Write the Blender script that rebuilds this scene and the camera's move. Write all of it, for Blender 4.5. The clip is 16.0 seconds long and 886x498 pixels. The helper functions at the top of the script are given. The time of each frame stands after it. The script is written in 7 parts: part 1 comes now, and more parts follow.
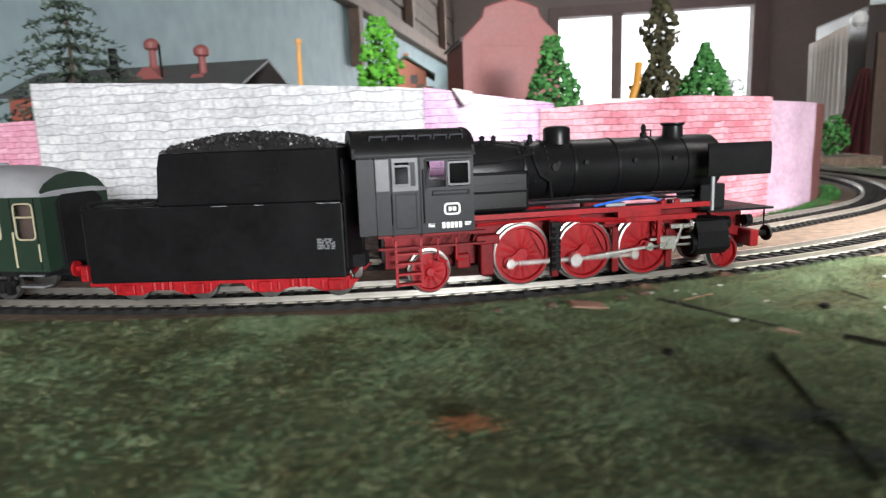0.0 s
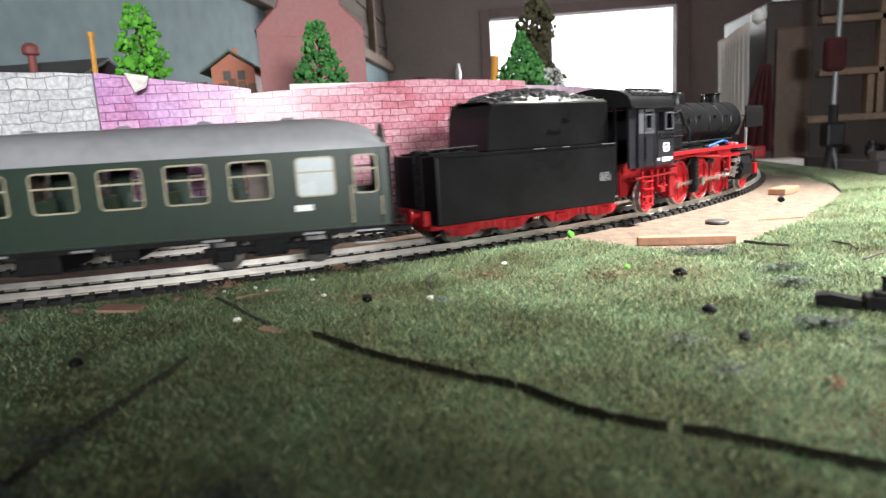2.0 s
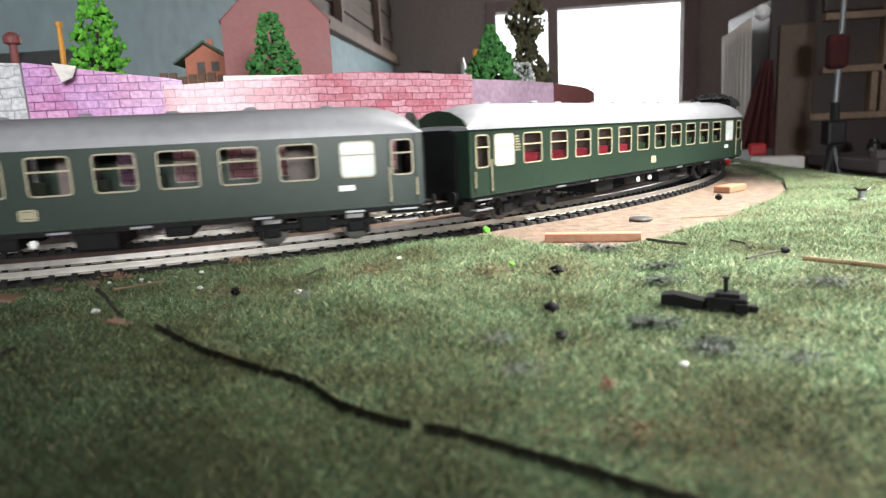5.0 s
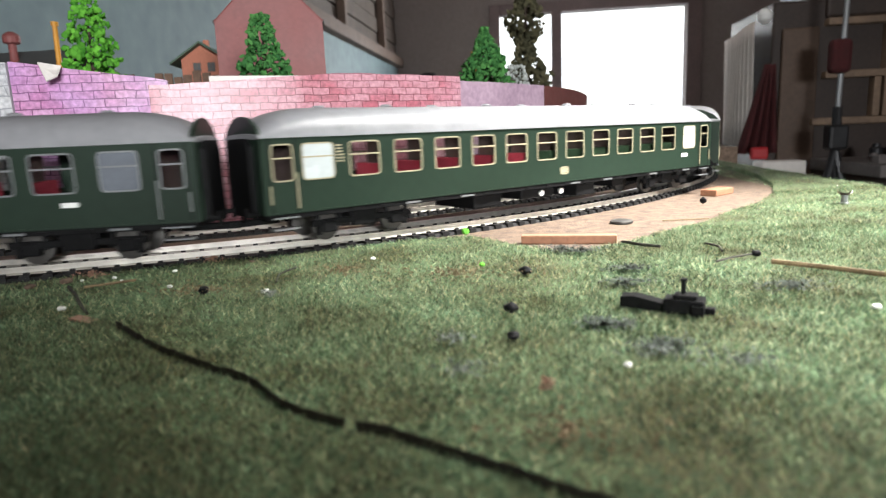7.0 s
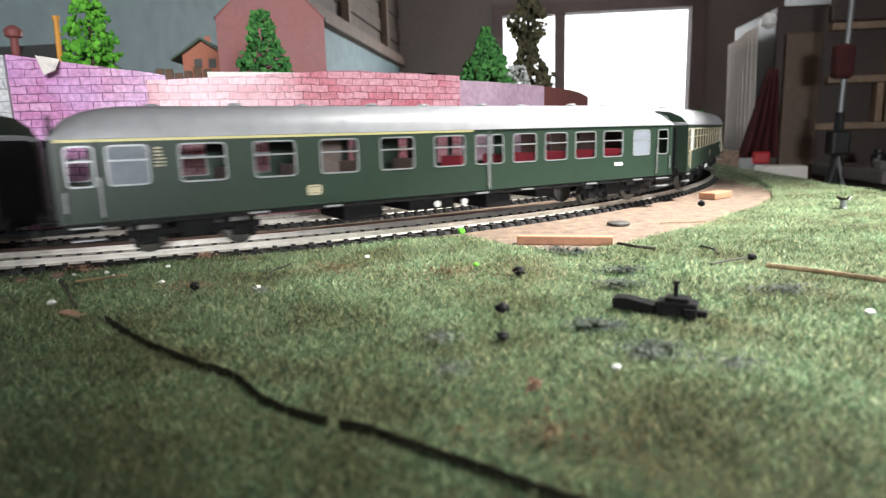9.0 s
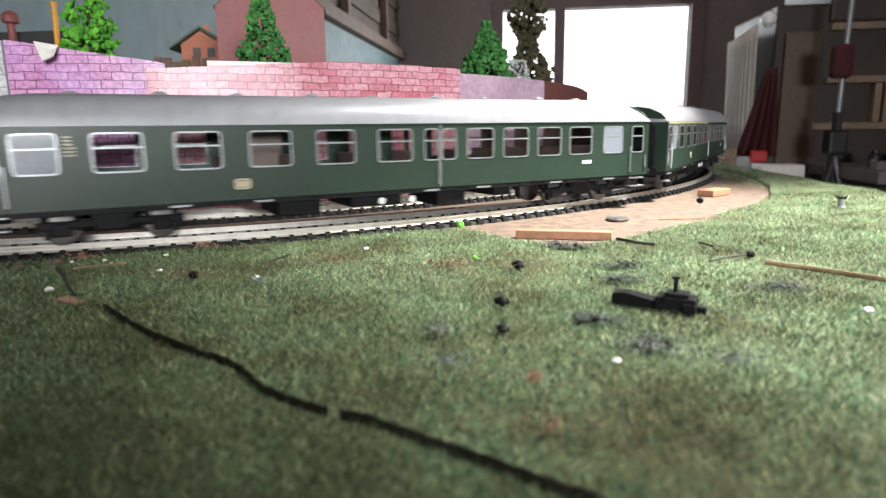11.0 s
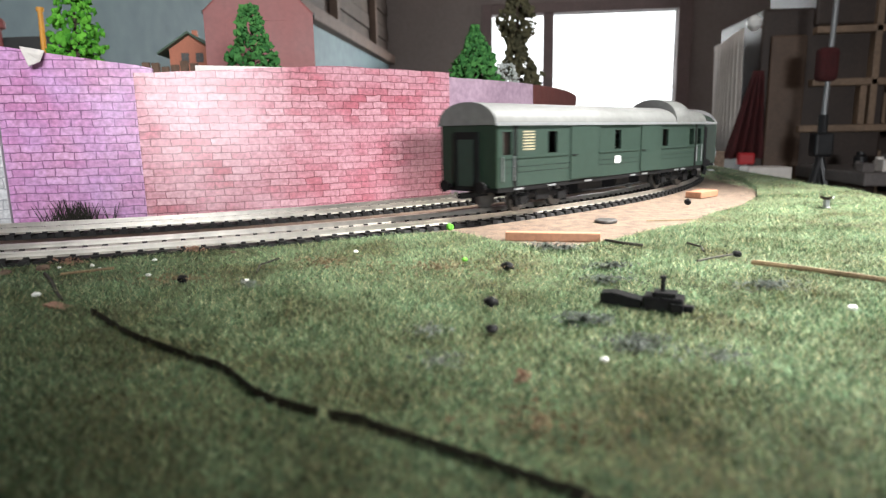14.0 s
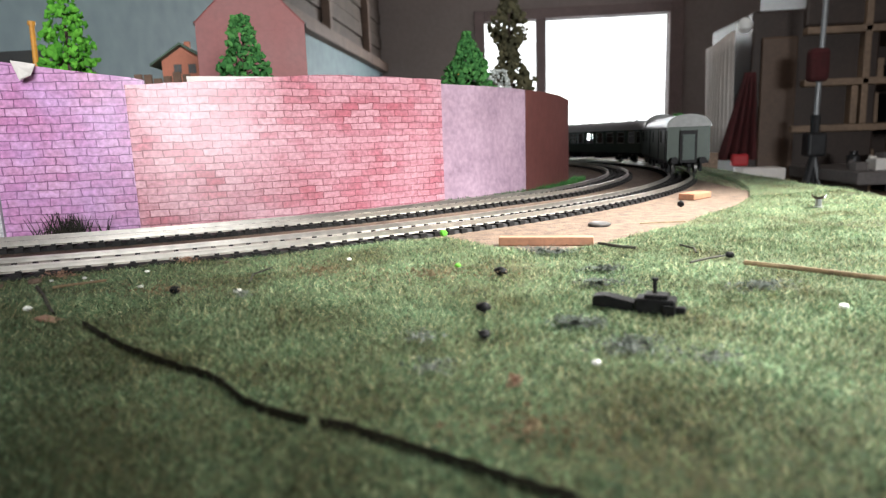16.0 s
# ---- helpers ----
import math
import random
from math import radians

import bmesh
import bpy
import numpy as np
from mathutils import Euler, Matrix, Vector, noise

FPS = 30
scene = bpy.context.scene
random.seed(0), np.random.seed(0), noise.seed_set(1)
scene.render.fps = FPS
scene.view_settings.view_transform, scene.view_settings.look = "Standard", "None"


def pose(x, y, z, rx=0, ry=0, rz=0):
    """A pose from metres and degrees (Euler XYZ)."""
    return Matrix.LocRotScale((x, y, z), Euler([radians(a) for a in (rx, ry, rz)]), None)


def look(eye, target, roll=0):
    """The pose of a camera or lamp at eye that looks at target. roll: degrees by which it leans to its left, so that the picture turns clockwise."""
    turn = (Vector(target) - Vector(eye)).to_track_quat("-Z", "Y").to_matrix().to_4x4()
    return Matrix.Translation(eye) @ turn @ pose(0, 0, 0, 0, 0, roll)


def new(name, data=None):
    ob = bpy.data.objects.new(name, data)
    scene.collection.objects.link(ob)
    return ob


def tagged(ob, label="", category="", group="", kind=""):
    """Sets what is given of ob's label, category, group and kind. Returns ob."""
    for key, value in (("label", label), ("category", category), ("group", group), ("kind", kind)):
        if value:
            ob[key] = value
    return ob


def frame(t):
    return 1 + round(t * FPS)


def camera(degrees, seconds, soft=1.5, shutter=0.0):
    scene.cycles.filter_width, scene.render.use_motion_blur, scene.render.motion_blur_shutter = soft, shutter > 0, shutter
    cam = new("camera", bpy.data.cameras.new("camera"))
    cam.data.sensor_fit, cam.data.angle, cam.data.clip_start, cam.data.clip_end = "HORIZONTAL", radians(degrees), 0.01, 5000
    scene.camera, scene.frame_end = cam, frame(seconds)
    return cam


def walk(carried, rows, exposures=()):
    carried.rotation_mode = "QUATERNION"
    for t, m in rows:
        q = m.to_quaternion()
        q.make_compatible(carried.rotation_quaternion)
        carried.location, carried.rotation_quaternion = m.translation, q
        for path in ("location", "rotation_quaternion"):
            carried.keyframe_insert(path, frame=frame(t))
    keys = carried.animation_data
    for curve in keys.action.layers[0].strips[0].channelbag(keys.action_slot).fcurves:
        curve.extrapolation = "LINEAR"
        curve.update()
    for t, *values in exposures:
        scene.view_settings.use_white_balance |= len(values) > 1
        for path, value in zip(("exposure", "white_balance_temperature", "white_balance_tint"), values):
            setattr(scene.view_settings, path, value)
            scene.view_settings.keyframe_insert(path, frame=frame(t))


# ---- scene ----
cam = camera(70.2, 16.0, soft=1.3, shutter=0.5)
# seconds, eye, target (centimetres), lean
PATH = [
    (0, (-11.859, -3.845, 5.373), (-12.232, -1.911, 5.024), -2.1),
    (0.5, (-7.788, -2.499, 5.453), (-8.122, -0.556, 5.116), -2.5),
    (1, (-3.584, -0.865, 4.587), (-3.911, 1.08, 4.255), -3.3),
    (1.5, (-1.2, -0.198, 4.397), (-1.464, 1.756, 4.058), -3.4),
    (2, (-0.674, 0.117, 4.118), (-0.898, 2.074, 3.771), -3.4),
    (2.5, (-0.635, 0.26, 4.013), (-0.822, 2.219, 3.657), -3.7),
    (3, (-0.657, 0.364, 4.003), (-0.832, 2.324, 3.647), -4.3),
    (3.5, (-0.556, 0.425, 4.011), (-0.733, 2.385, 3.655), -4.3),
    (4, (0.226, 0.421, 3.892), (0.039, 2.38, 3.534), -3.9),
    (4.2, (0.865, 0.477, 3.979), (0.653, 2.431, 3.61), -3.8),
    (6.3, (3.713, 0.645, 3.869), (3.458, 2.597, 3.514), -2.4),
    (6.5, (3.698, 0.659, 3.88), (3.443, 2.61, 3.522), -2.4),
    (7, (3.699, 0.645, 3.871), (3.444, 2.596, 3.513), -2.4),
    (7.5, (3.834, 0.646, 3.814), (3.578, 2.597, 3.457), -2.4),
    (8, (3.976, 0.651, 3.797), (3.721, 2.602, 3.439), -2.2),
    (8.5, (3.932, 0.678, 3.812), (3.675, 2.629, 3.454), -1.9),
    (9, (3.875, 0.749, 3.826), (3.618, 2.7, 3.468), -1.6),
    (11.5, (3.782, 0.747, 3.776), (3.538, 2.696, 3.397), -0.6),
    (12, (3.779, 0.75, 3.769), (3.537, 2.699, 3.391), -0.5),
    (12.5, (3.792, 0.758, 3.763), (3.559, 2.708, 3.385), -0.4),
    (13, (3.83, 0.717, 3.749), (3.603, 2.668, 3.373), -0.6),
    (13.5, (3.837, 0.696, 3.742), (3.614, 2.649, 3.373), -0.9),
    (14, (3.834, 0.693, 3.742), (3.617, 2.648, 3.378), -1.0),
    (14.5, (3.861, 0.725, 3.732), (3.646, 2.681, 3.372), -1.1),
    (15, (3.892, 0.712, 3.74), (3.679, 2.669, 3.385), -1.2),
    (15.5, (3.885, 0.724, 3.736), (3.676, 2.681, 3.385), -1.5),
    (16, (3.946, 0.705, 3.729), (3.739, 2.664, 3.385), -2.0),
]


def cm(v):
    return [c * 0.01 for c in v]


cam.data.dof.use_dof = True
cam.data.dof.focus_distance = 0.25
cam.data.dof.aperture_fstop = 25
walk(cam, [(t, look(cm(e), cm(g), r)) for t, e, g, r in PATH], [(0, 0.6), (0.5, 0.48), (1, 0.36), (2.5, 0.18), (4, 0.08), (6.5, 0.0), (16, 0.0)])

# ---------------------------------------------------------------- world and light
world = bpy.data.worlds.new("sky")
scene.world = world
world.use_nodes = True
wn = world.node_tree.nodes
sky = wn.new("ShaderNodeTexSky")
sky.sky_type = "NISHITA"
sky.sun_disc = False
sky.sun_elevation = radians(50)
sky.sun_rotation = radians(30)
sky.air_density, sky.dust_density, sky.ozone_density = 1.0, 2.0, 2.0
wn["Background"].inputs[1].default_value = 0.15
world.node_tree.links.new(sky.outputs[0], wn["Background"].inputs[0])


def area(name, eye, target, w, h, power, colour):
    d = bpy.data.lights.new(name, "AREA")
    d.shape, d.size, d.size_y, d.energy, d.color = "RECTANGLE", w, h, power, colour
    ob = new(name, d)
    ob.matrix_world = look(eye, target)
    return ob


sun_data = bpy.data.lights.new("sun", "SUN")
sun_data.energy, sun_data.angle, sun_data.color = 1.0, radians(12), (1.0, 0.97, 0.92)
sun_ob = new("sun", sun_data)
sun_ob.matrix_world = look((0, 0, 0), (-0.5, -0.6, -0.9))
area("window_daylight", (0.65, 5.93, 0.5), (0.5, 0, 0.1), 1.6, 1.1, 85, (0.95, 0.98, 1.0))
area("rear_window_daylight", (0.85, -1.62, 0.30), (-0.1, 0.3, 0.03), 0.6, 0.25, 60, (0.97, 0.99, 1.0))
# Unseen spot added to brighten the grass on the right; no lamp stands here.
spot_data = bpy.data.lights.new("grass_fill_spot", "SPOT")
spot_data.energy, spot_data.spot_size, spot_data.spot_blend, spot_data.shadow_soft_size = 222, radians(31), 0.85, 0.05
spot_data.color = (1.0, 0.98, 0.94)
new("grass_fill_spot", spot_data).matrix_world = look((0.52, 0.29, 0.68), (0.172, 0.24, 0.0))
# Unseen fill under the ceiling, added to lift the room's brightness.
area("ceiling_fill_light", (0.4, 2.2, 1.6), (0.3, 2.0, 0.0), 0.9, 0.3, 5, (1.0, 0.98, 0.95))

# ---------------------------------------------------------------- materials


def material(name, base, rough=0.6, metal=0.0, vary=0.15, scale=40.0, bump=0.0, bump_scale=200.0, spec=0.5, alt=None, coat=0.0):
    """Base colour with blotches and fine grain, and a fine bump."""
    m = bpy.data.materials.new(name)
    m.use_nodes = True
    nt = m.node_tree
    b = nt.nodes["Principled BSDF"]
    b.inputs["Roughness"].default_value = rough
    b.inputs["Metallic"].default_value = metal
    b.inputs["Specular IOR Level"].default_value = spec
    b.inputs["Coat Weight"].default_value = coat
    co = nt.nodes.new("ShaderNodeTexCoord")
    n1 = nt.nodes.new("ShaderNodeTexNoise")
    n1.inputs["Scale"].default_value, n1.inputs["Detail"].default_value = scale, 6
    n2 = nt.nodes.new("ShaderNodeTexNoise")
    n2.inputs["Scale"].default_value, n2.inputs["Detail"].default_value = scale * 9, 3
    nt.links.new(co.outputs["Object"], n1.inputs["Vector"])
    nt.links.new(co.outputs["Object"], n2.inputs["Vector"])
    add = nt.nodes.new("ShaderNodeMath")
    add.operation = "ADD"
    nt.links.new(n1.outputs[0], add.inputs[0])
    nt.links.new(n2.outputs[0], add.inputs[1])
    ramp = nt.nodes.new("ShaderNodeValToRGB")
    e = ramp.color_ramp.elements
    dark = [c * (1 - vary) for c in base]
    light = list(alt) if alt else [min(1, c * (1 + vary)) for c in base]
    e[0].position, e[0].color = 0.35, (*dark, 1)
    e[1].position, e[1].color = 0.65, (*light, 1)
    half = nt.nodes.new("ShaderNodeMath")
    half.operation = "MULTIPLY"
    half.inputs[1].default_value = 0.5
    nt.links.new(add.outputs[0], half.inputs[0])
    nt.links.new(half.outputs[0], ramp.inputs[0])
    nt.links.new(ramp.outputs[0], b.inputs["Base Color"])
    rr = nt.nodes.new("ShaderNodeMapRange")
    rr.inputs["To Min"].default_value, rr.inputs["To Max"].default_value = max(0.02, rough - 0.08), min(1, rough + 0.1)
    nt.links.new(n1.outputs[0], rr.inputs["Value"])
    nt.links.new(rr.outputs[0], b.inputs["Roughness"])
    if bump:
        n3 = nt.nodes.new("ShaderNodeTexNoise")
        n3.inputs["Scale"].default_value, n3.inputs["Detail"].default_value = bump_scale, 4
        nt.links.new(co.outputs["Object"], n3.inputs["Vector"])
        bp = nt.nodes.new("ShaderNodeBump")
        bp.inputs["Strength"].default_value, bp.inputs["Distance"].default_value = bump, 0.4 / bump_scale
        nt.links.new(n3.outputs[0], bp.inputs["Height"])
        nt.links.new(bp.outputs[0], b.inputs["Normal"])
    return m


def print_paper(name, brick, mortar, other, bw, bh, joint, stone=False, wash=None):
    """Printed paper: a brick or stone pattern on UV (centimetres), slightly glossy."""
    m = bpy.data.materials.new(name)
    m.use_nodes = True
    nt = m.node_tree
    b = nt.nodes["Principled BSDF"]
    uv = nt.nodes.new("ShaderNodeUVMap")
    warp = nt.nodes.new("ShaderNodeTexNoise")
    warp.inputs["Scale"].default_value = 0.9 if stone else 1.6
    nt.links.new(uv.outputs[0], warp.inputs["Vector"])
    sub = nt.nodes.new("ShaderNodeVectorMath")
    sub.operation = "MULTIPLY_ADD"
    amount = 0.6 if stone else 0.22
    sub.inputs[1].default_value = (amount, amount * 0.7, 0)
    nt.links.new(warp.outputs["Color"], sub.inputs[0])
    nt.links.new(uv.outputs[0], sub.inputs[2])
    br = nt.nodes.new("ShaderNodeTexBrick")
    br.inputs["Scale"].default_value = 1.0
    br.inputs["Brick Width"].default_value, br.inputs["Row Height"].default_value = bw, bh
    br.inputs["Mortar Size"].default_value, br.inputs["Mortar Smooth"].default_value = joint, 0.5
    br.inputs["Bias"].default_value = -0.1
    br.squash, br.squash_frequency = (1.4, 3) if stone else (1.0, 2)
    br.inputs["Color1"].default_value, br.inputs["Color2"].default_value = (*brick, 1), (*other, 1)
    br.inputs["Mortar"].default_value = (*mortar, 1)
    nt.links.new(sub.outputs[0], br.inputs["Vector"])
    blot = nt.nodes.new("ShaderNodeTexNoise")
    blot.inputs["Scale"].default_value, blot.inputs["Detail"].default_value = 0.45, 5
    nt.links.new(uv.outputs[0], blot.inputs["Vector"])
    fine = nt.nodes.new("ShaderNodeTexNoise")
    fine.inputs["Scale"].default_value, fine.inputs["Detail"].default_value = 5.0, 6
    nt.links.new(uv.outputs[0], fine.inputs["Vector"])
    mr = nt.nodes.new("ShaderNodeMapRange")
    mr.inputs["From Min"].default_value, mr.inputs["From Max"].default_value = 0.38, 0.68
    mr.inputs["To Min"].default_value, mr.inputs["To Max"].default_value = 0.05, 0.72
    nt.links.new(blot.outputs[0], mr.inputs[0])
    mix = nt.nodes.new("ShaderNodeMix")
    mix.data_type = "RGBA"
    mix.inputs["B"].default_value = (*(wash or other), 1)
    nt.links.new(mr.outputs[0], mix.inputs["Factor"])
    nt.links.new(br.outputs["Color"], mix.inputs["A"])
    mix2 = nt.nodes.new("ShaderNodeMix")
    mix2.data_type, mix2.blend_type = "RGBA", "OVERLAY"
    mix2.inputs["Factor"].default_value = 0.55
    nt.links.new(mix.outputs["Result"], mix2.inputs["A"])
    grey = nt.nodes.new("ShaderNodeValToRGB")
    grey.color_ramp.elements[0].position, grey.color_ramp.elements[0].color = 0.3, (0.25, 0.25, 0.25, 1)
    grey.color_ramp.elements[1].position, grey.color_ramp.elements[1].color = 0.7, (0.8, 0.8, 0.8, 1)
    nt.links.new(fine.outputs[0], grey.inputs[0])
    nt.links.new(grey.outputs[0], mix2.inputs["B"])
    # the joints stay visible under the wash
    mix3 = nt.nodes.new("ShaderNodeMix")
    mix3.data_type = "RGBA"
    mix3.inputs["B"].default_value = (*mortar, 1)
    fac = nt.nodes.new("ShaderNodeMath")
    fac.operation = "MULTIPLY"
    fac.inputs[1].default_value = 0.42
    nt.links.new(br.outputs["Fac"], fac.inputs[0])
    nt.links.new(fac.outputs[0], mix3.inputs["Factor"])
    nt.links.new(mix2.outputs["Result"], mix3.inputs["A"])
    nt.links.new(mix3.outputs["Result"], b.inputs["Base Color"])
    b.inputs["Roughness"].default_value = 0.38
    b.inputs["Specular IOR Level"].default_value = 0.5
    wave = nt.nodes.new("ShaderNodeTexNoise")
    wave.inputs["Scale"].default_value = 0.35
    nt.links.new(uv.outputs[0], wave.inputs["Vector"])
    bp = nt.nodes.new("ShaderNodeBump")
    bp.inputs["Strength"].default_value, bp.inputs["Distance"].default_value = 0.25, 0.004
    nt.links.new(wave.outputs[0], bp.inputs["Height"])
    nt.links.new(bp.outputs[0], b.inputs["Normal"])
    return m


def grass_material(name, per_island):
    m = bpy.data.materials.new(name)
    m.use_nodes = True
    nt = m.node_tree
    b = nt.nodes["Principled BSDF"]
    b.inputs["Roughness"].default_value = 0.75
    b.inputs["Specular IOR Level"].default_value = 0.25
    co = nt.nodes.new("ShaderNodeTexCoord")
    big = nt.nodes.new("ShaderNodeTexNoise")
    big.inputs["Scale"].default_value, big.inputs["Detail"].default_value = 42, 8
    nt.links.new(co.outputs["Object"], big.inputs["Vector"])
    if per_island:
        geo = nt.nodes.new("ShaderNodeNewGeometry")
        src = geo.outputs["Random Per Island"]
    else:
        fine = nt.nodes.new("ShaderNodeTexNoise")
        fine.inputs["Scale"].default_value, fine.inputs["Detail"].default_value = 900, 3
        nt.links.new(co.outputs["Object"], fine.inputs["Vector"])
        src = fine.outputs[0]
    ramp = nt.nodes.new("ShaderNodeValToRGB")
    e = ramp.color_ramp.elements
    e[0].position, e[0].color = 0.0, (0.014, 0.024, 0.014, 1)
    e[1].position, e[1].color = 1.0, (0.60, 0.55, 0.38, 1)
    for p, c in ((0.22, (0.034, 0.066, 0.039)), (0.42, (0.072, 0.142, 0.083)), (0.56, (0.115, 0.110, 0.06)), (0.70, (0.16, 0.30, 0.175)), (0.82, (0.28, 0.255, 0.155)), (0.90, (0.28, 0.46, 0.30))):
        k = e.new(p)
        k.color = (*c, 1)
    nt.links.new(src, ramp.inputs[0])
    br = nt.nodes.new("ShaderNodeValToRGB")
    br.color_ramp.elements[0].position, br.color_ramp.elements[0].color = 0.34, (0.78, 0.66, 0.52, 1)
    br.color_ramp.elements[1].position, br.color_ramp.elements[1].color = 0.66, (1.27, 1.32, 1.22, 1)
    nt.links.new(big.outputs[0], br.inputs[0])
    mul = nt.nodes.new("ShaderNodeMix")
    mul.data_type, mul.blend_type = "RGBA", "MULTIPLY"
    mul.inputs["Factor"].default_value = 1.0
    nt.links.new(ramp.outputs[0], mul.inputs["A"])
    nt.links.new(br.outputs[0], mul.inputs["B"])
    if per_island:
        nt.links.new(mul.outputs["Result"], b.inputs["Base Color"])
    else:
        # Mat darkened in colour so the gaps between fibres look shaded.
        gap_shade = nt.nodes.new("ShaderNodeMix")
        gap_shade.data_type, gap_shade.blend_type = "RGBA", "MULTIPLY"
        gap_shade.inputs["Factor"].default_value = 1.0
        gap_shade.inputs["B"].default_value = (0.62, 0.58, 0.52, 1)
        nt.links.new(mul.outputs["Result"], gap_shade.inputs["A"])
        nt.links.new(gap_shade.outputs["Result"], b.inputs["Base Color"])
    return m


def foliage(name, dark, light):
    m = bpy.data.materials.new(name)
    m.use_nodes = True
    nt = m.node_tree
    b = nt.nodes["Principled BSDF"]
    b.inputs["Roughness"].default_value = 0.8
    b.inputs["Specular IOR Level"].default_value = 0.2
    geo = nt.nodes.new("ShaderNodeNewGeometry")
    ramp = nt.nodes.new("ShaderNodeValToRGB")
    ramp.color_ramp.elements[0].color, ramp.color_ramp.elements[1].color = (*dark, 1), (*light, 1)
    nt.links.new(geo.outputs["Random Per Island"], ramp.inputs[0])
    nt.links.new(ramp.outputs[0], b.inputs["Base Color"])
    return m


def glass_material(name, tint, rough=0.05):
    m = bpy.data.materials.new(name)
    m.use_nodes = True
    nt = m.node_tree
    b = nt.nodes["Principled BSDF"]
    b.inputs["Base Color"].default_value = (*tint, 1)
    b.inputs["Roughness"].default_value = rough
    b.inputs["Transmission Weight"].default_value = 1.0
    b.inputs["IOR"].default_value = 1.05
    return m


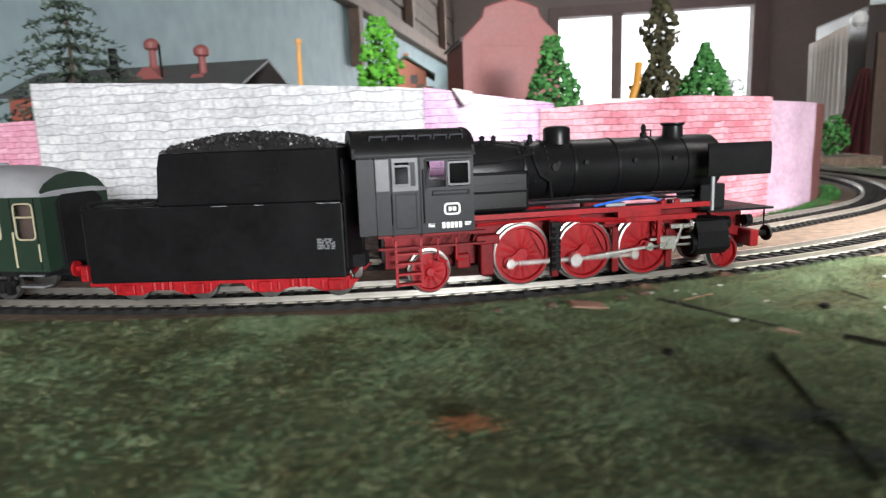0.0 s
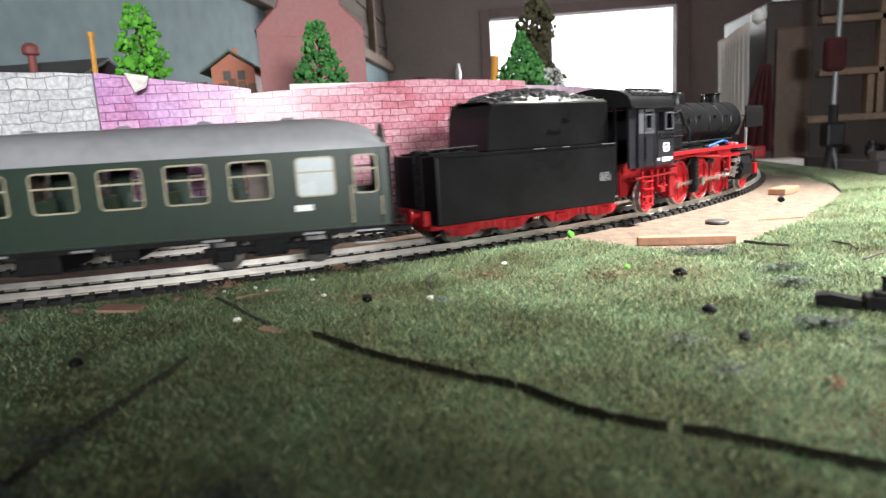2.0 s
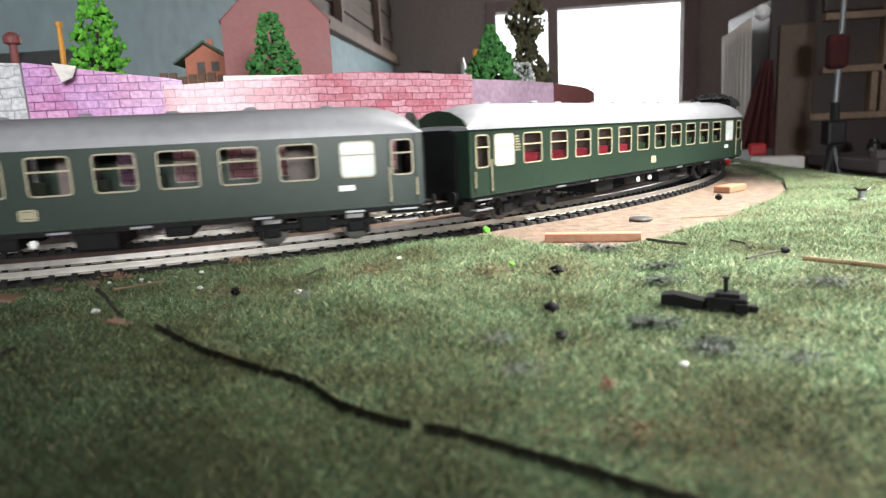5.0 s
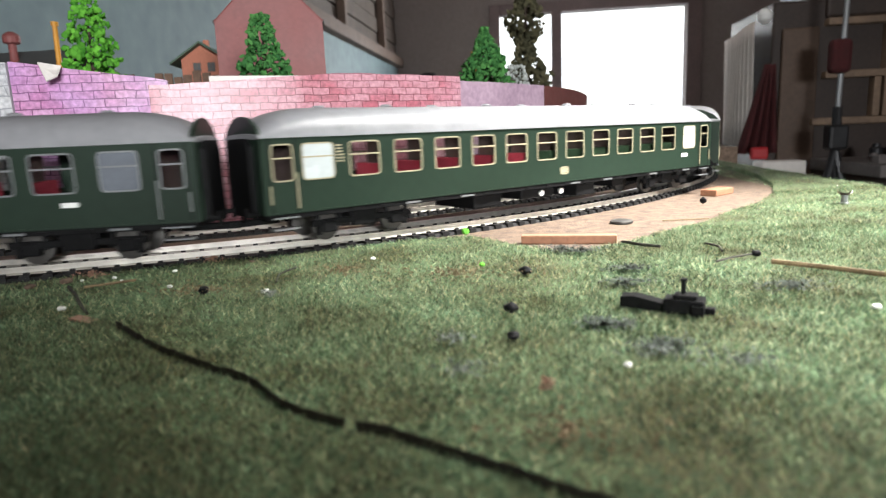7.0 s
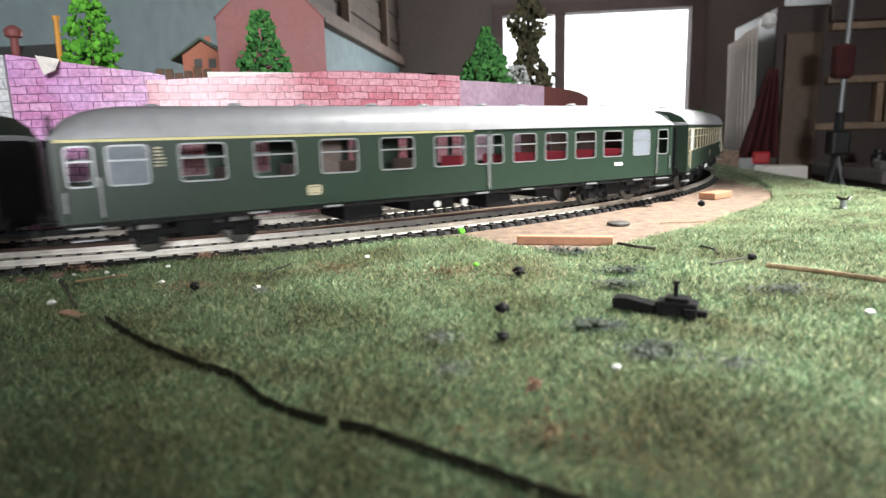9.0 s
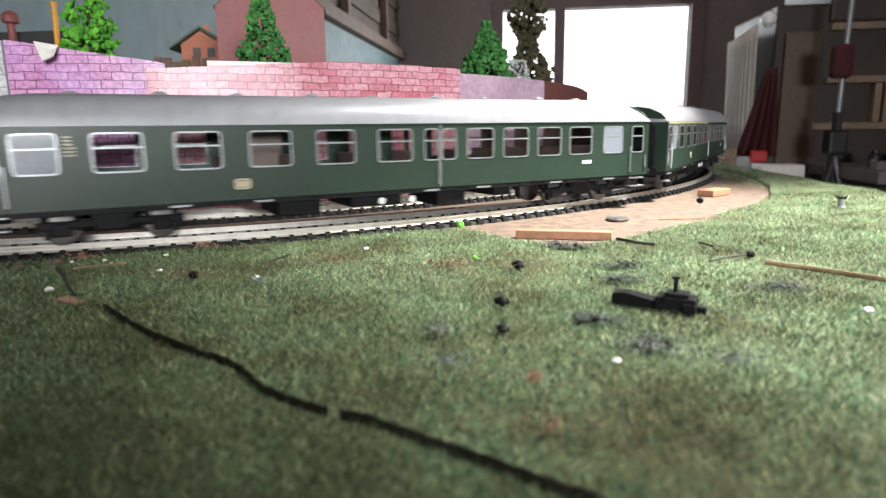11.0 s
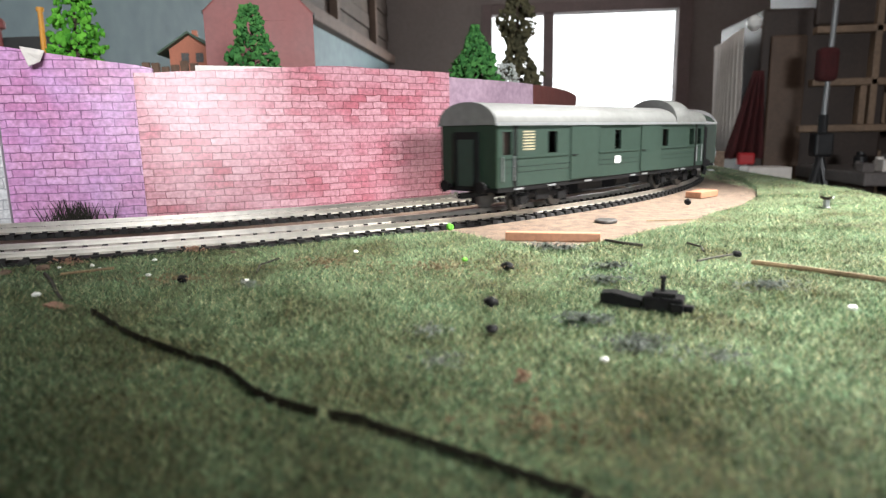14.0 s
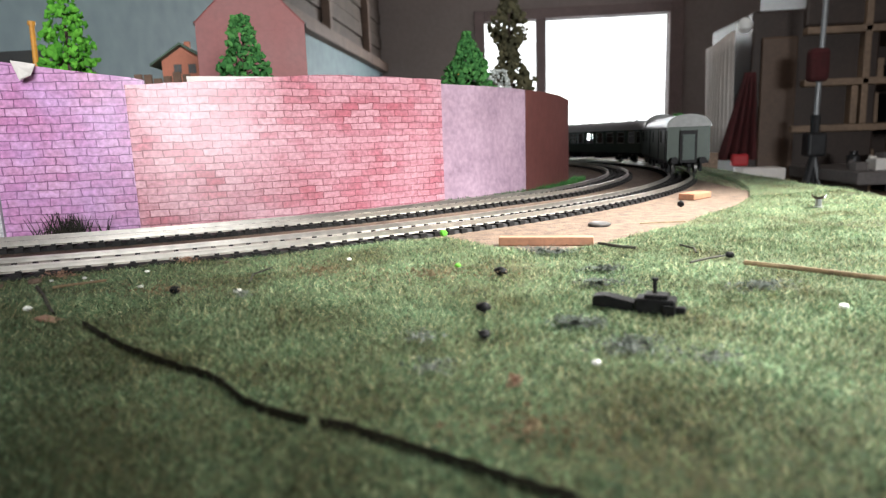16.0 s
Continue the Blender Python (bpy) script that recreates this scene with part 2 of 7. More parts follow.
M = dict(
    black=material("black_paint", (0.0055, 0.0055, 0.006), 0.33, vary=0.3, scale=60, bump=0.05, bump_scale=900, spec=0.16),
    black_matt=material("black_plastic", (0.008, 0.008, 0.0085), 0.5, vary=0.3, scale=80, bump=0.1, bump_scale=900, spec=0.10),
    cab_grey=material("dark_grey_paint", (0.011, 0.011, 0.014), 0.42, vary=0.25, scale=60, bump=0.06, bump_scale=900, spec=0.16),
    panel_grey=material("mid_grey_paint", (0.05, 0.052, 0.06), 0.45, vary=0.15, scale=60),
    red=material("signal_red_plastic", (0.24, 0.007, 0.010), 0.45, vary=0.35, scale=90, bump=0.05, bump_scale=900, spec=0.2),
    red_shaded=material("shaded_red_plastic", (0.14, 0.006, 0.008), 0.5, vary=0.35, scale=90, spec=0.15),
    steel=material("bright_metal", (0.75, 0.74, 0.72), 0.28, 1.0, vary=0.15, scale=80),
    rail=material("rail_nickel", (0.50, 0.475, 0.43), 0.36, 0.9, vary=0.2, scale=30),
    tyre=material("wheel_rim_metal", (0.42, 0.40, 0.38), 0.42, 1.0, vary=0.15, scale=90),
    wheel_dark=material("dark_wheel_metal", (0.10, 0.095, 0.09), 0.45, 0.7, vary=0.2, scale=90),
    sleeper=material("sleeper_plastic", (0.010, 0.0095, 0.0095), 0.65, spec=0.25, vary=0.3, scale=70, bump=0.15, bump_scale=700),
    green=material("bottle_green_paint", (0.0125, 0.0255, 0.0165), 0.42, vary=0.12, scale=30, bump=0.03, bump_scale=600, spec=0.32),
    green_old=material("faded_green_paint", (0.017, 0.031, 0.024), 0.5, vary=0.15, scale=30, bump=0.03, bump_scale=600, spec=0.32),
    roof=material("silver_grey_roof", (0.225, 0.227, 0.24), 0.42, vary=0.12, scale=25, bump=0.03, bump_scale=500),
    roof_dark=material("umber_grey_roof", (0.115, 0.118, 0.115), 0.45, vary=0.2, scale=30),
    cream=material("cream_window_frame", (0.32, 0.285, 0.19), 0.5, vary=0.1, scale=100),
    silver=material("silver_window_frame", (0.27, 0.28, 0.29), 0.35, 0.5, vary=0.08, scale=100),
    white=material("white_print", (0.8, 0.8, 0.78), 0.5, vary=0.05, scale=50),
    milk=material("frosted_white_pane", (0.46, 0.50, 0.51), 0.25, vary=0.05, scale=60),
    milk_grey=material("grey_frosted_pane", (0.14, 0.155, 0.18), 0.2, vary=0.1, scale=60),
    blue=material("blue_wire_sheath", (0.02, 0.12, 0.55), 0.4, vary=0.1, scale=60),
    seat_red=material("red_seat_plastic", (0.32, 0.03, 0.05), 0.6, vary=0.2, scale=60),
    seat_green=material("green_seat_plastic", (0.05, 0.10, 0.05), 0.6, vary=0.2, scale=60),
    interior=material("brown_interior", (0.10, 0.07, 0.06), 0.6, vary=0.2, scale=60),
    yellow=material("yellow_stripe", (0.55, 0.49, 0.22), 0.5, vary=0.05, scale=60),
    coal=material("coal", (0.012, 0.012, 0.013), 0.3, vary=0.5, scale=300, bump=0.5, bump_scale=900),
    pane=glass_material("window_glass", (0.93, 0.95, 0.95)),
    sand=material("bare_sand_board", (0.115, 0.077, 0.053), 0.9, vary=0.6, scale=190, bump=1.0, bump_scale=600, alt=(0.20, 0.138, 0.098)),
    board=material("plywood_board", (0.33, 0.21, 0.12), 0.7, vary=0.25, scale=12, bump=0.1, bump_scale=300),
    plank=material("pale_orange_wood", (0.31, 0.15, 0.085), 0.6, vary=0.2, scale=70, bump=0.2, bump_scale=500),
    grass=grass_material("grass_mat", False),
    blade=grass_material("grass_fibre", True),
    dark_thread=material("dark_seam", (0.022, 0.020, 0.013), 0.8, vary=0.4, scale=120, bump=0.3, bump_scale=700),
    stain_shade=material("dark_stain_shade", (0.035, 0.045, 0.035), 0.9, vary=0.4, scale=120),
    mould=material("pale_mould", (0.17, 0.19, 0.17), 0.9, vary=0.3, scale=150),
    straw_tone=material("straw_fibre", (0.17, 0.125, 0.07), 0.85, vary=0.5, scale=150),
    rust=material("rust_stain", (0.26, 0.11, 0.045), 0.85, vary=0.4, scale=120),
    twig=material("dry_twig", (0.17, 0.12, 0.065), 0.8, vary=0.4, scale=150, bump=0.3, bump_scale=700),
    paper=material("white_paper", (0.74, 0.70, 0.66), 0.6, vary=0.1, scale=40),
    grit=material("white_grit", (0.72, 0.73, 0.72), 0.5, vary=0.15, scale=200),
    card=material("brown_card", (0.27, 0.15, 0.105), 0.7, vary=0.2, scale=80),
    brown_wall=material("brown_card_wall", (0.135, 0.047, 0.042), 0.55, vary=0.15, scale=20, bump=0.15, bump_scale=150),
    lilac=material("lilac_paper", (0.38, 0.255, 0.34), 0.55, vary=0.16, scale=35, bump=0.2, bump_scale=300, alt=(0.54, 0.38, 0.48)),
    plateau=material("plateau_ground", (0.16, 0.10, 0.07), 0.9, vary=0.3, scale=30, bump=0.4, bump_scale=300),
    house_red=material("oxide_red_plastic", (0.235, 0.070, 0.066), 0.55, vary=0.12, scale=30, bump=0.08, bump_scale=300),
    brick_orange=material("orange_brick_plastic", (0.42, 0.15, 0.09), 0.65, vary=0.15, scale=70, bump=0.2, bump_scale=400),
    shed_red=material("shed_brick_plastic", (0.30, 0.085, 0.06), 0.65, vary=0.2, scale=50, bump=0.2, bump_scale=400),
    slate=material("slate_roof_plastic", (0.07, 0.075, 0.075), 0.6, vary=0.25, scale=60, bump=0.3, bump_scale=350),
    moss=material("mossy_green_roof", (0.06, 0.10, 0.07), 0.7, vary=0.25, scale=60, bump=0.3, bump_scale=350),
    orange=material("orange_plastic", (0.62, 0.28, 0.03), 0.5, vary=0.15, scale=60),
    trunk=material("bark", (0.06, 0.042, 0.03), 0.9, vary=0.4, scale=120, bump=0.5, bump_scale=500),
    leaf_bright=foliage("bright_green_foam", (0.045, 0.20, 0.02), (0.15, 0.46, 0.05)),
    leaf_mid=foliage("mid_green_foam", (0.025, 0.11, 0.03), (0.09, 0.27, 0.07)),
    leaf_dark=foliage("dark_fir_needles", (0.020, 0.065, 0.040), (0.05, 0.16, 0.085)),
    leaf_olive=foliage("olive_needles", (0.045, 0.045, 0.025), (0.12, 0.11, 0.06)),
    leaf_grey=foliage("grey_fir_needles", (0.035, 0.055, 0.045), (0.12, 0.16, 0.12)),
    leaf_white=foliage("pale_shrub", (0.35, 0.38, 0.36), (0.6, 0.62, 0.6)),
    plaster=material("greige_plaster", (0.30, 0.26, 0.245), 0.85, vary=0.08, scale=3, bump=0.1, bump_scale=60),
    backdrop_blue=material("blue_grey_backdrop", (0.20, 0.275, 0.30), 0.7, vary=0.10, scale=1.6, alt=(0.25, 0.345, 0.36)),
    beam=material("brown_beam_wood", (0.16, 0.11, 0.085), 0.75, vary=0.25, scale=9, bump=0.2, bump_scale=80),
    slat=material("weathered_slat_wood", (0.11, 0.085, 0.07), 0.8, vary=0.3, scale=7, bump=0.2, bump_scale=80),
    frame_wood=material("window_frame_wood", (0.22, 0.165, 0.16), 0.6, vary=0.15, scale=8),
    floor=material("dark_floor", (0.05, 0.04, 0.035), 0.7, vary=0.3, scale=6),
    cupboard=material("dark_cupboard_wood", (0.035, 0.022, 0.017), 0.55, vary=0.3, scale=8),
    cupboard_door=material("brown_cupboard_door", (0.10, 0.062, 0.042), 0.55, vary=0.2, scale=8),
    shelf=material("shelf_wood", (0.20, 0.135, 0.09), 0.6, vary=0.25, scale=10),
    cloth=material("pale_curtain_cloth", (0.62, 0.55, 0.50), 0.9, vary=0.08, scale=8),
    red_cloth=material("dark_red_cloth", (0.055, 0.008, 0.009), 0.85, vary=0.3, scale=14),
    red_glow=material("bright_red_plastic", (0.42, 0.015, 0.02), 0.5, vary=0.1, scale=20),
    tripod=material("black_tripod_metal", (0.03, 0.03, 0.032), 0.4, 0.5, vary=0.2, scale=30),
    bench_grey=material("grey_bench_top", (0.13, 0.115, 0.11), 0.6, vary=0.2, scale=10),
    clear=glass_material("clear_plastic", (0.9, 0.93, 0.92), 0.08),
)
M["stone_print"] = print_paper("grey_stone_print", (0.42, 0.42, 0.43), (0.24, 0.24, 0.26), (0.60, 0.60, 0.60), 0.85, 0.46, 0.035, True, (0.50, 0.51, 0.54))
M["purple_print"] = print_paper("purple_brick_print", (0.46, 0.19, 0.36), (0.17, 0.06, 0.14), (0.60, 0.34, 0.52), 0.88, 0.36, 0.032, False, (0.48, 0.28, 0.54))
M["red_print"] = print_paper("red_brick_print", (0.46, 0.13, 0.17), (0.20, 0.05, 0.07), (0.62, 0.34, 0.39), 0.86, 0.34, 0.032, False, (0.62, 0.34, 0.40))
M["pink_print"] = print_paper("pink_brick_print", (0.52, 0.22, 0.30), (0.3, 0.1, 0.14), (0.62, 0.34, 0.42), 0.80, 0.30, 0.030, False, (0.6, 0.3, 0.4))

overcast = bpy.data.materials.new("overcast_sky")
overcast.use_nodes = True
ob_nodes = overcast.node_tree.nodes
ob_nodes.clear()
sky_glow, sky_out = ob_nodes.new("ShaderNodeEmission"), ob_nodes.new("ShaderNodeOutputMaterial")
sky_glow.inputs[0].default_value, sky_glow.inputs[1].default_value = (0.97, 0.98, 1.0, 1), 2.6
overcast.node_tree.links.new(sky_glow.outputs[0], sky_out.inputs[0])
M["overcast"] = overcast

# ---------------------------------------------------------------- mesh helpers (all in centimetres)


def box(bm, x0, x1, y0, y1, z0, z1, bevel=0.0):
    v = [bm.verts.new((x, y, z)) for x in (x0, x1) for y in (y0, y1) for z in (z0, z1)]
    faces = [bm.faces.new([v[i] for i in f]) for f in ((0, 1, 3, 2), (4, 6, 7, 5), (0, 4, 5, 1), (2, 3, 7, 6), (0, 2, 6, 4), (1, 5, 7, 3))]
    if bevel:
        es = list({e for f in faces for e in f.edges})
        bmesh.ops.bevel(bm, geom=es, offset=bevel, segments=2, affect="EDGES", profile=0.5)


def tube(bm, a, b, r, seg=10, r2=None, caps=True):
    a, b = Vector(a), Vector(b)
    d = b - a
    if d.length < 1e-6:
        return
    q = d.to_track_quat("Z", "Y")
    r2 = r if r2 is None else r2
    rings = []
    for p, rad in ((a, r), (b, r2)):
        rings.append([bm.verts.new(p + q @ Vector((rad * math.cos(k * 2 * math.pi / seg), rad * math.sin(k * 2 * math.pi / seg), 0))) for k in range(seg)])
    for k in range(seg):
        bm.faces.new((rings[0][k], rings[0][(k + 1) % seg], rings[1][(k + 1) % seg], rings[1][k]))
    if caps:
        bm.faces.new(rings[0][::-1])
        bm.faces.new(rings[1])


def pipe(bm, pts, r, seg=6):
    for a, b in zip(pts, pts[1:]):
        tube(bm, a, b, r, seg)


def lathe(bm, base, prof, axis="Z", seg=20):
    """Surface of revolution: prof is a list of (radius, height) from base."""
    base = Vector(base)
    rings = []
    for r, h in prof:
        ring = []
        for k in range(seg):
            c, s = r * math.cos(k * 2 * math.pi / seg), r * math.sin(k * 2 * math.pi / seg)
            ring.append(bm.verts.new(base + Vector({"Z": (c, s, h), "X": (h, c, s), "Y": (s, h, c)}[axis])))
        rings.append(ring)
    for r0, r1 in zip(rings, rings[1:]):
        for k in range(seg):
            bm.faces.new((r0[k], r0[(k + 1) % seg], r1[(k + 1) % seg], r1[k]))
    bm.faces.new(rings[0][::-1])
    bm.faces.new(rings[-1])


def prism(bm, prof, a, b, axis="X"):
    """A closed outline pushed along an axis. X: (y, z), Y: (x, z), Z: (x, y)."""
    def at(p, q, s):
        return {"X": (s, p, q), "Y": (p, s, q), "Z": (p, q, s)}[axis]
    r0 = [bm.verts.new(at(p, q, a)) for p, q in prof]
    r1 = [bm.verts.new(at(p, q, b)) for p, q in prof]
    n = len(prof)
    for k in range(n):
        bm.faces.new((r0[k], r0[(k + 1) % n], r1[(k + 1) % n], r1[k]))
    bm.faces.new(r0[::-1])
    bm.faces.new(r1)


def loft(bm, rings, close=True, caps=True):
    rs = [[bm.verts.new(p) for p in ring] for ring in rings]
    n = len(rs[0])
    for a, b in zip(rs, rs[1:]):
        for k in range(n if close else n - 1):
            bm.faces.new((a[k], a[(k + 1) % n], b[(k + 1) % n], b[k]))
    if caps and close:
        bm.faces.new(rs[0][::-1])
        bm.faces.new(rs[-1])


def finish(bm, name, mat, smooth=False):
    bmesh.ops.recalc_face_normals(bm, faces=bm.faces)
    bmesh.ops.scale(bm, vec=(0.01, 0.01, 0.01), verts=bm.verts)
    me = bpy.data.meshes.new(name)
    bm.to_mesh(me)
    bm.free()
    me.materials.append(M[mat] if isinstance(mat, str) else mat)
    if smooth:
        me.set_sharp_from_angle(angle=radians(35))
    for p in me.polygons:
        p.use_smooth = smooth
    if smooth:
        me.set_sharp_from_angle(angle=radians(35))
    return me


def part(name, bm, mat, parent=None, label="", smooth=False):
    ob = new(name, finish(bm, name, mat, smooth))
    if parent:
        ob.parent = parent
    if label:
        ob["label"] = label
    return ob


def thing(name, label, category, group="", kind="", at=(0, 0, 0), rz=0.0):
    ob = new(name)
    ob.empty_display_size = 0.02
    ob.matrix_basis = pose(at[0] * 0.01, at[1] * 0.01, at[2] * 0.01, 0, 0, rz)
    return tagged(ob, label, category, group, kind)


def B():
    return bmesh.new()

# ---------------------------------------------------------------- the loop of the railway
X_START, Y_START = -30.3, 14.92                      # where the near curve begins
ARCS = [(49.27, math.pi)]                            # radius, and heading at which the arc ends
RAIL_TOP = 0.42
CX, CY, R_WALL = -26.3, 61.6, 36.0                   # the retaining wall's curve


def trace():
    """Dense points (s, x, y, heading) once round the loop, anticlockwise."""
    out, x, y, h, s, ds = [], X_START, Y_START, 0.0, 0.0, 0.1
    arcs = list(ARCS)
    x_west = -62.0
    while True:
        if h < math.pi:
            turn = ds / [r for r, end in arcs if h < end][0]
        elif x > x_west and y > 60:
            turn, h = 0.0, math.pi
        elif h < 2 * math.pi:
            if len(arcs) == 1:
                arcs.append((0.5 * (y - Y_START), 2 * math.pi))
            turn = ds / arcs[1][0]
        else:
            turn, h = 0.0, 2 * math.pi
            if x >= X_START:
                break
        out.append((s, x, y, h))
        x += ds * math.cos(h + turn / 2)
        y += ds * math.sin(h + turn / 2)
        h += turn
        s += ds
    return np.array(out)


LOOP = trace()
LAP = float(LOOP[-1, 0])


def inner_gap(s):
    """Distance from the outer to the inner track."""
    u = min(1.0, max(0.0, (s % LAP - 38.0) / 14.0))
    return 5.9 - 1.0 * u * u * (3 - 2 * u)


def oval(s, inner=False):
    """Place and heading on the outer or inner track, s centimetres along the outer one."""
    q = s % LAP
    x, y, h = (float(np.interp(q, LOOP[:, 0], LOOP[:, k])) for k in (1, 2, 3))
    if inner:
        g = inner_gap(s)
        x, y = x - g * math.sin(h), y + g * math.cos(h)
    return x, y, h


# ---------------------------------------------------------------- table, ground, grass
GRASS_EDGE = [(-104, 12.6), (-40, 12.6), (-26, 13.0), (-18, 14.2), (-12, 16.6), (-10.1, 17.75), (-7.9, 18.9), (-5.4, 20.2), (-1.9, 22.3), (-0.1, 23.4),
              (1.7, 24.2), (3.0, 22.3), (4.8, 21.0), (5.9, 21.0), (7.4, 22.3), (8.6, 24.0), (10.7, 26.3), (13.1, 30.0), (15.2, 33.0), (16.6, 35.2),
              (18.3, 40), (19.8, 47), (21.2, 60), (21.2, 76)]
GRASS_RIM = [(-104, -35), (-50, -35), (-30, -35), (-20, -35), (-13, -35), (-10, -35), (-7, -35), (-4, -35), (-1, -35), (3, -35), (8, -35), (14, -35),
             (20, -35), (22, -20), (22, -5), (22, 8), (22, 18), (22, 26), (22, 31), (22, 36), (22, 42), (22, 49), (22.3, 61), (22.8, 76)]


def ground_z(x, y):
    """Gentle unevenness of the mat, in centimetres."""
    rise = 0.25 * max(0.0, min(1.0, (x - 15.0) / 5.0)) * max(0.0, min(1.0, (y - 24.0) / 10.0))
    return 0.07 * noise.noise((x * 0.25, y * 0.25, 0)) + 0.03 * noise.noise((x * 0.9, y * 0.9, 3)) + 0.06 + rise


def build_ground():
    table = thing("layout_table", "plywood layout table bare and sandy beside the track", "table", kind="structure")
    bm = B()
    prism(bm, [(-106, -36), (70, -36), (70, -18), (22.6, -18), (22.6, 104), (38, 108), (38, 130), (-106, 130)], -3.0, 0.0, "Z")
    part("table_top", bm, "sand", table, "bare sandy brown board")
    # Unseen board, added and raised midway to keep rear light off near grass.
    bm = B()
    box(bm, -106, 8, -22.5, -20.5, 0.004, 3.6, 0.2)
    box(bm, 8.02, 20, -22.5, -20.5, 0.004, 7.6, 0.2)
    box(bm, 20.02, 70, -22.5, -20.5, 0.004, 3.2, 0.2)
    part("shade_board", bm, "board", table, "unseen board of uneven height added to shade the near grass")
    bm = B()
    for x, y in ((-100, -30), (18, -30), (18, 70), (-100, 120), (36, 120)):
        box(bm, x - 2.5, x + 2.5, y - 2.5, y + 2.5, -84.6, -3.02)
    part("trestle_leg", bm, "board", table)
    bm = B()
    n = 40
    rows = []
    fine = 4
    edge, rim = [], []
    for src, dst in ((GRASS_EDGE, edge), (GRASS_RIM, rim)):
        for a, b in zip(src, src[1:]):
            for k in range(fine):
                u = k / fine
                dst.append((a[0] + (b[0] - a[0]) * u, a[1] + (b[1] - a[1]) * u))
        dst.append(src[-1])
    for i, (e, r) in enumerate(zip(edge, rim)):
        jag = 0.12 * noise.noise((i * 0.8, 1.3, 0)) + 0.08 * noise.noise((i * 2.7, 7.3, 0))
        row = []
        for j in range(n + 1):
            v = j / n
            w = v ** 1.6
            x, y = e[0] + (r[0] - e[0]) * w, e[1] + (r[1] - e[1]) * w
            if j == 0:
                y += jag
            row.append(bm.verts.new((x, y, ground_z(x, y) if j else ground_z(x, y) - 0.02)))
        rows.append(row)
    skirt = [bm.verts.new((r[0].co.x, r[0].co.y, -0.01)) for r in rows]
    for i in range(len(rows) - 1):
        bm.faces.new((skirt[i], skirt[i + 1], rows[i + 1][0], rows[i][0]))
        for j in range(n):
            bm.faces.new((rows[i][j], rows[i + 1][j], rows[i + 1][j + 1], rows[i][j + 1]))
    mat = part("grass_mat", bm, "grass", None, smooth=True)
    tagged(mat, "worn green static grass mat covering the layout table", "grass mat", kind="structure")


def build_fibres():
    """Short standing fibres of the mat, one joined mesh."""
    rng = np.random.default_rng(5)
    ex, ey = [p[0] for p in GRASS_EDGE], [p[1] for p in GRASS_EDGE]
    zones = [(-8, 10.5, 3.4, 9, 520), (-9, 13, 9, 15, 560), (-22, 16, 12, 25, 380), (-30, -8, 3, 14, 130), (5, 22, 14, 36, 240), (16, 22.3, 36, 76, 60), (10, 22, 3, 15, 90), (-18, -8, 0, 12, 120)]
    P = []
    for x0, x1, y0, y1, dens in zones:
        n = int((x1 - x0) * (y1 - y0) * dens * 2.0)
        P.append(np.c_[rng.uniform(x0, x1, n), rng.uniform(y0, y1, n)])
    P = np.concatenate(P)
    ok = (P[:, 1] < np.interp(P[:, 0], ex, ey) - 0.05 + rng.normal(0, 0.10, len(P))) | (P[:, 0] > 17.6)
    # thin worn places
    worn = np.array([noise.noise((x * 0.35, y * 0.35, 9)) for x, y in P])
    ok &= worn + rng.uniform(-0.5, 0.9, len(P)) > -0.25
    P = P[ok]
    n = len(P)
    z = np.array([ground_z(x, y) for x, y in P])
    h = rng.uniform(0.07, 0.18, n)
    az, lean = rng.uniform(0, 2 * np.pi, n), rng.uniform(0.65, 1.5, n)
    w = rng.uniform(0.005, 0.010, n)
    tip = np.c_[P[:, 0] + h * np.sin(lean) * np.cos(az), P[:, 1] + h * np.sin(lean) * np.sin(az), z + h * np.cos(lean)]
    side = rng.uniform(0, 2 * np.pi, n)
    d = np.c_[np.cos(side) * w, np.sin(side) * w, np.zeros(n)]
    base = np.c_[P, z - 0.02]
    verts = np.stack([base - d, base + d, tip + d * 0.3, tip - d * 0.3], 1).reshape(-1, 3) * 0.01
    me = bpy.data.meshes.new("grass_fibres")
    me.vertices.add(n * 4)
    me.vertices.foreach_set("co", verts.astype(np.float32).ravel())
    me.loops.add(n * 4)
    me.loops.foreach_set("vertex_index", np.arange(n * 4, dtype=np.int32))
    me.polygons.add(n)
    me.polygons.foreach_set("loop_start", np.arange(0, n * 4, 4, dtype=np.int32))
    me.update(calc_edges=True)
    me.materials.append(M["blade"])
    tagged(new("grass_fibres", me), "short green and straw coloured grass fibres standing on the mat", "grass", kind="stuff")


build_ground()
build_fibres()

# ---------------------------------------------------------------- track


def ribbon(bm, r, prof, n=420):
    """A closed profile (offset outwards, height) carried round the loop."""
    rings = []
    for i in range(n):
        x, y, h = oval(LAP * i / n, r)
        nx, ny = math.sin(h), -math.cos(h)
        rings.append([(x + nx * o, y + ny * o, z) for o, z in prof])
    rings.append(rings[0])
    loft(bm, rings, caps=False)


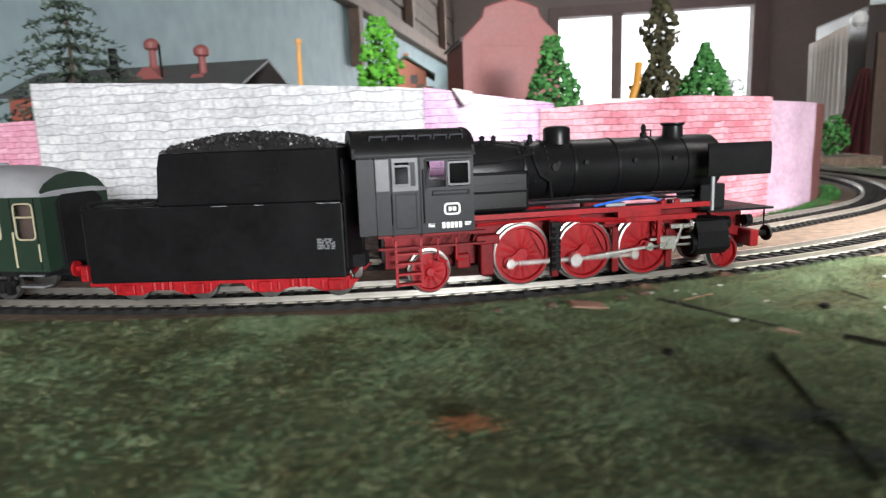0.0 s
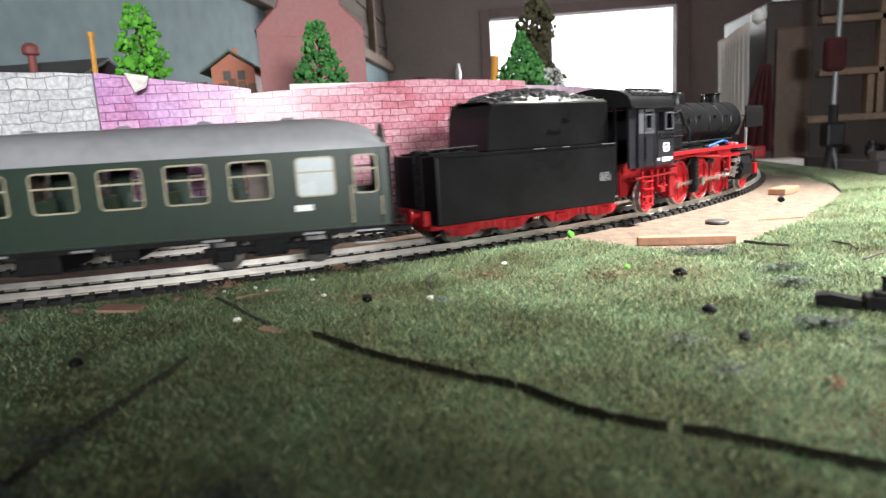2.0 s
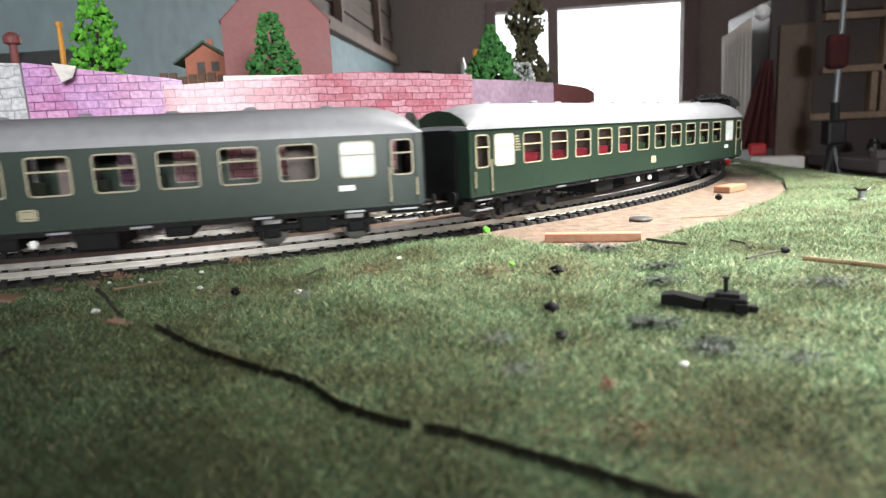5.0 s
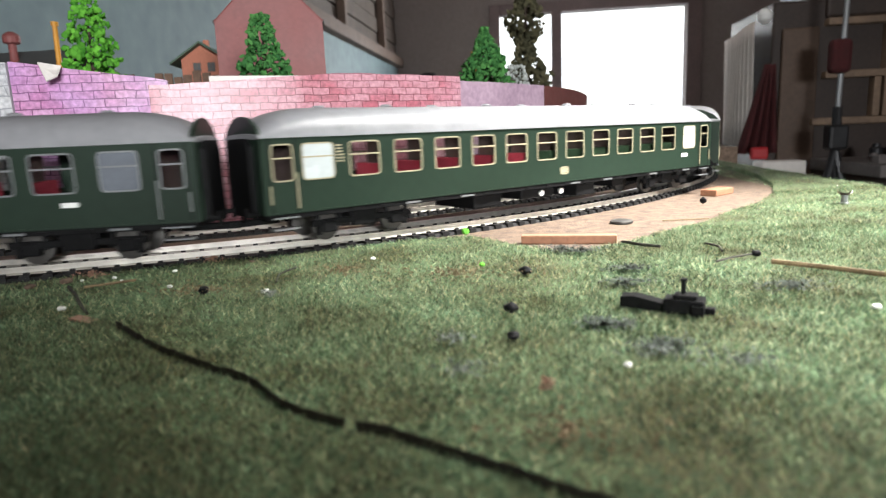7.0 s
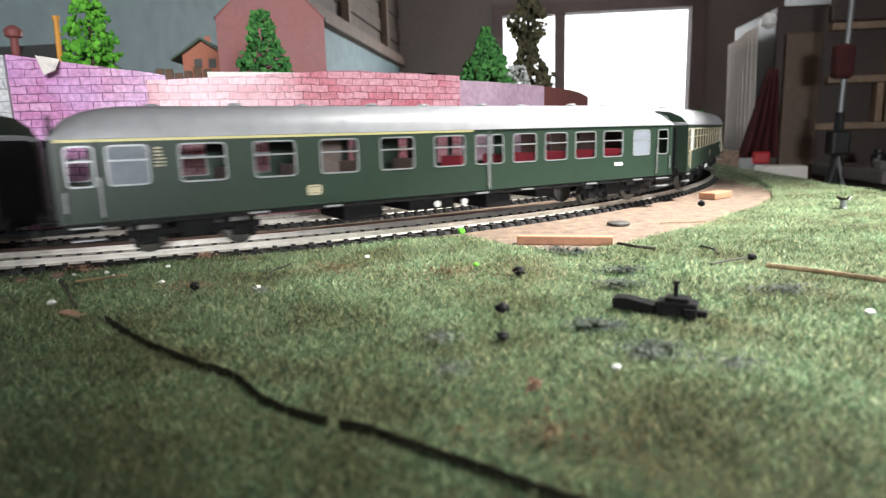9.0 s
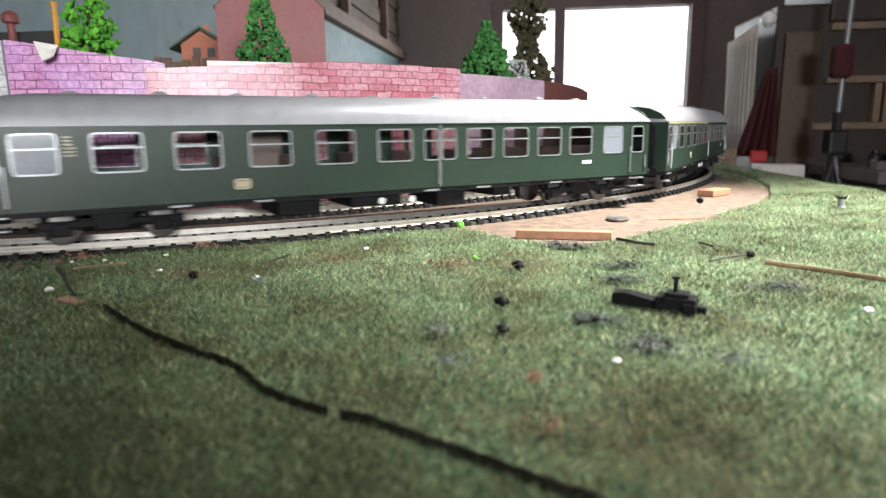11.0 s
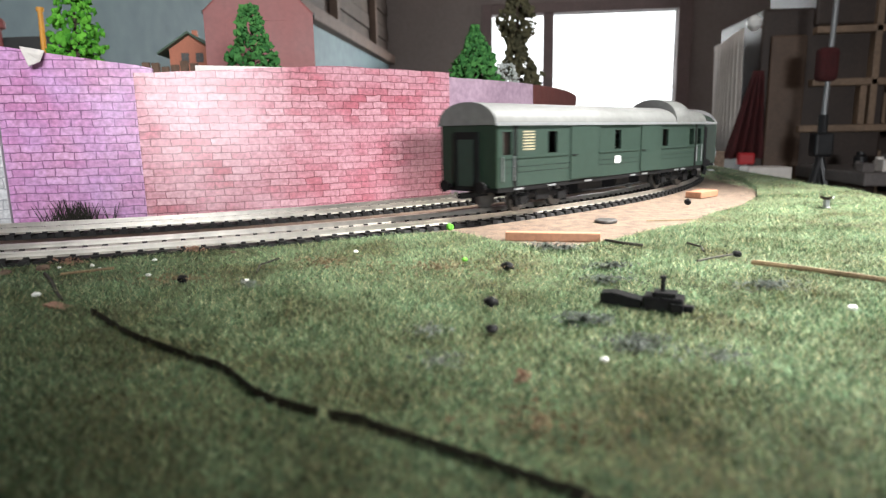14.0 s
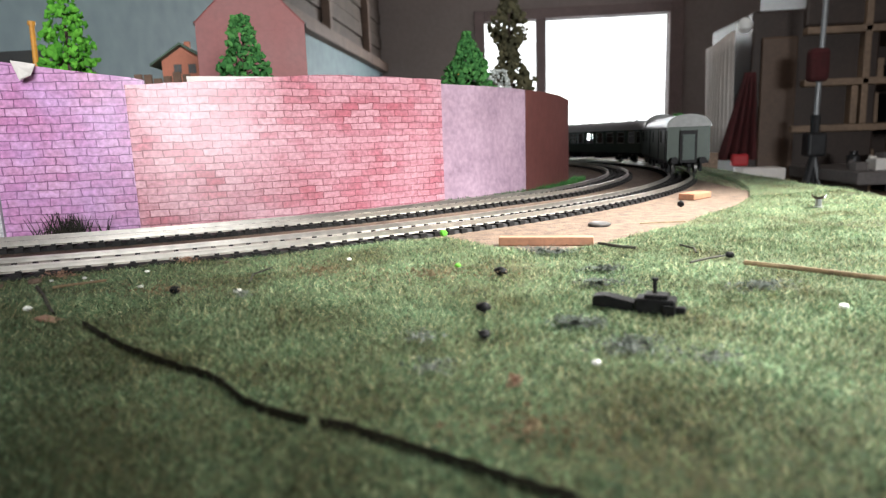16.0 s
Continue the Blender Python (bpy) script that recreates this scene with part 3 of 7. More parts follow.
def build_track(r, label):
    track = thing("railway_track", label, "track", "parallel tracks", kind="structure")
    for side in (-0.83, 0.83):
        bm = B()
        ribbon(bm, r, [(side - 0.11, 0.19), (side + 0.11, 0.19), (side + 0.10, 0.215), (side + 0.03, 0.24), (side + 0.03, 0.34), (side + 0.045, 0.36),
                       (side + 0.045, 0.42), (side - 0.045, 0.42), (side - 0.045, 0.36), (side - 0.03, 0.34), (side - 0.03, 0.24), (side - 0.10, 0.215)])
        part("rail", bm, "rail", track, "bright nickel rail")
    bm = B()
    ribbon(bm, r, [(-1.19, -0.01), (1.19, -0.01), (1.12, 0.11), (-1.12, 0.11)])
    part("track_bed", bm, "sleeper", track)
    bm = B()
    box(bm, -0.145, 0.145, -1.23, 1.23, 0.004, 0.185)
    for y in (-0.83, 0.83):
        box(bm, -0.075, 0.075, y - 0.21, y - 0.115, 0.185, 0.25)
        box(bm, -0.075, 0.075, y + 0.115, y + 0.21, 0.185, 0.25)
    box(bm, -0.05, 0.05, -0.05, 0.05, 0.185, 0.30)
    me = finish(bm, "sleeper", "sleeper")
    far_v, far_f = [], []
    sv = [tuple(v.co) for v in me.vertices]
    sf = [tuple(p.vertices) for p in me.polygons]
    n = int(LAP / 0.615)
    for i in range(n):
        s = LAP * i / n
        x, y, h = oval(s, r)
        m = pose(x * 0.01, y * 0.01, 0, 0, 0, math.degrees(h))
        if s < 84 or s > LAP - 2:
            ob = new("sleeper", me)
            ob.parent = track
            ob.matrix_basis = m
        else:
            base = len(far_v)
            far_v += [tuple(m @ Vector(v)) for v in sv]
            far_f += [tuple(k + base for k in f) for f in sf]
    far = bpy.data.meshes.new("far_sleepers")
    far.from_pydata(far_v, [], far_f)
    far.materials.append(M["sleeper"])
    ob = new("far_sleepers", far)
    ob.parent = track
    tagged(ob, "black plastic sleepers", kind="stuff")
    return track


# ---------------------------------------------------------------- retaining wall of printed paper and the upper level


D_TURN = (90 - 12) * math.pi / 180 * R_WALL      # where the wall begins to turn sharply away
R_TURN = 7.0


def wall_path(d):
    """Place and outward normal on the wall's line; d is the arc length from the start of the east curve (negative: on the straight)."""
    if d < 0:
        return CX + d, CY - R_WALL, 0.0, -1.0
    a = min(d, D_TURN) / R_WALL - math.pi / 2
    if d <= D_TURN:
        return CX + R_WALL * math.cos(a), CY + R_WALL * math.sin(a), math.cos(a), math.sin(a)
    cx, cy = CX + (R_WALL - R_TURN) * math.cos(a), CY + (R_WALL - R_TURN) * math.sin(a)
    a += (d - D_TURN) / R_TURN
    return cx + R_TURN * math.cos(a), cy + R_TURN * math.sin(a), math.cos(a), math.sin(a)


def wall_section(name, d0, d1, top, mat, proud, label, base=0.002):
    """Sheet of paper on board; top is a function of the share of the way from d0 to d1."""
    bm = B()
    uv = bm.loops.layers.uv.new("UVMap")
    n = max(6, int(abs(d1 - d0) / 0.6))
    cols = []
    for i in range(n + 1):
        u = i / n
        d = d0 + (d1 - d0) * u
        x, y, nx, ny = wall_path(d)
        wob = proud + 0.10 * noise.noise((d * 0.15, 2.0, 0))
        z = top(u) + 0.05 * noise.noise((d * 0.7, 5.0, 0))
        col = []
        for j in range(7):
            h = base + (z - base) * j / 6
            o = wob + 0.06 * noise.noise((d * 0.3, h * 0.4, 4))
            col.append((bm.verts.new((x + nx * o, y + ny * o, h)), d, h))
        for h in (z, base):
            col.append((bm.verts.new((x + nx * (proud - 0.35), y + ny * (proud - 0.35), h)), d, h))
        cols.append(col)
    for a, b in zip(cols, cols[1:]):
        m = len(a)
        for j in range(m):
            f = bm.faces.new([a[j][0], b[j][0], b[(j + 1) % m][0], a[(j + 1) % m][0]])
            for loop, src in zip(f.loops, (a[j], b[j], b[(j + 1) % m], a[(j + 1) % m])):
                loop[uv].uv = (src[1], src[2])
    bm.faces.new([c[0] for c in cols[0]])
    bm.faces.new([c[0] for c in cols[-1]][::-1])
    return tagged(part(name, bm, mat, None, smooth=True), label, "retaining wall", kind="structure")


def arc_of(deg):
    return (deg + 90) * math.pi / 180 * R_WALL


def build_wall():
    d_seam, d_a, d_b, d_c = arc_of(-77.3), arc_of(-68.3), arc_of(-42.6), arc_of(-28.9)
    wall_section("retaining_wall_stone", -12.8, d_seam - 0.02, lambda u: 8.9 - 0.9 * u - 0.3 * u * u, "stone_print", 0.12, "retaining wall of pale grey printed stone paper")
    wall_section("retaining_wall_pink", -46, -13.1, lambda u: 7.0, "pink_print", -0.1, "retaining wall of faded pink printed brick paper")
    wall_section("retaining_wall_purple", d_seam + 0.02, d_a + 0.8, lambda u: 7.75 - 0.95 * u, "purple_print", 0.0, "retaining wall of purple printed brick paper with a torn top edge")
    wall_section("retaining_wall_red", d_a, d_b, lambda u: 6.55 + 0.62 * min(1, u / 0.55) - 0.15 * u, "red_print", 0.10, "retaining wall of glossy red printed brick paper")
    wall_section("retaining_wall_lilac", d_b + 0.02, d_c, lambda u: 6.80 - 0.02 * u, "lilac", 0.0, "retaining wall of mottled lilac paper")
    wall_section("retaining_wall_brown", d_c + 0.02, D_TURN + 9.0, lambda u: 6.75 - 0.1 * u - 1.1 * u ** 3, "brown_wall", 0.02, "retaining wall of plain brown card with a rounded end")
    # the upper level
    bm = B()
    ring = []
    for k in range(81):
        x, y, nx, ny = wall_path(-46 + (46 + D_TURN + 9.0) * k / 80)
        ring.append((x - nx * 0.55, y - ny * 0.55))
    ring += [(-12, 78), (-45, 90), (-86, 90), (-96, 70), (-96, 45)]
    prism(bm, ring, 0.004, 5.4, "Z")
    tagged(part("upper_level", bm, "plateau"), "raised earth brown upper level of the layout", "ground", kind="structure")
    bm = B()
    x, y, nx, ny = wall_path(d_a + 3.2)
    rings = []
    for i in range(13):
        x0, y0, ax, ay = wall_path(d_a + 2.6 + i * 0.55)
        rings.append([(x0 + ax * o, y0 + ay * o, z) for o, z in ((-0.9, 5.41), (-0.42, 5.41), (-0.42, 7.0), (-0.9, 7.0))])
    loft(bm, rings)
    tagged(part("card_strip", bm, "paper"), "strip of pale card along the top of the retaining wall", "card strip")
    bm = B()
    x, y, nx, ny = wall_path(arc_of(-74.2))
    q = [(x + nx * 0.15 - 0.55, y + ny * 0.15 - 0.3, 7.62), (x + nx * 0.15 + 0.35, y + ny * 0.15, 7.45), (x + nx * 0.7 + 0.35, y + ny * 0.7, 6.95), (x + nx * 0.75 - 0.1, y + ny * 0.75 - 0.1, 6.75)]
    lo = [bm.verts.new(p) for p in q]
    hi = [bm.verts.new((p[0] + 0.04, p[1] - 0.04, p[2] + 0.03)) for p in q]
    bm.faces.new(lo)
    bm.faces.new(hi[::-1])
    for k in range(4):
        bm.faces.new((lo[k], lo[(k + 1) % 4], hi[(k + 1) % 4], hi[k]))
    tagged(part("torn_paper_flap", bm, "paper"), "torn flap of white paper curling from the wall", "paper")


build_wall()

# ---------------------------------------------------------------- room
WX0, WX1, WZ0, WZ1 = -17.5, 151.0, -12.0, 108.5      # the window's opening


def build_room():
    bm = B()
    box(bm, -125, 330, -180, 622, -88, -84.6)
    tagged(part("floor", bm, "floor"), "dark worn floor of the hobby room", "floor", kind="structure")
    bm = B()
    box(bm, -125, 330, -180, 622, 165, 172)
    tagged(part("ceiling", bm, "plaster"), "plain plaster ceiling", "ceiling", kind="structure")
    wall = thing("wall_north", "greige plaster wall with a wide window", "wall", kind="structure")
    bm = B()
    box(bm, -125, WX0, 600, 622, -84.6, 165)
    box(bm, WX1, 330, 600, 622, -84.6, 165)
    box(bm, WX0, WX1, 600, 622, -84.6, WZ0)
    box(bm, WX0, WX1, 600, 622, WZ1, 165)
    part("wall_face", bm, "plaster", wall)
    win = thing("window_1", "wide wooden window with bright overcast daylight behind", "window", kind="structure")
    bm = B()
    for x0, x1, z0, z1 in ((WX0 - 6, WX0 + 3, WZ0 - 6, WZ1 + 7), (WX1 - 3, WX1 + 9, WZ0 - 6, WZ1 + 7), (WX0 + 3, WX1 - 3, WZ1 - 2, WZ1 + 7), (WX0 + 3, WX1 - 3, WZ0 - 6, WZ0 + 3)):
        box(bm, x0, x1, 595.5, 604, z0, z1, 0.6)
    part("window_frame", bm, "frame_wood", win)
    bm = B()
    box(bm, 31.5, 40.5, 596.5, 604, WZ0 + 3, WZ1 - 2, 0.6)
    part("mullion", bm, "frame_wood", win)
    bm = B()
    box(bm, WX0 - 10, WX1 + 12, 586, 599, WZ0 - 9, WZ0 - 6.2, 0.5)
    part("window_sill", bm, "frame_wood", win)
    for x0, x1 in ((WX0 + 3, 31.5), (40.5, WX1 - 3)):
        bm = B()
        box(bm, x0, x1, 601.5, 602.0, WZ0 + 3, WZ1 - 2)
        p = part("pane", bm, "pane", win)
        p.visible_shadow = False
    bm = B()
    box(bm, -500, 700, 1000, 1005, -300, 500)
    tagged(part("sky_backdrop", bm, M["overcast"]), "plain white overcast sky outside the window", "sky", kind="structure")
    bm = B()
    box(bm, -125, -113, -180, 600, -84.6, 165)
    tagged(part("wall_west", bm, "plaster"), "plain wall behind the backdrop", "wall", kind="structure")
    bm = B()
    box(bm, 318, 330, -180, 600, -84.6, 165)
    tagged(part("wall_east", bm, "plaster"), "plain greige wall behind the shelves", "wall", kind="structure")
    wall = thing("wall_south", "plain wall with a small window behind the table", "wall", kind="structure")
    bm = B()
    box(bm, -113, 52, -180, -168, -84.6, 165)
    box(bm, 118, 318, -180, -168, -84.6, 165)
    box(bm, 52, 118, -180, -168, -84.6, 4)
    box(bm, 52, 118, -180, -168, 56, 165)
    part("wall_face", bm, "plaster", wall)
    # backdrop board, its beam and the slatted boards over it
    bm = B()
    box(bm, -112.9, -110, 60, 598, -84.5, 66)
    tagged(part("backdrop_board", bm, "backdrop_blue"), "blue-grey painted sky backdrop board", "backdrop", kind="structure")
    bm = B()
    box(bm, -111.8, -104, -160, 598, 66.2, 74, 0.6)
    tagged(part("wooden_beam", bm, "beam"), "brown wooden beam along the top of the backdrop", "beam", kind="structure")
    boards = thing("slatted_boarding", "weathered wooden boards nailed in rows under the roof", "boarding", kind="structure")
    for k in range(8):
        bm = B()
        box(bm, -112.8 + (k % 2) * 0.8, -110.5 + (k % 2) * 0.8, -160, 598, 75 + k * 11.2, 75 + k * 11.2 + 10.4, 0.4)
        part("board", bm, "slat", boards)
    posts = ((292, 6), (405, 6), (520, 6))
    for y, w in posts:
        bm = B()
        box(bm, -109.9, -104.5, y, y + w, 40 if y < 300 else 74.2, 164.8, 0.5)
        tagged(part("wooden_post", bm, "beam"), "brown wooden post under the roof", "post", "roof posts", "structure")


build_room()

# ---------------------------------------------------------------- the train
# gap between tender and first coach along the loop (centimetres), by seconds
RUN = [(0, 2.5), (0.5, 8.35), (1, 14.4), (1.5, 20.4), (2, 26.6), (2.5, 31.9), (3, 37.5), (3.5, 42.7), (4, 48.0), (4.2, 50.2), (6.3, 71.3), (7, 79.1), (7.8, 88.0),
       (8.3, 93.1), (8.5, 95.3), (9, 100.9), (9.2, 103.3), (11.5, 131.9), (12, 138.3), (12.5, 144.5), (13, 150.8), (13.5, 157.2), (14, 163.7), (14.5, 170.2), (15, 177.2), (15.5, 183.9), (16, 191.0)]


def run_at(t):
    return float(np.interp(t, [r[0] for r in RUN], [r[1] for r in RUN]))


def on_track(s, half):
    """Pose of a vehicle whose two pivots, half a wheelbase from s, ride on the track."""
    x0, y0, _ = oval(s - half)
    x1, y1, _ = oval(s + half)
    return pose((x0 + x1) * 0.005, (y0 + y1) * 0.005, RAIL_TOP * 0.01, 0, 0, math.degrees(math.atan2(y1 - y0, x1 - x0)))


def wheel_mesh(bm, r, y0, y1, spokes=0):
    lathe(bm, (0, min(y0, y1), 0), [(r * 0.86, 0), (r, 0.02), (r, 0.16), (r + 0.08, 0.2), (r + 0.08, 0.26), (r * 0.86, 0.28)] if y0 > 0 else
          [(r * 0.86, 0), (r + 0.08, 0.02), (r + 0.08, 0.08), (r, 0.12), (r, 0.26), (r * 0.86, 0.28)], "Y", 24)


def bogie(parent, x, body="black_matt"):
    """Two-axle bogie with its frame, springs and wheels."""
    bm = B()
    for y in (-1.18, 1.18):
        box(bm, x - 2.1, x + 2.1, y - 0.09, y + 0.09, 0.55, 0.78, 0.04)
        for k in (-1.43, 1.43):
            box(bm, x + k - 0.28, x + k + 0.28, y - 0.16, y + 0.16, 0.32, 0.72, 0.05)
            for q in (-0.42, 0.42):
                tube(bm, (x + k + q, y, 0.5), (x + k + q, y, 0.95), 0.09, 8)
        box(bm, x - 0.5, x + 0.5, y - 0.14, y + 0.14, 0.42, 0.98, 0.05)
        box(bm, x - 1.9, x - 1.75, y - 0.1, y + 0.1, 0.25, 0.7)
        box(bm, x + 1.75, x + 1.9, y - 0.1, y + 0.1, 0.25, 0.7)
    box(bm, x - 0.6, x + 0.6, -1.2, 1.2, 0.6, 1.0)
    bg = part("bogie", bm, body, parent, "black bogie frame")
    for k in (-1.43, 1.43):
        for y in (-0.83, 0.83):
            bm = B()
            lathe(bm, (x + k, y - 0.13, 0.53), [(0.44, 0), (0.53, 0.02), (0.53, 0.24), (0.44, 0.26)], "Y", 20)
            lathe(bm, (x + k, y - 0.15, 0.53), [(0.12, 0), (0.12, 0.30)], "Y", 10)
            part("wheel", bm, "wheel_dark", bg, smooth=True)


def rounded_frame(bm, w, h, bar, depth, r=0.16, border=0.10):
    """Window frame in the x-z plane, centred, with a crossbar."""
    def ring(w, h, r, y):
        pts = []
        for cx, cz, a0 in ((w / 2 - r, h / 2 - r, 0), (-w / 2 + r, h / 2 - r, 90), (-w / 2 + r, -h / 2 + r, 180), (w / 2 - r, -h / 2 + r, 270)):
            for k in range(4):
                a = radians(a0 + k * 30)
                pts.append((cx + r * math.cos(a), y, cz + r * math.sin(a)))
        return pts
    o, i = ring(w, h, r, -depth), ring(w - 2 * border, h - 2 * border, r * 0.7, -depth)
    o2, i2 = ring(w, h, r, depth), ring(w - 2 * border, h - 2 * border, r * 0.7, depth)
    loft(bm, [o2, o, i, i2, o2], caps=False)
    if bar:
        box(bm, -w / 2 + border * 0.8, w / 2 - border * 0.8, -depth * 0.8, depth * 0.8, h * 0.10, h * 0.10 + 0.055)


WINDOW_CACHE = {}


def coach_window(parent, x, y, w, h, frame_mat, fill, bar=True):
    key = (w, h, frame_mat, bar)
    if key not in WINDOW_CACHE:
        bm = B()
        rounded_frame(bm, w, h, bar, 0.022, 0.16, 0.05)
        WINDOW_CACHE[key] = finish(bm, "window", frame_mat)
    pk = (w, h, fill)
    if pk not in WINDOW_CACHE:
        bm = B()
        box(bm, -w / 2 + 0.05, w / 2 - 0.05, -0.012, 0.012, -h / 2 + 0.05, h / 2 - 0.05)
        WINDOW_CACHE[pk] = finish(bm, "pane", fill)
    win = new("window", WINDOW_CACHE[key])
    win.parent = parent
    win.matrix_basis = pose(x * 0.01, y * 0.01, 0.0283)
    p = new("pane", WINDOW_CACHE[pk])
    p.parent = win
    if fill == "pane":
        p.visible_shadow = False


def bars(parent, name, x, y, z, w, h, n, mat="white", jitter=3):
    """Unreadable print: short bars on a side, n rows."""
    rng = random.Random(jitter)
    bm = B()
    for k in range(n):
        zz = z + h * (k / n)
        x0 = x - w / 2
        while x0 < x + w / 2 - 0.05:
            L = rng.uniform(0.08, 0.25)
            box(bm, x0, min(x0 + L, x + w / 2), y - 0.008, y + 0.008, zz, zz + h / n * 0.55)
            x0 += L + 0.06
    part(name, bm, mat, parent)


SILL, WIN0, WIN1, GUTTER = 1.15, 2.24, 3.42, 3.66


def build_coach(label, frame_mat, seats, mid_door, stripe):
    coach = thing("passenger_coach", label, "railway coach", "coaches of the train")
    HX, HY = 13.35, 1.56
    doors = [-12.75, 12.75]
    lavs = [-11.45, 11.2]
    if mid_door:
        xs = [-9.26 + 2.35 * k for k in range(5)] + [3.95 + 1.77 * k for k in range(4)]
        narrow = [1.70, 2.48]
    else:
        xs = [-9.62 + 1.883 * k for k in range(11)]
        narrow = []
    opens = sorted([(x, 1.22 if not mid_door else 1.42 if x < 1 else 1.25) for x in xs] + [(x, 0.62) for x in narrow] + [(x, 0.72) for x in doors] + [(x, 1.15) for x in lavs])
    for side in (-1, 1):
        bm = B()
        y0, y1 = sorted((side * HY, side * (HY - 0.10)))
        box(bm, -HX, HX, y0, y1, SILL, WIN0)
        box(bm, -HX, HX, y0, y1, WIN1, GUTTER)
        last = -HX
        for x, w in opens:
            box(bm, last, x - w / 2, y0, y1, WIN0, WIN1)
            last = x + w / 2
        box(bm, last, HX, y0, y1, WIN0, WIN1)
        if side < 0:
            # belt and rain strip
            box(bm, -HX, HX, y0 - 0.012, y0, SILL + 0.02, SILL + 0.06)
        part("side_wall", bm, "green", coach)
        for x, w in opens:
            fill = ("milk" if not mid_door else "milk_grey") if x in lavs else "pane"
            coach_window(coach, x, side * HY, w + 0.06, WIN1 - WIN0 + 0.06, frame_mat, fill)
    for e in (-1, 1):
        bm = B()
        prof = [(-HY, SILL), (HY, SILL), (HY, GUTTER), (1.2, 4.05), (0.6, 4.32), (0, 4.4), (-0.6, 4.32), (-1.2, 4.05), (-HY, GUTTER)]
        prism(bm, prof, *sorted((e * HX, e * (HX + 0.12))))
        part("end_wall", bm, "green", coach)
        bm = B()
        for k in range(4):
            x = HX + 0.12 + k * 0.05
            g = 0.04 * (k % 2)
            prism(bm, [(-0.95 - g, 1.05), (0.95 + g, 1.05), (0.95 + g, 3.4), (0.7, 3.62 + g), (-0.7, 3.62 + g), (-0.95 - g, 3.4)], *sorted((e * x, e * (x + 0.05))))
        part("gangway_bellows", bm, "black_matt", coach, "black rubber gangway bellows")
        bm = B()
        for y in (-1.0, 1.0):
            tube(bm, (e * HX, y, 1.18), (e * (HX + 0.55), y, 1.18), 0.08, 10)
            tube(bm, (e * (HX + 0.55), y, 1.18), (e * (HX + 0.62), y, 1.18), 0.24, 16)
        box(bm, *sorted((e * (HX - 1.0), e * (HX + 0.9))), -0.14, 0.14, 0.7, 0.92, 0.03)
        part("buffer", bm, "black_matt", coach)
        # grab rails and steps
        bm = B()
        tube(bm, (e * (HX - 0.12), -HY - 0.05, 1.5), (e * (HX - 0.12), -HY - 0.05, 2.1), 0.03, 6)
        tube(bm, (e * 12.28, -HY - 0.04, 1.3), (e * 12.28, -HY - 0.04, 2.5), 0.035, 6)
        part("grab_rail", bm, frame_mat, coach)
        for dz in (0, 0.38):
            bm = B()
            box(bm, e * 12.75 - 0.45, e * 12.75 + 0.45, -HY - 0.05, -HY + 0.3, 0.62 + dz, 0.67 + dz)
            part("step", bm, "silver", coach, "bright step")
        # door joints
        bm = B()
        for x in (12.28, 13.2):
            box(bm, e * x - 0.02, e * x + 0.02, -HY - 0.006, -HY + 0.01, SILL, GUTTER - 0.05)
        part("door_joint", bm, "black_matt", coach)
        bogie(coach, e * 9.6)
    # roof with rounded ends
    bm = B()
    rings = []
    for i in range(45):
        u = -1 + 2 * i / 44
        x = (HX + 0.16) * math.copysign(abs(u) ** 0.8, u)
        over = max(0.0, (abs(x) - (HX - 2.3)) / 2.46)
        f = math.sqrt(max(0.02, 1 - over ** 2.2))
        ring = []
        for k in range(17):
            a = math.pi * k / 16
            ring.append((x, -(HY + 0.05) * math.copysign(abs(math.cos(a)) ** 0.75, math.cos(a)), GUTTER - 0.02 + (1.02 * f) * abs(math.sin(a)) ** 0.85))
        ring += [(x, HY - 0.1, GUTTER - 0.04), (x, -HY + 0.1, GUTTER - 0.04)]
        rings.append(ring)
    loft(bm, rings)
    part("roof", bm, "roof", coach, "silver-grey rounded roof", smooth=True)
    for k in range(9):
        bm = B()
        lathe(bm, (-10.4 + 2.6 * k, 0.25 * (-1) ** k, 4.62), [(0.20, 0), (0.24, 0.06), (0.16, 0.13)], "Z", 10)
        part("roof_vent", bm, "roof", coach)
    # underframe
    bm = B()
    box(bm, -HX, HX, -HY + 0.04, HY - 0.04, 0.98, SILL - 0.004)
    for x in np.arange(-12.5, 12.6, 1.25):
        box(bm, x - 0.25, x + 0.25, -HY + 0.0, -HY + 0.06, 1.0, 1.1)
    part("underframe", bm, "black_matt", coach)
    for x, w, h in ((-3.6, 1.6, 0.55), (-0.6, 2.1, 0.42), (2.7, 1.3, 0.6), (5.2, 0.9, 0.35)):
        bm = B()
        box(bm, x - w / 2, x + w / 2, -1.35, 1.35, 0.98 - h, 0.975, 0.06)
        part("equipment_box", bm, "black_matt", coach)
    bm = B()
    for x in (-0.4, 0.9):
        lathe(bm, (x, -1.42, 0.75), [(0.13, 0), (0.13, 0.1)], "Y", 12)
    part("brake_sign", bm, "white", coach, "white brake changeover disc")
    for x in (-7.6, -4.9, 1.7, 4.1, 7.9, 11.0):
        bm = B()
        box(bm, x - 0.32, x + 0.32, -HY - 0.004, -HY + 0.03, 1.02, 1.09)
        part("sill_plate", bm, "silver", coach)
    # markings
    bm = B()
    rounded_frame(bm, 0.55, 0.36, False, 0.01, 0.1, 0.06)
    box(bm, -0.2, 0.2, -0.008, 0.008, -0.10, 0.10)
    em = part("emblem", bm, "cream", coach, "pale rectangular railway emblem")
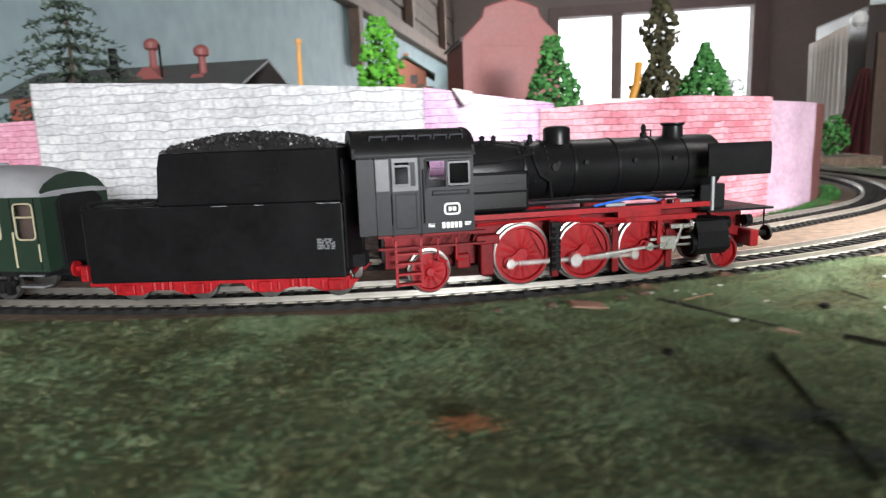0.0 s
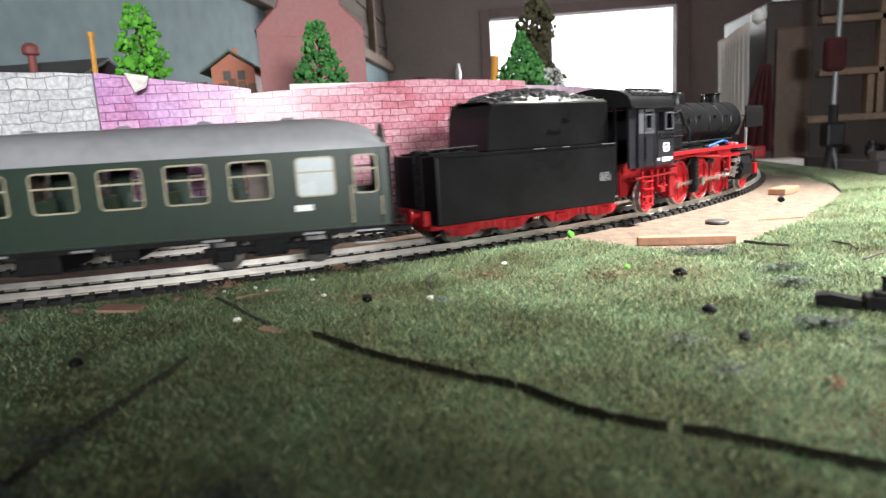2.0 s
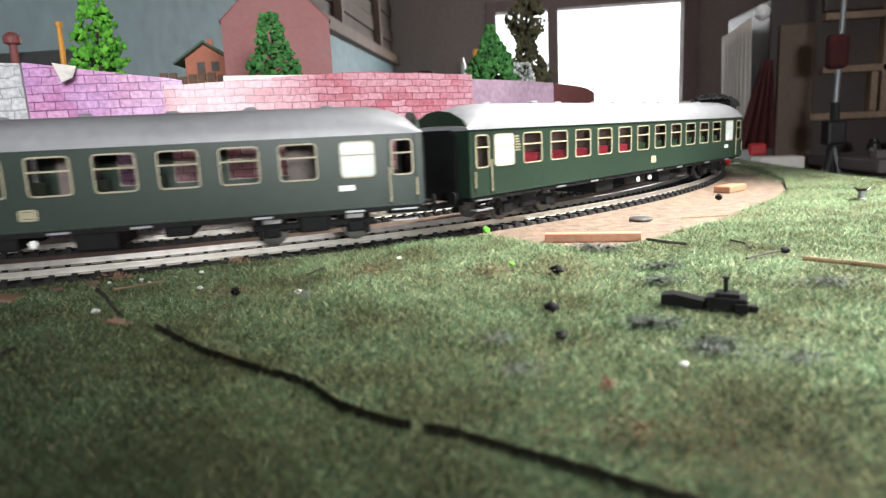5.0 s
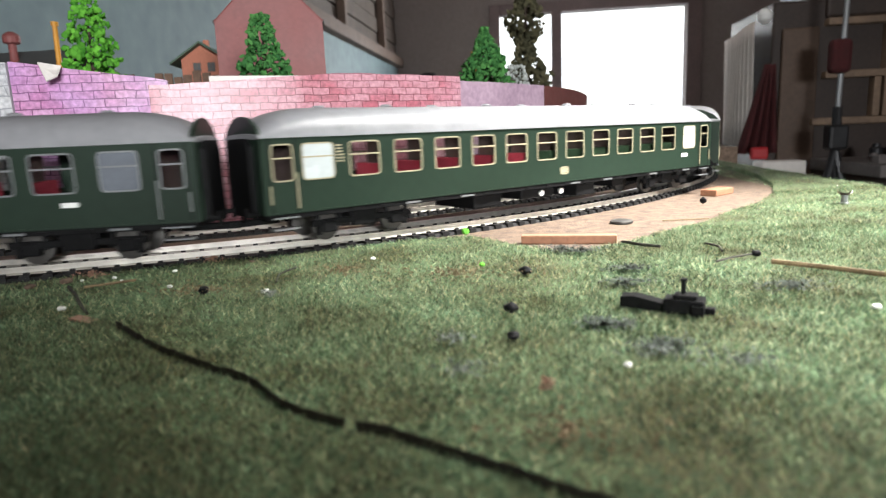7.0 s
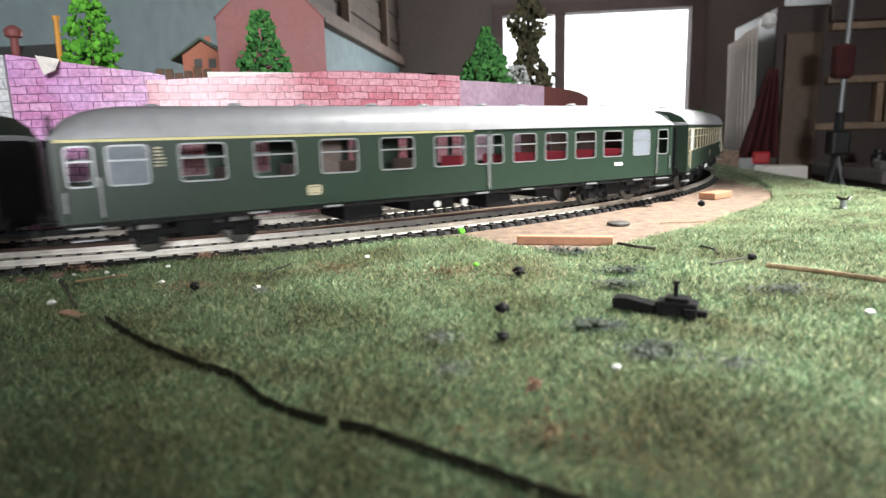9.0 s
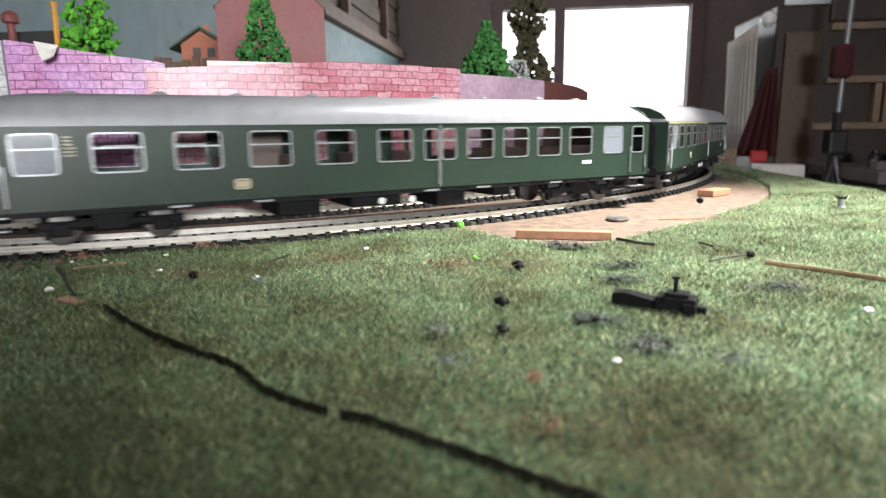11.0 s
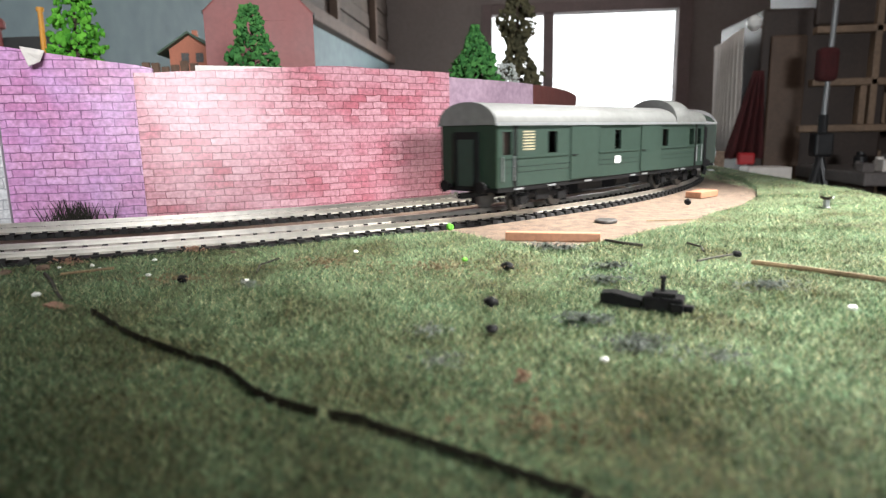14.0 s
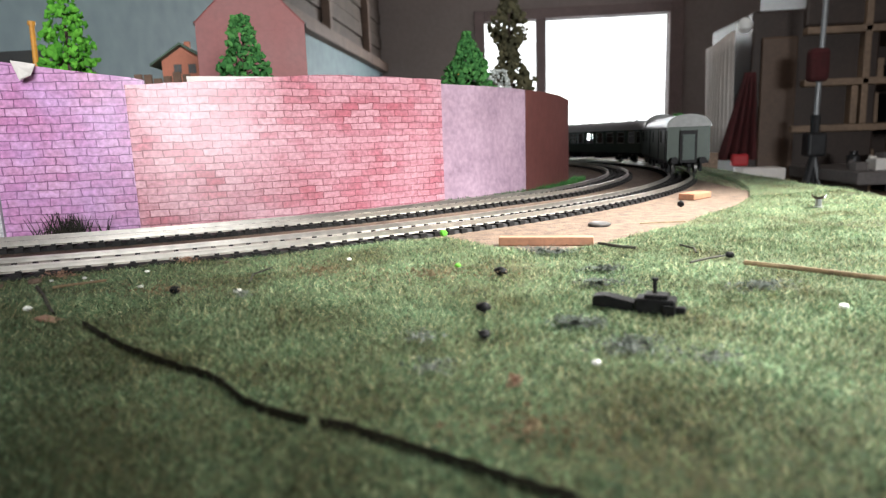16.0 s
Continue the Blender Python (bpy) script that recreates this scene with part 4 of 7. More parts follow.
    em.matrix_basis = pose(0.0094 if not mid_door else -0.0558, -HY * 0.01, 0.0168)
    bars(coach, "lettering", -10.6 if not mid_door else -10.55, -HY - 0.004, 2.75, 0.3, 0.65, 6, "cream", 4)
    if not mid_door:
        bm = B()
        box(bm, 10.5, 11.05, -HY - 0.012, -HY, 1.78, 1.97)
        part("route_board", bm, "white", coach, "white destination board")
    else:
        bm = B()
        box(bm, 9.4, 9.9, -HY - 0.012, -HY, 1.80, 1.95)
        part("route_board", bm, "white", coach, "white destination board")
        bm = B()
        for x in (2.09,):
            box(bm, x - 0.02, x + 0.02, -HY - 0.006, -HY + 0.01, SILL, GUTTER - 0.05)
            tube(bm, (x - 0.1, -HY - 0.04, 1.3), (x - 0.1, -HY - 0.04, 2.3), 0.03, 6)
        part("door_joint", bm, "silver", coach)
    if stripe:
        bm = B()
        box(bm, -HX, 1.3, -HY - 0.006, -HY + 0.02, 3.55, 3.63)
        part("class_stripe", bm, "yellow", coach, "yellow first class stripe")
    # interior
    bm = B()
    box(bm, -HX + 0.1, HX - 0.1, -HY + 0.12, HY - 0.12, 1.16, 1.3)
    for x in (-12.1, -10.85, 10.85, 12.1):
        box(bm, x - 0.05, x + 0.05, -HY + 0.12, HY - 0.12, 1.3, 3.6)
    box(bm, -12.05, -10.9, -0.4, -0.3, 1.3, 3.6)
    box(bm, 10.9, 12.05, -0.4, -0.3, 1.3, 3.6)
    part("interior_floor", bm, "interior", coach)
    half = len(xs) // 2
    for name, sel, mat in (("seat_row", xs[:half], seats[0]), ("seat_row", xs[half:], seats[1])):
        for x in sel:
            bm = B()
            for q in (-0.88, 0.72):
                box(bm, x + q, x + q + 0.16, -1.3, 0.35, 1.3, 2.6, 0.05)
            box(bm, x - 0.75, x + 0.75, -1.3, 0.35, 1.3, 1.75, 0.05)
            part(name, bm, mat, coach)
    bm = B()
    for a, b in zip(xs, xs[1:]):
        if b - a < 2.5:
            box(bm, (a + b) / 2 - 0.05, (a + b) / 2 + 0.05, -1.35, -0.25, 1.3, 3.55)
    for k, x in enumerate(xs):
        if k % 4 == 2:
            box(bm, x - 0.35, x + 0.9, 0.42, 0.5, 1.3, 3.55)
    part("partition", bm, "interior", coach)
    return coach


def build_baggage():
    car = thing("baggage_car", "faded green baggage car with a dark roof and raised lookout", "railway coach", "coaches of the train")
    HX, HY, G = 9.95, 1.52, 3.72
    wins = [(-9.40, 0.55), (-6.2, 0.7), (-0.5, 0.62), (4.8, 0.7), (8.3, 0.68), (9.40, 0.52)]
    for side in (-1, 1):
        bm = B()
        y0, y1 = sorted((side * HY, side * (HY - 0.1)))
        box(bm, -HX, HX, y0, y1, 1.15, 2.45)
        box(bm, -HX, HX, y0, y1, 3.38, G)
        last = -HX
        for x, w in wins:
            box(bm, last, x - w / 2, y0, y1, 2.45, 3.38)
            last = x + w / 2
        box(bm, last, HX, y0, y1, 2.45, 3.38)
        part("side_wall", bm, "green_old", car)
        bm = B()
        o = side * (HY + 0.012)
        a, b = sorted((side * HY, o + side * 0.02))
        for x0, x1 in ((-9.9, -5.0), (-2.3, 1.8), (4.3, 9.9)):
            box(bm, x0, x1, a, b, 2.3, 2.36)
        part("belt_rail", bm, "green_old", car)
        for x0, x1 in ((-4.8, -2.4), (1.9, 4.2)):
            bm = B()
            box(bm, x0, x1, *sorted((side * (HY + 0.002), side * (HY + 0.05))), 1.2, 2.43)
            box(bm, x0, x1, *sorted((side * (HY + 0.002), side * (HY + 0.05))), 3.4, 3.6)
            last = x0
            for x, w in wins:
                if x0 < x < x1:
                    box(bm, last, x - w / 2, *sorted((side * (HY + 0.002), side * (HY + 0.05))), 2.43, 3.4)
                    last = x + w / 2
            box(bm, last, x1, *sorted((side * (HY + 0.002), side * (HY + 0.05))), 2.43, 3.4)
            d = part("sliding_door", bm, "green_old", car)
            bm = B()
            box(bm, x0 + 0.1, x0 + 0.5, *sorted((side * (HY + 0.05), side * (HY + 0.09))), 2.28, 2.33)
            part("door_handle", bm, "black_matt", d)
        bm = B()
        for x in (-4.95, -2.25, 1.75, 4.35, -8.7):
            for z in np.arange(1.35, 3.5, 0.16):
                lathe(bm, (x, side * HY - (0.03 if side > 0 else 0.02), z), [(0.035, 0), (0.02, 0.05)], "Y", 6)
        part("rivets", bm, "green_old", car)["kind"] = "stuff"
        for x, w in wins:
            bm = B()
            box(bm, x - w / 2, x + w / 2, side * (HY - 0.07) - 0.01, side * (HY - 0.07) + 0.01, 2.45, 3.38)
            p = part("pane", bm, "pane", car)
            p.visible_shadow = False
    for e in (-1, 1):
        # coach green, darker than the sides, puts the end's shade into its colour
        bm = B()
        prism(bm, [(-HY, 1.15), (HY, 1.15), (HY, G), (1.0, 4.33), (0, 4.54), (-1.0, 4.33), (-HY, G)], *sorted((e * HX, e * (HX + 0.12))))
        part("end_wall", bm, "green", car)
        bm = B()
        prism(bm, [(-0.6, 1.0), (0.6, 1.0), (0.6, 3.4), (-0.6, 3.4)], *sorted((e * (HX + 0.122), e * (HX + 0.3))))
        part("gangway_bellows", bm, "black_matt", car)
        bm = B()
        box(bm, *sorted((e * (HX + 0.302), e * (HX + 0.33))), -0.42, 0.42, 1.2, 3.1)
        part("end_door", bm, "green_old" if e < 0 else "black_matt", car)
        bm = B()
        for y in (-1.0, 1.0):
            tube(bm, (e * HX, y, 1.18), (e * (HX + 0.5), y, 1.18), 0.09, 10)
            tube(bm, (e * (HX + 0.5), y, 1.18), (e * (HX + 0.57), y, 1.18), 0.26, 16)
        box(bm, *sorted((e * (HX - 1.0), e * (HX + 0.7))), -0.14, 0.14, 0.7, 0.92, 0.03)
        part("buffer", bm, "black_matt", car)
        bm = B()
        for q in (9.0, 9.75):
            tube(bm, (e * q, -HY - 0.05, 1.4), (e * q, -HY - 0.05, 2.4), 0.03, 6)
        part("grab_rail", bm, "silver", car)
        bogie(car, e * 6.6)
    bm = B()
    rings = []
    for i in range(31):
        x = -HX - 0.25 + (2 * HX + 0.5) * i / 30
        rings.append([(x, -(HY + 0.06) * math.cos(math.pi * k / 16), G - 0.02 + 0.90 * math.sin(math.pi * k / 16) ** 0.9) for k in range(17)] + [(x, HY - 0.1, G - 0.05), (x, -HY + 0.1, G - 0.05)])
    loft(bm, rings)
    part("roof", bm, "roof_dark", car, "dark grey arched roof", smooth=True)
    bm = B()
    rings = []
    for x in (6.0, 6.02, 7.88, 7.9):
        f = 0.96 if x in (6.0, 7.9) else 1.0
        rings.append([(x, -(HY + 0.09) * math.cos(math.pi * k / 16), G - 0.06 + f * 1.42 * math.sin(math.pi * k / 16) ** 0.8) for k in range(17)] + [(x, HY - 0.1, G - 0.08), (x, -HY + 0.1, G - 0.08)])
    loft(bm, rings)
    part("lookout", bm, "roof_dark", car, "raised guard's lookout on the roof", smooth=True)
    bm = B()
    box(bm, -HX, HX, -HY + 0.03, HY - 0.03, 0.95, 1.146)
    for x, w in ((-2.5, 2.2), (0.6, 1.4), (3.0, 1.1)):
        box(bm, x - w / 2, x + w / 2, -1.2, 1.2, 0.5, 0.95)
    part("underframe", bm, "black_matt", car)
    bm = B()
    tube(bm, (-3.4, -1.25, 0.55), (-1.2, -1.25, 0.5), 0.05, 6)
    tube(bm, (-1.2, -1.25, 0.5), (2.6, -1.25, 0.55), 0.05, 6)
    part("truss_rod", bm, "black_matt", car)
    for x in (-8.6, -6.2, -3.2, 1.2, 2.5, 6.4, 7.3):
        bm = B()
        box(bm, x - 0.28, x + 0.28, -HY - 0.002, -HY + 0.05, 1.0, 1.08)
        part("sill_plate", bm, "silver", car)
    bm = B()
    rounded_frame(bm, 0.55, 0.36, False, 0.01, 0.1, 0.06)
    box(bm, -0.17, 0.17, -0.008, 0.008, -0.09, 0.09)
    em = part("emblem", bm, "white", car, "pale rectangular railway emblem")
    em.matrix_basis = pose(-0.005, -HY * 0.01 - 0.0002, 0.0192)
    bars(car, "lettering", -7.95, -HY - 0.006, 2.62, 0.75, 0.85, 7, "cream", 8)
    for side in (-1, 1):
        # black strips stand in for the shaded door recesses; none is cut
        for e in (-8.9, 8.9):
            bm = B()
            box(bm, e - 0.1, e + 0.1, *sorted((side * (HY - 0.02), side * (HY + 0.026))), 1.15, 3.66)
            part("recess_shade", bm, "black_matt", car)
        bm = B()
        box(bm, -HX - 0.24, HX + 0.24, *sorted((side * (HY + 0.03), side * (HY + 0.085))), G - 0.09, G + 0.03)
        part("rain_gutter", bm, "silver", car, "pale metal rain gutter")
        for z in (1.72, 1.95):
            bm = B()
            box(bm, -HX + 0.1, HX - 0.1, *sorted((side * HY, side * (HY + 0.008))), z, z + 0.012)
            part("plank_joint", bm, "black_matt", car)
    bm = B()
    box(bm, -HX + 0.1, HX - 0.1, -HY + 0.11, HY - 0.11, 1.16, 1.3)
    for x in (-8.9, -3.2, 6.6):
        box(bm, x - 0.05, x + 0.05, -HY + 0.11, HY - 0.11, 1.3, 3.6)
    part("interior_floor", bm, "interior", car)
    return car


def spoked_wheel(parent, name, x, z, r, y, spokes, mat, crank=0.0, balance=True):
    """A wheel whose middle is the origin of its mesh, placed in the engine's space."""
    s = -1 if y < 0 else 1
    bm = B()
    n = 28
    rings = []
    for rr, yy in ((r * 0.80, 0.03), (r * 0.86, -0.13 * 1), (r * 0.95, -0.13), (r * 0.95, 0.13), (r * 0.80, 0.13)):
        rings.append([(rr * math.cos(2 * math.pi * k / n), yy * -s, rr * math.sin(2 * math.pi * k / n)) for k in range(n)])
    rings.append(rings[0])
    loft(bm, rings, caps=False)
    for k in range(spokes):
        a = 2 * math.pi * k / spokes
        c, sn = math.cos(a), math.sin(a)
        tube(bm, (c * r * 0.12, 0, sn * r * 0.12), (c * r * 0.84, 0, sn * r * 0.84), 0.055, 6, 0.04)
    lathe(bm, (0, -0.16, 0), [(r * 0.2, 0), (r * 0.2, 0.32)], "Y", 14)
    lathe(bm, (0, -0.02, 0), [(r * 0.82, 0), (r * 0.82, 0.03)], "Y", 24)
    if crank:
        tube(bm, (crank, -0.17, 0), (crank, 0.17, 0), 0.2, 12)
        box(bm, 0, crank, -0.15, 0.15, -0.14, 0.14)
        if balance:
            pts = [(r * 0.8 * math.cos(radians(a)), r * 0.8 * math.sin(radians(a))) for a in range(140, 221, 10)]
            pts = [(p, q) for p, q in pts]
            prism(bm, pts, -0.12, 0.12, "Y")
    w = part(name, bm, mat, parent, smooth=False)
    w.matrix_basis = pose(x * 0.01, y * 0.01, z * 0.01)
    bm = B()
    rings = []
    for rr, yy in ((r * 0.945, -0.15), (r, -0.13), (r, 0.08), (r + 0.07, 0.10), (r + 0.07, 0.15), (r * 0.945, 0.15)):
        rings.append([(rr * math.cos(2 * math.pi * k / n), yy * -s, rr * math.sin(2 * math.pi * k / n)) for k in range(n)])
    rings.append(rings[0])
    loft(bm, rings, caps=False)
    t = part("tyre", bm, "tyre", w, "bright metal tyre", smooth=True)
    return w


CRANK = 0.52
DRIVERS = (-2.25, 0.0, 2.25)
TURNING = []          # (wheel, x, y, z, radius)
RODS = []             # (rod, x, y, z): moves round the crank circle without turning


def build_locomotive():
    loco = thing("steam_locomotive", "black model steam locomotive with red frames and spoked wheels", "locomotive", "the train")
    # boiler
    bm = B()
    lathe(bm, (-4.05, 0, 3.62), [(1.02, 0), (1.04, 0.9), (0.98, 1.9), (0.96, 1.95), (0.95, 8.0), (0.98, 8.02), (0.98, 9.3), (0.90, 9.42), (0.5, 9.55), (0.1, 9.6)], "X", 32)
    part("boiler", bm, "black", loco, "glossy black boiler", smooth=True)
    bm = B()
    for x in (-2.1, -0.3, 1.3, 2.8, 3.95):
        lathe(bm, (x, 0, 3.62), [(0.962, 0), (0.985, 0.02), (0.985, 0.10), (0.962, 0.12)], "X", 32)
    part("boiler_band", bm, "black", loco, smooth=True)
    bm = B()
    box(bm, -4.0, -1.95, -1.08, 1.08, 2.42, 3.7, 0.12)
    part("firebox", bm, "black", loco)
    bm = B()
    for x in (-3.9, -3.5, -2.2, -1.7, -1.25):
        for k in range(9):
            a = radians(198 - k * 14) if x > -2 else radians(190 - k * 12)
            r = 1.0 if x < -2 else 0.99
            lathe(bm, (x, r * math.cos(a), 3.62 + r * math.sin(a)), [(0.028, -0.03), (0.028, 0.03)], "Y", 6)
    for k in range(11):
        for z in (2.6, 3.3):
            lathe(bm, (-3.9 + 0.19 * k, -1.095, z), [(0.022, -0.012), (0.022, 0.012)], "Y", 6)
    part("rivets", bm, "black_matt", loco)
    bm = B()
    lathe(bm, (5.52, 0, 3.62), [(0.62, 0), (0.6, 0.06), (0.25, 0.15), (0.08, 0.17)], "X", 24)
    box(bm, 5.6, 5.72, -0.55, 0.55, 3.58, 3.66)
    part("smokebox_door", bm, "black_matt", loco, smooth=True)
    bm = B()
    lathe(bm, (3.9, 0, 4.45), [(0.42, 0), (0.36, 0.18), (0.34, 0.45), (0.42, 0.52), (0.42, 0.56), (0.30, 0.56), (0.28, 0.3)], "Z", 20)
    part("chimney", bm, "black", loco, smooth=True)
    bm = B()
    lathe(bm, (-0.55, 0, 4.4), [(0.50, 0), (0.47, 0.3), (0.47, 0.52), (0.42, 0.6), (0.2, 0.65)], "Z", 20)
    part("steam_dome", bm, "black", loco, smooth=True)
    bm = B()
    lathe(bm, (2.75, 0, 4.5), [(0.12, 0), (0.12, 0.2), (0.07, 0.25), (0.1, 0.4), (0.04, 0.5)], "Z", 10)
    tube(bm, (2.95, -0.15, 4.5), (2.95, -0.15, 4.8), 0.03, 6)
    tube(bm, (2.75, -0.15, 4.8), (2.95, -0.15, 4.8), 0.03, 6)
    part("bell", bm, "black_matt", loco)
    bm = B()
    for x in (-3.7, -3.3, -2.9, -1.6):
        lathe(bm, (x, -0.2, 4.55), [(0.1, 0), (0.08, 0.16), (0.12, 0.18), (0.03, 0.26)], "Z", 8)
    pipe(bm, [(-3.9, -0.45, 4.55), (-3.2, -0.5, 4.62), (-2.4, -0.62, 4.5), (-1.9, -0.78, 4.4)], 0.035)
    part("safety_valve", bm, "black_matt", loco)
    bm = B()
    pipe(bm, [(-3.9, -0.98, 3.95), (-3.0, -1.0, 3.98), (-2.2, -0.98, 4.12), (-1.75, -0.86, 4.2), (-1.7, -0.97, 3.9), (-1.55, -1.02, 3.5), (-1.2, -1.02, 3.3), (-1.15, -1.02, 2.7)], 0.05)
    pipe(bm, [(-3.9, -1.1, 3.05), (-2.0, -1.08, 3.05)], 0.04)
    pipe(bm, [(-1.9, -0.98, 2.72), (4.2, -0.98, 2.72)], 0.05)
    pipe(bm, [(-1.9, -0.9, 2.56), (4.2, -0.9, 2.56)], 0.04)
    for x in (-0.9, 0.1, 1.9, 3.4):
        lathe(bm, (x, -0.97, 3.85), [(0.08, -0.06), (0.08, 0.05)], "Y", 8)
    part("boiler_pipe", bm, "black_matt", loco)
    bm = B()
    rings = []
    lathe(bm, (-1.0, -0.99, 3.75), [(0.13, -0.04), (0.13, 0.06), (0.09, 0.08), (0.09, -0.02)], "Y", 14)
    part("washout_plug", bm, "black_matt", loco)
    # cab
    bm = B()
    for side in (-1, 1):
        y0, y1 = sorted((side * 1.60, side * 1.50))
        box(bm, -7.1, -4.0, y0, y1, 1.98, 3.35)
        box(bm, -7.1, -4.0, y0, y1, 4.12, 4.35)
        for x0, x1 in ((-7.1, -6.55), (-6.05, -5.55), (-4.15, -4.0), (-4.9, -4.82)):
            box(bm, x0, x1, y0, y1, 3.35, 4.12)
        box(bm, -7.65, -7.1, *sorted((side * 1.5, side * 1.40)), 1.98, 4.3)
    box(bm, -4.08, -4.0, -1.5, 1.5, 1.98, 4.3)
    part("cab", bm, "cab_grey", loco, "dark grey cab side")
    bm = B()
    prof = [(1.66 * math.cos(math.pi * k / 14), 4.32 + 0.78 * math.sin(math.pi * k / 14) ** 0.8) for k in range(15)]
    prism(bm, prof, -7.75, -3.95)
    part("cab_roof", bm, "black", loco, "black arched cab roof", smooth=True)
    bm = B()
    prof = [((1.69 - 0.02 * (q > 0)) * math.cos(math.pi * k / 14), 4.325 + 0.79 * math.sin(math.pi * k / 14) ** 0.8) for q in (0,) for k in range(15)]
    for x in (-7.78, -4.06):
        prism(bm, prof, x, x + 0.09)
    for s in (-1, 1):
        box(bm, -7.78, -3.95, *sorted((s * 1.62, s * 1.72)), 4.27, 4.33)
    part("roof_rim", bm, "black_matt", loco)
    for k in range(6):
        bm = B()
        rounded_frame(bm, 0.44, 0.30, False, 0.025, 0.03, 0.035)
        lv = part("roof_louvre", bm, "panel_grey", loco, "grey framed ventilation shutter")
        lv.matrix_basis = pose((-7.0 + 0.5 * k) * 0.01, -0.0142, 0.0478, 38, 0, 0)
    bm = B()
    for x in np.linspace(-7.2, -4.3, 6):
        tube(bm, (x, -1.52, 4.62), (x, -1.22, 5.0), 0.03, 6)
    tube(bm, (-7.4, -1.54, 4.60), (-4.3, -1.54, 4.60), 0.03, 6)
    tube(bm, (-7.4, -1.2, 5.02), (-4.3, -1.2, 5.02), 0.04, 6)
    part("roof_rack", bm, "black_matt", loco)
    for side in (-1, 1):
        for x, w, mt in ((-6.3, 0.46, "silver"), (-4.48, 0.62, "silver")):
            bm = B()
            rounded_frame(bm, w + 0.10, 0.72 if w > 0.5 else 0.62, False, 0.035, 0.06, 0.06)
            f = part("cab_window", bm, "panel_grey", loco)
            f.matrix_basis = pose(x * 0.01, side * 0.0161, 0.0374)
            bm = B()
            box(bm, -w / 2, w / 2, -0.012, 0.012, -0.3, 0.3)
            p = part("pane", bm, "pane", f)
            p.visible_shadow = False
        bm = B()
        for x in (-6.62, -5.72):
            box(bm, x - 0.02, x + 0.02, *sorted((side * 1.60, side * 1.615)), 1.9, 4.25)
        tube(bm, (-6.62, side * 1.66, 2.3), (-6.62, side * 1.66, 3.2), 0.025, 6)
        tube(bm, (-5.62, side * 1.66, 2.3), (-5.62, side * 1.66, 3.9), 0.025, 6)
        part("cab_door", bm, "black_matt", loco)
        bm = B()
        ya, yb = sorted((side * 1.602, side * 1.612))
        box(bm, -6.58, -6.50, ya, yb, 3.28, 4.24)
        box(bm, -5.86, -5.78, ya, yb, 3.28, 4.24)
        box(bm, -6.50, -5.86, ya, yb, 4.12, 4.24)
        box(bm, -6.50, -6.34 - 0.0, ya, yb, 3.28, 3.42)
        box(bm, -6.34, -5.86, ya, yb, 3.28, 3.42)
        box(bm, -7.08, -6.68, ya, yb, 3.30, 4.22)
        part("door_panel", bm, "panel_grey", loco, "mid grey upper door panel")
        bm = B()
        for x0, x1, z0, z1 in ((-6.52, -5.84, 2.15, 3.2), ):
            for e in ((x0, x1, z0, z0 + 0.03), (x0, x1, z1 - 0.03, z1), (x0, x0 + 0.03, z0, z1), (x1 - 0.03, x1, z0, z1)):
                box(bm, e[0], e[1], ya, yb, e[2], e[3])
        box(bm, -5.35, -4.15, *sorted((side * 1.60, side * 1.65)), 3.10, 3.15)
        box(bm, -5.35, -4.15, *sorted((side * 1.60, side * 1.65)), 3.22, 3.25)
        box(bm, -5.35, -5.31, *sorted((side * 1.60, side * 1.65)), 3.10, 3.25)
        box(bm, -4.19, -4.15, *sorted((side * 1.60, side * 1.65)), 3.10, 3.25)
        for k in range(14):
            lathe(bm, (-6.98 + 0.0 * k, side * 1.605, 2.2 + 0.075 * k), [(0.015, -0.01), (0.015, 0.01)], "Y", 6)
        box(bm, -5.56, -5.50, *sorted((side * 1.60, side * 1.64)), 3.3, 4.2)
        box(bm, -5.50, -4.05, *sorted((side * 1.60, side * 1.63)), 4.16, 4.22)
        part("cab_trim", bm, "black_matt", loco)
    bm = B()
    rounded_frame(bm, 0.52, 0.36, False, 0.012, 0.1, 0.05)
    box(bm, -0.12, -0.02, -0.01, 0.01, -0.06, 0.06)
    box(bm, 0.02, 0.12, -0.01, 0.01, -0.06, 0.06)
    em = part("emblem", bm, "white", loco, "white rectangular railway emblem")
    em.matrix_basis = pose(-0.0472, -0.01605, 0.0268)
    bm = B()
    for k in range(5):
        box(bm, -5.06 + k * 0.135, -4.965 + k * 0.135, -1.612, -1.6, 2.10, 2.28)
    part("number_bars", bm, "white", loco)
    bars(loco, "lettering", -5.4, -1.602, 2.16, 0.2, 0.12, 3, "white", 2)
    bars(loco, "lettering", -4.2, -1.602, 2.16, 0.25, 0.12, 3, "white", 5)
    # running boards
    bm = B()
    for side in (-1, 1):
        box(bm, -4.0, 4.4, *sorted((side * 0.8, side * 1.55)), 2.33, 2.40)
        box(bm, 4.4, 7.0, *sorted((side * 0.5, side * 1.5)), 2.02, 2.09)
    box(bm, 5.6, 7.0, -0.5, 0.5, 2.02, 2.09)
    part("running_board", bm, "black_matt", loco)
    bm = B()
    for side in (-1, 1):
        box(bm, -4.0, 4.4, *sorted((side * 1.552, side * 1.60)), 2.26, 2.42)
        box(bm, 1.0, 2.6, *sorted((side * 1.2, side * 1.50)), 2.02, 2.32, 0.03)
        tube(bm, (-3.9, side * 1.45, 2.1), (-0.4, side * 1.45, 2.2), 0.05, 6)
    part("valance", bm, "red", loco, "red running board edge")
    bm = B()
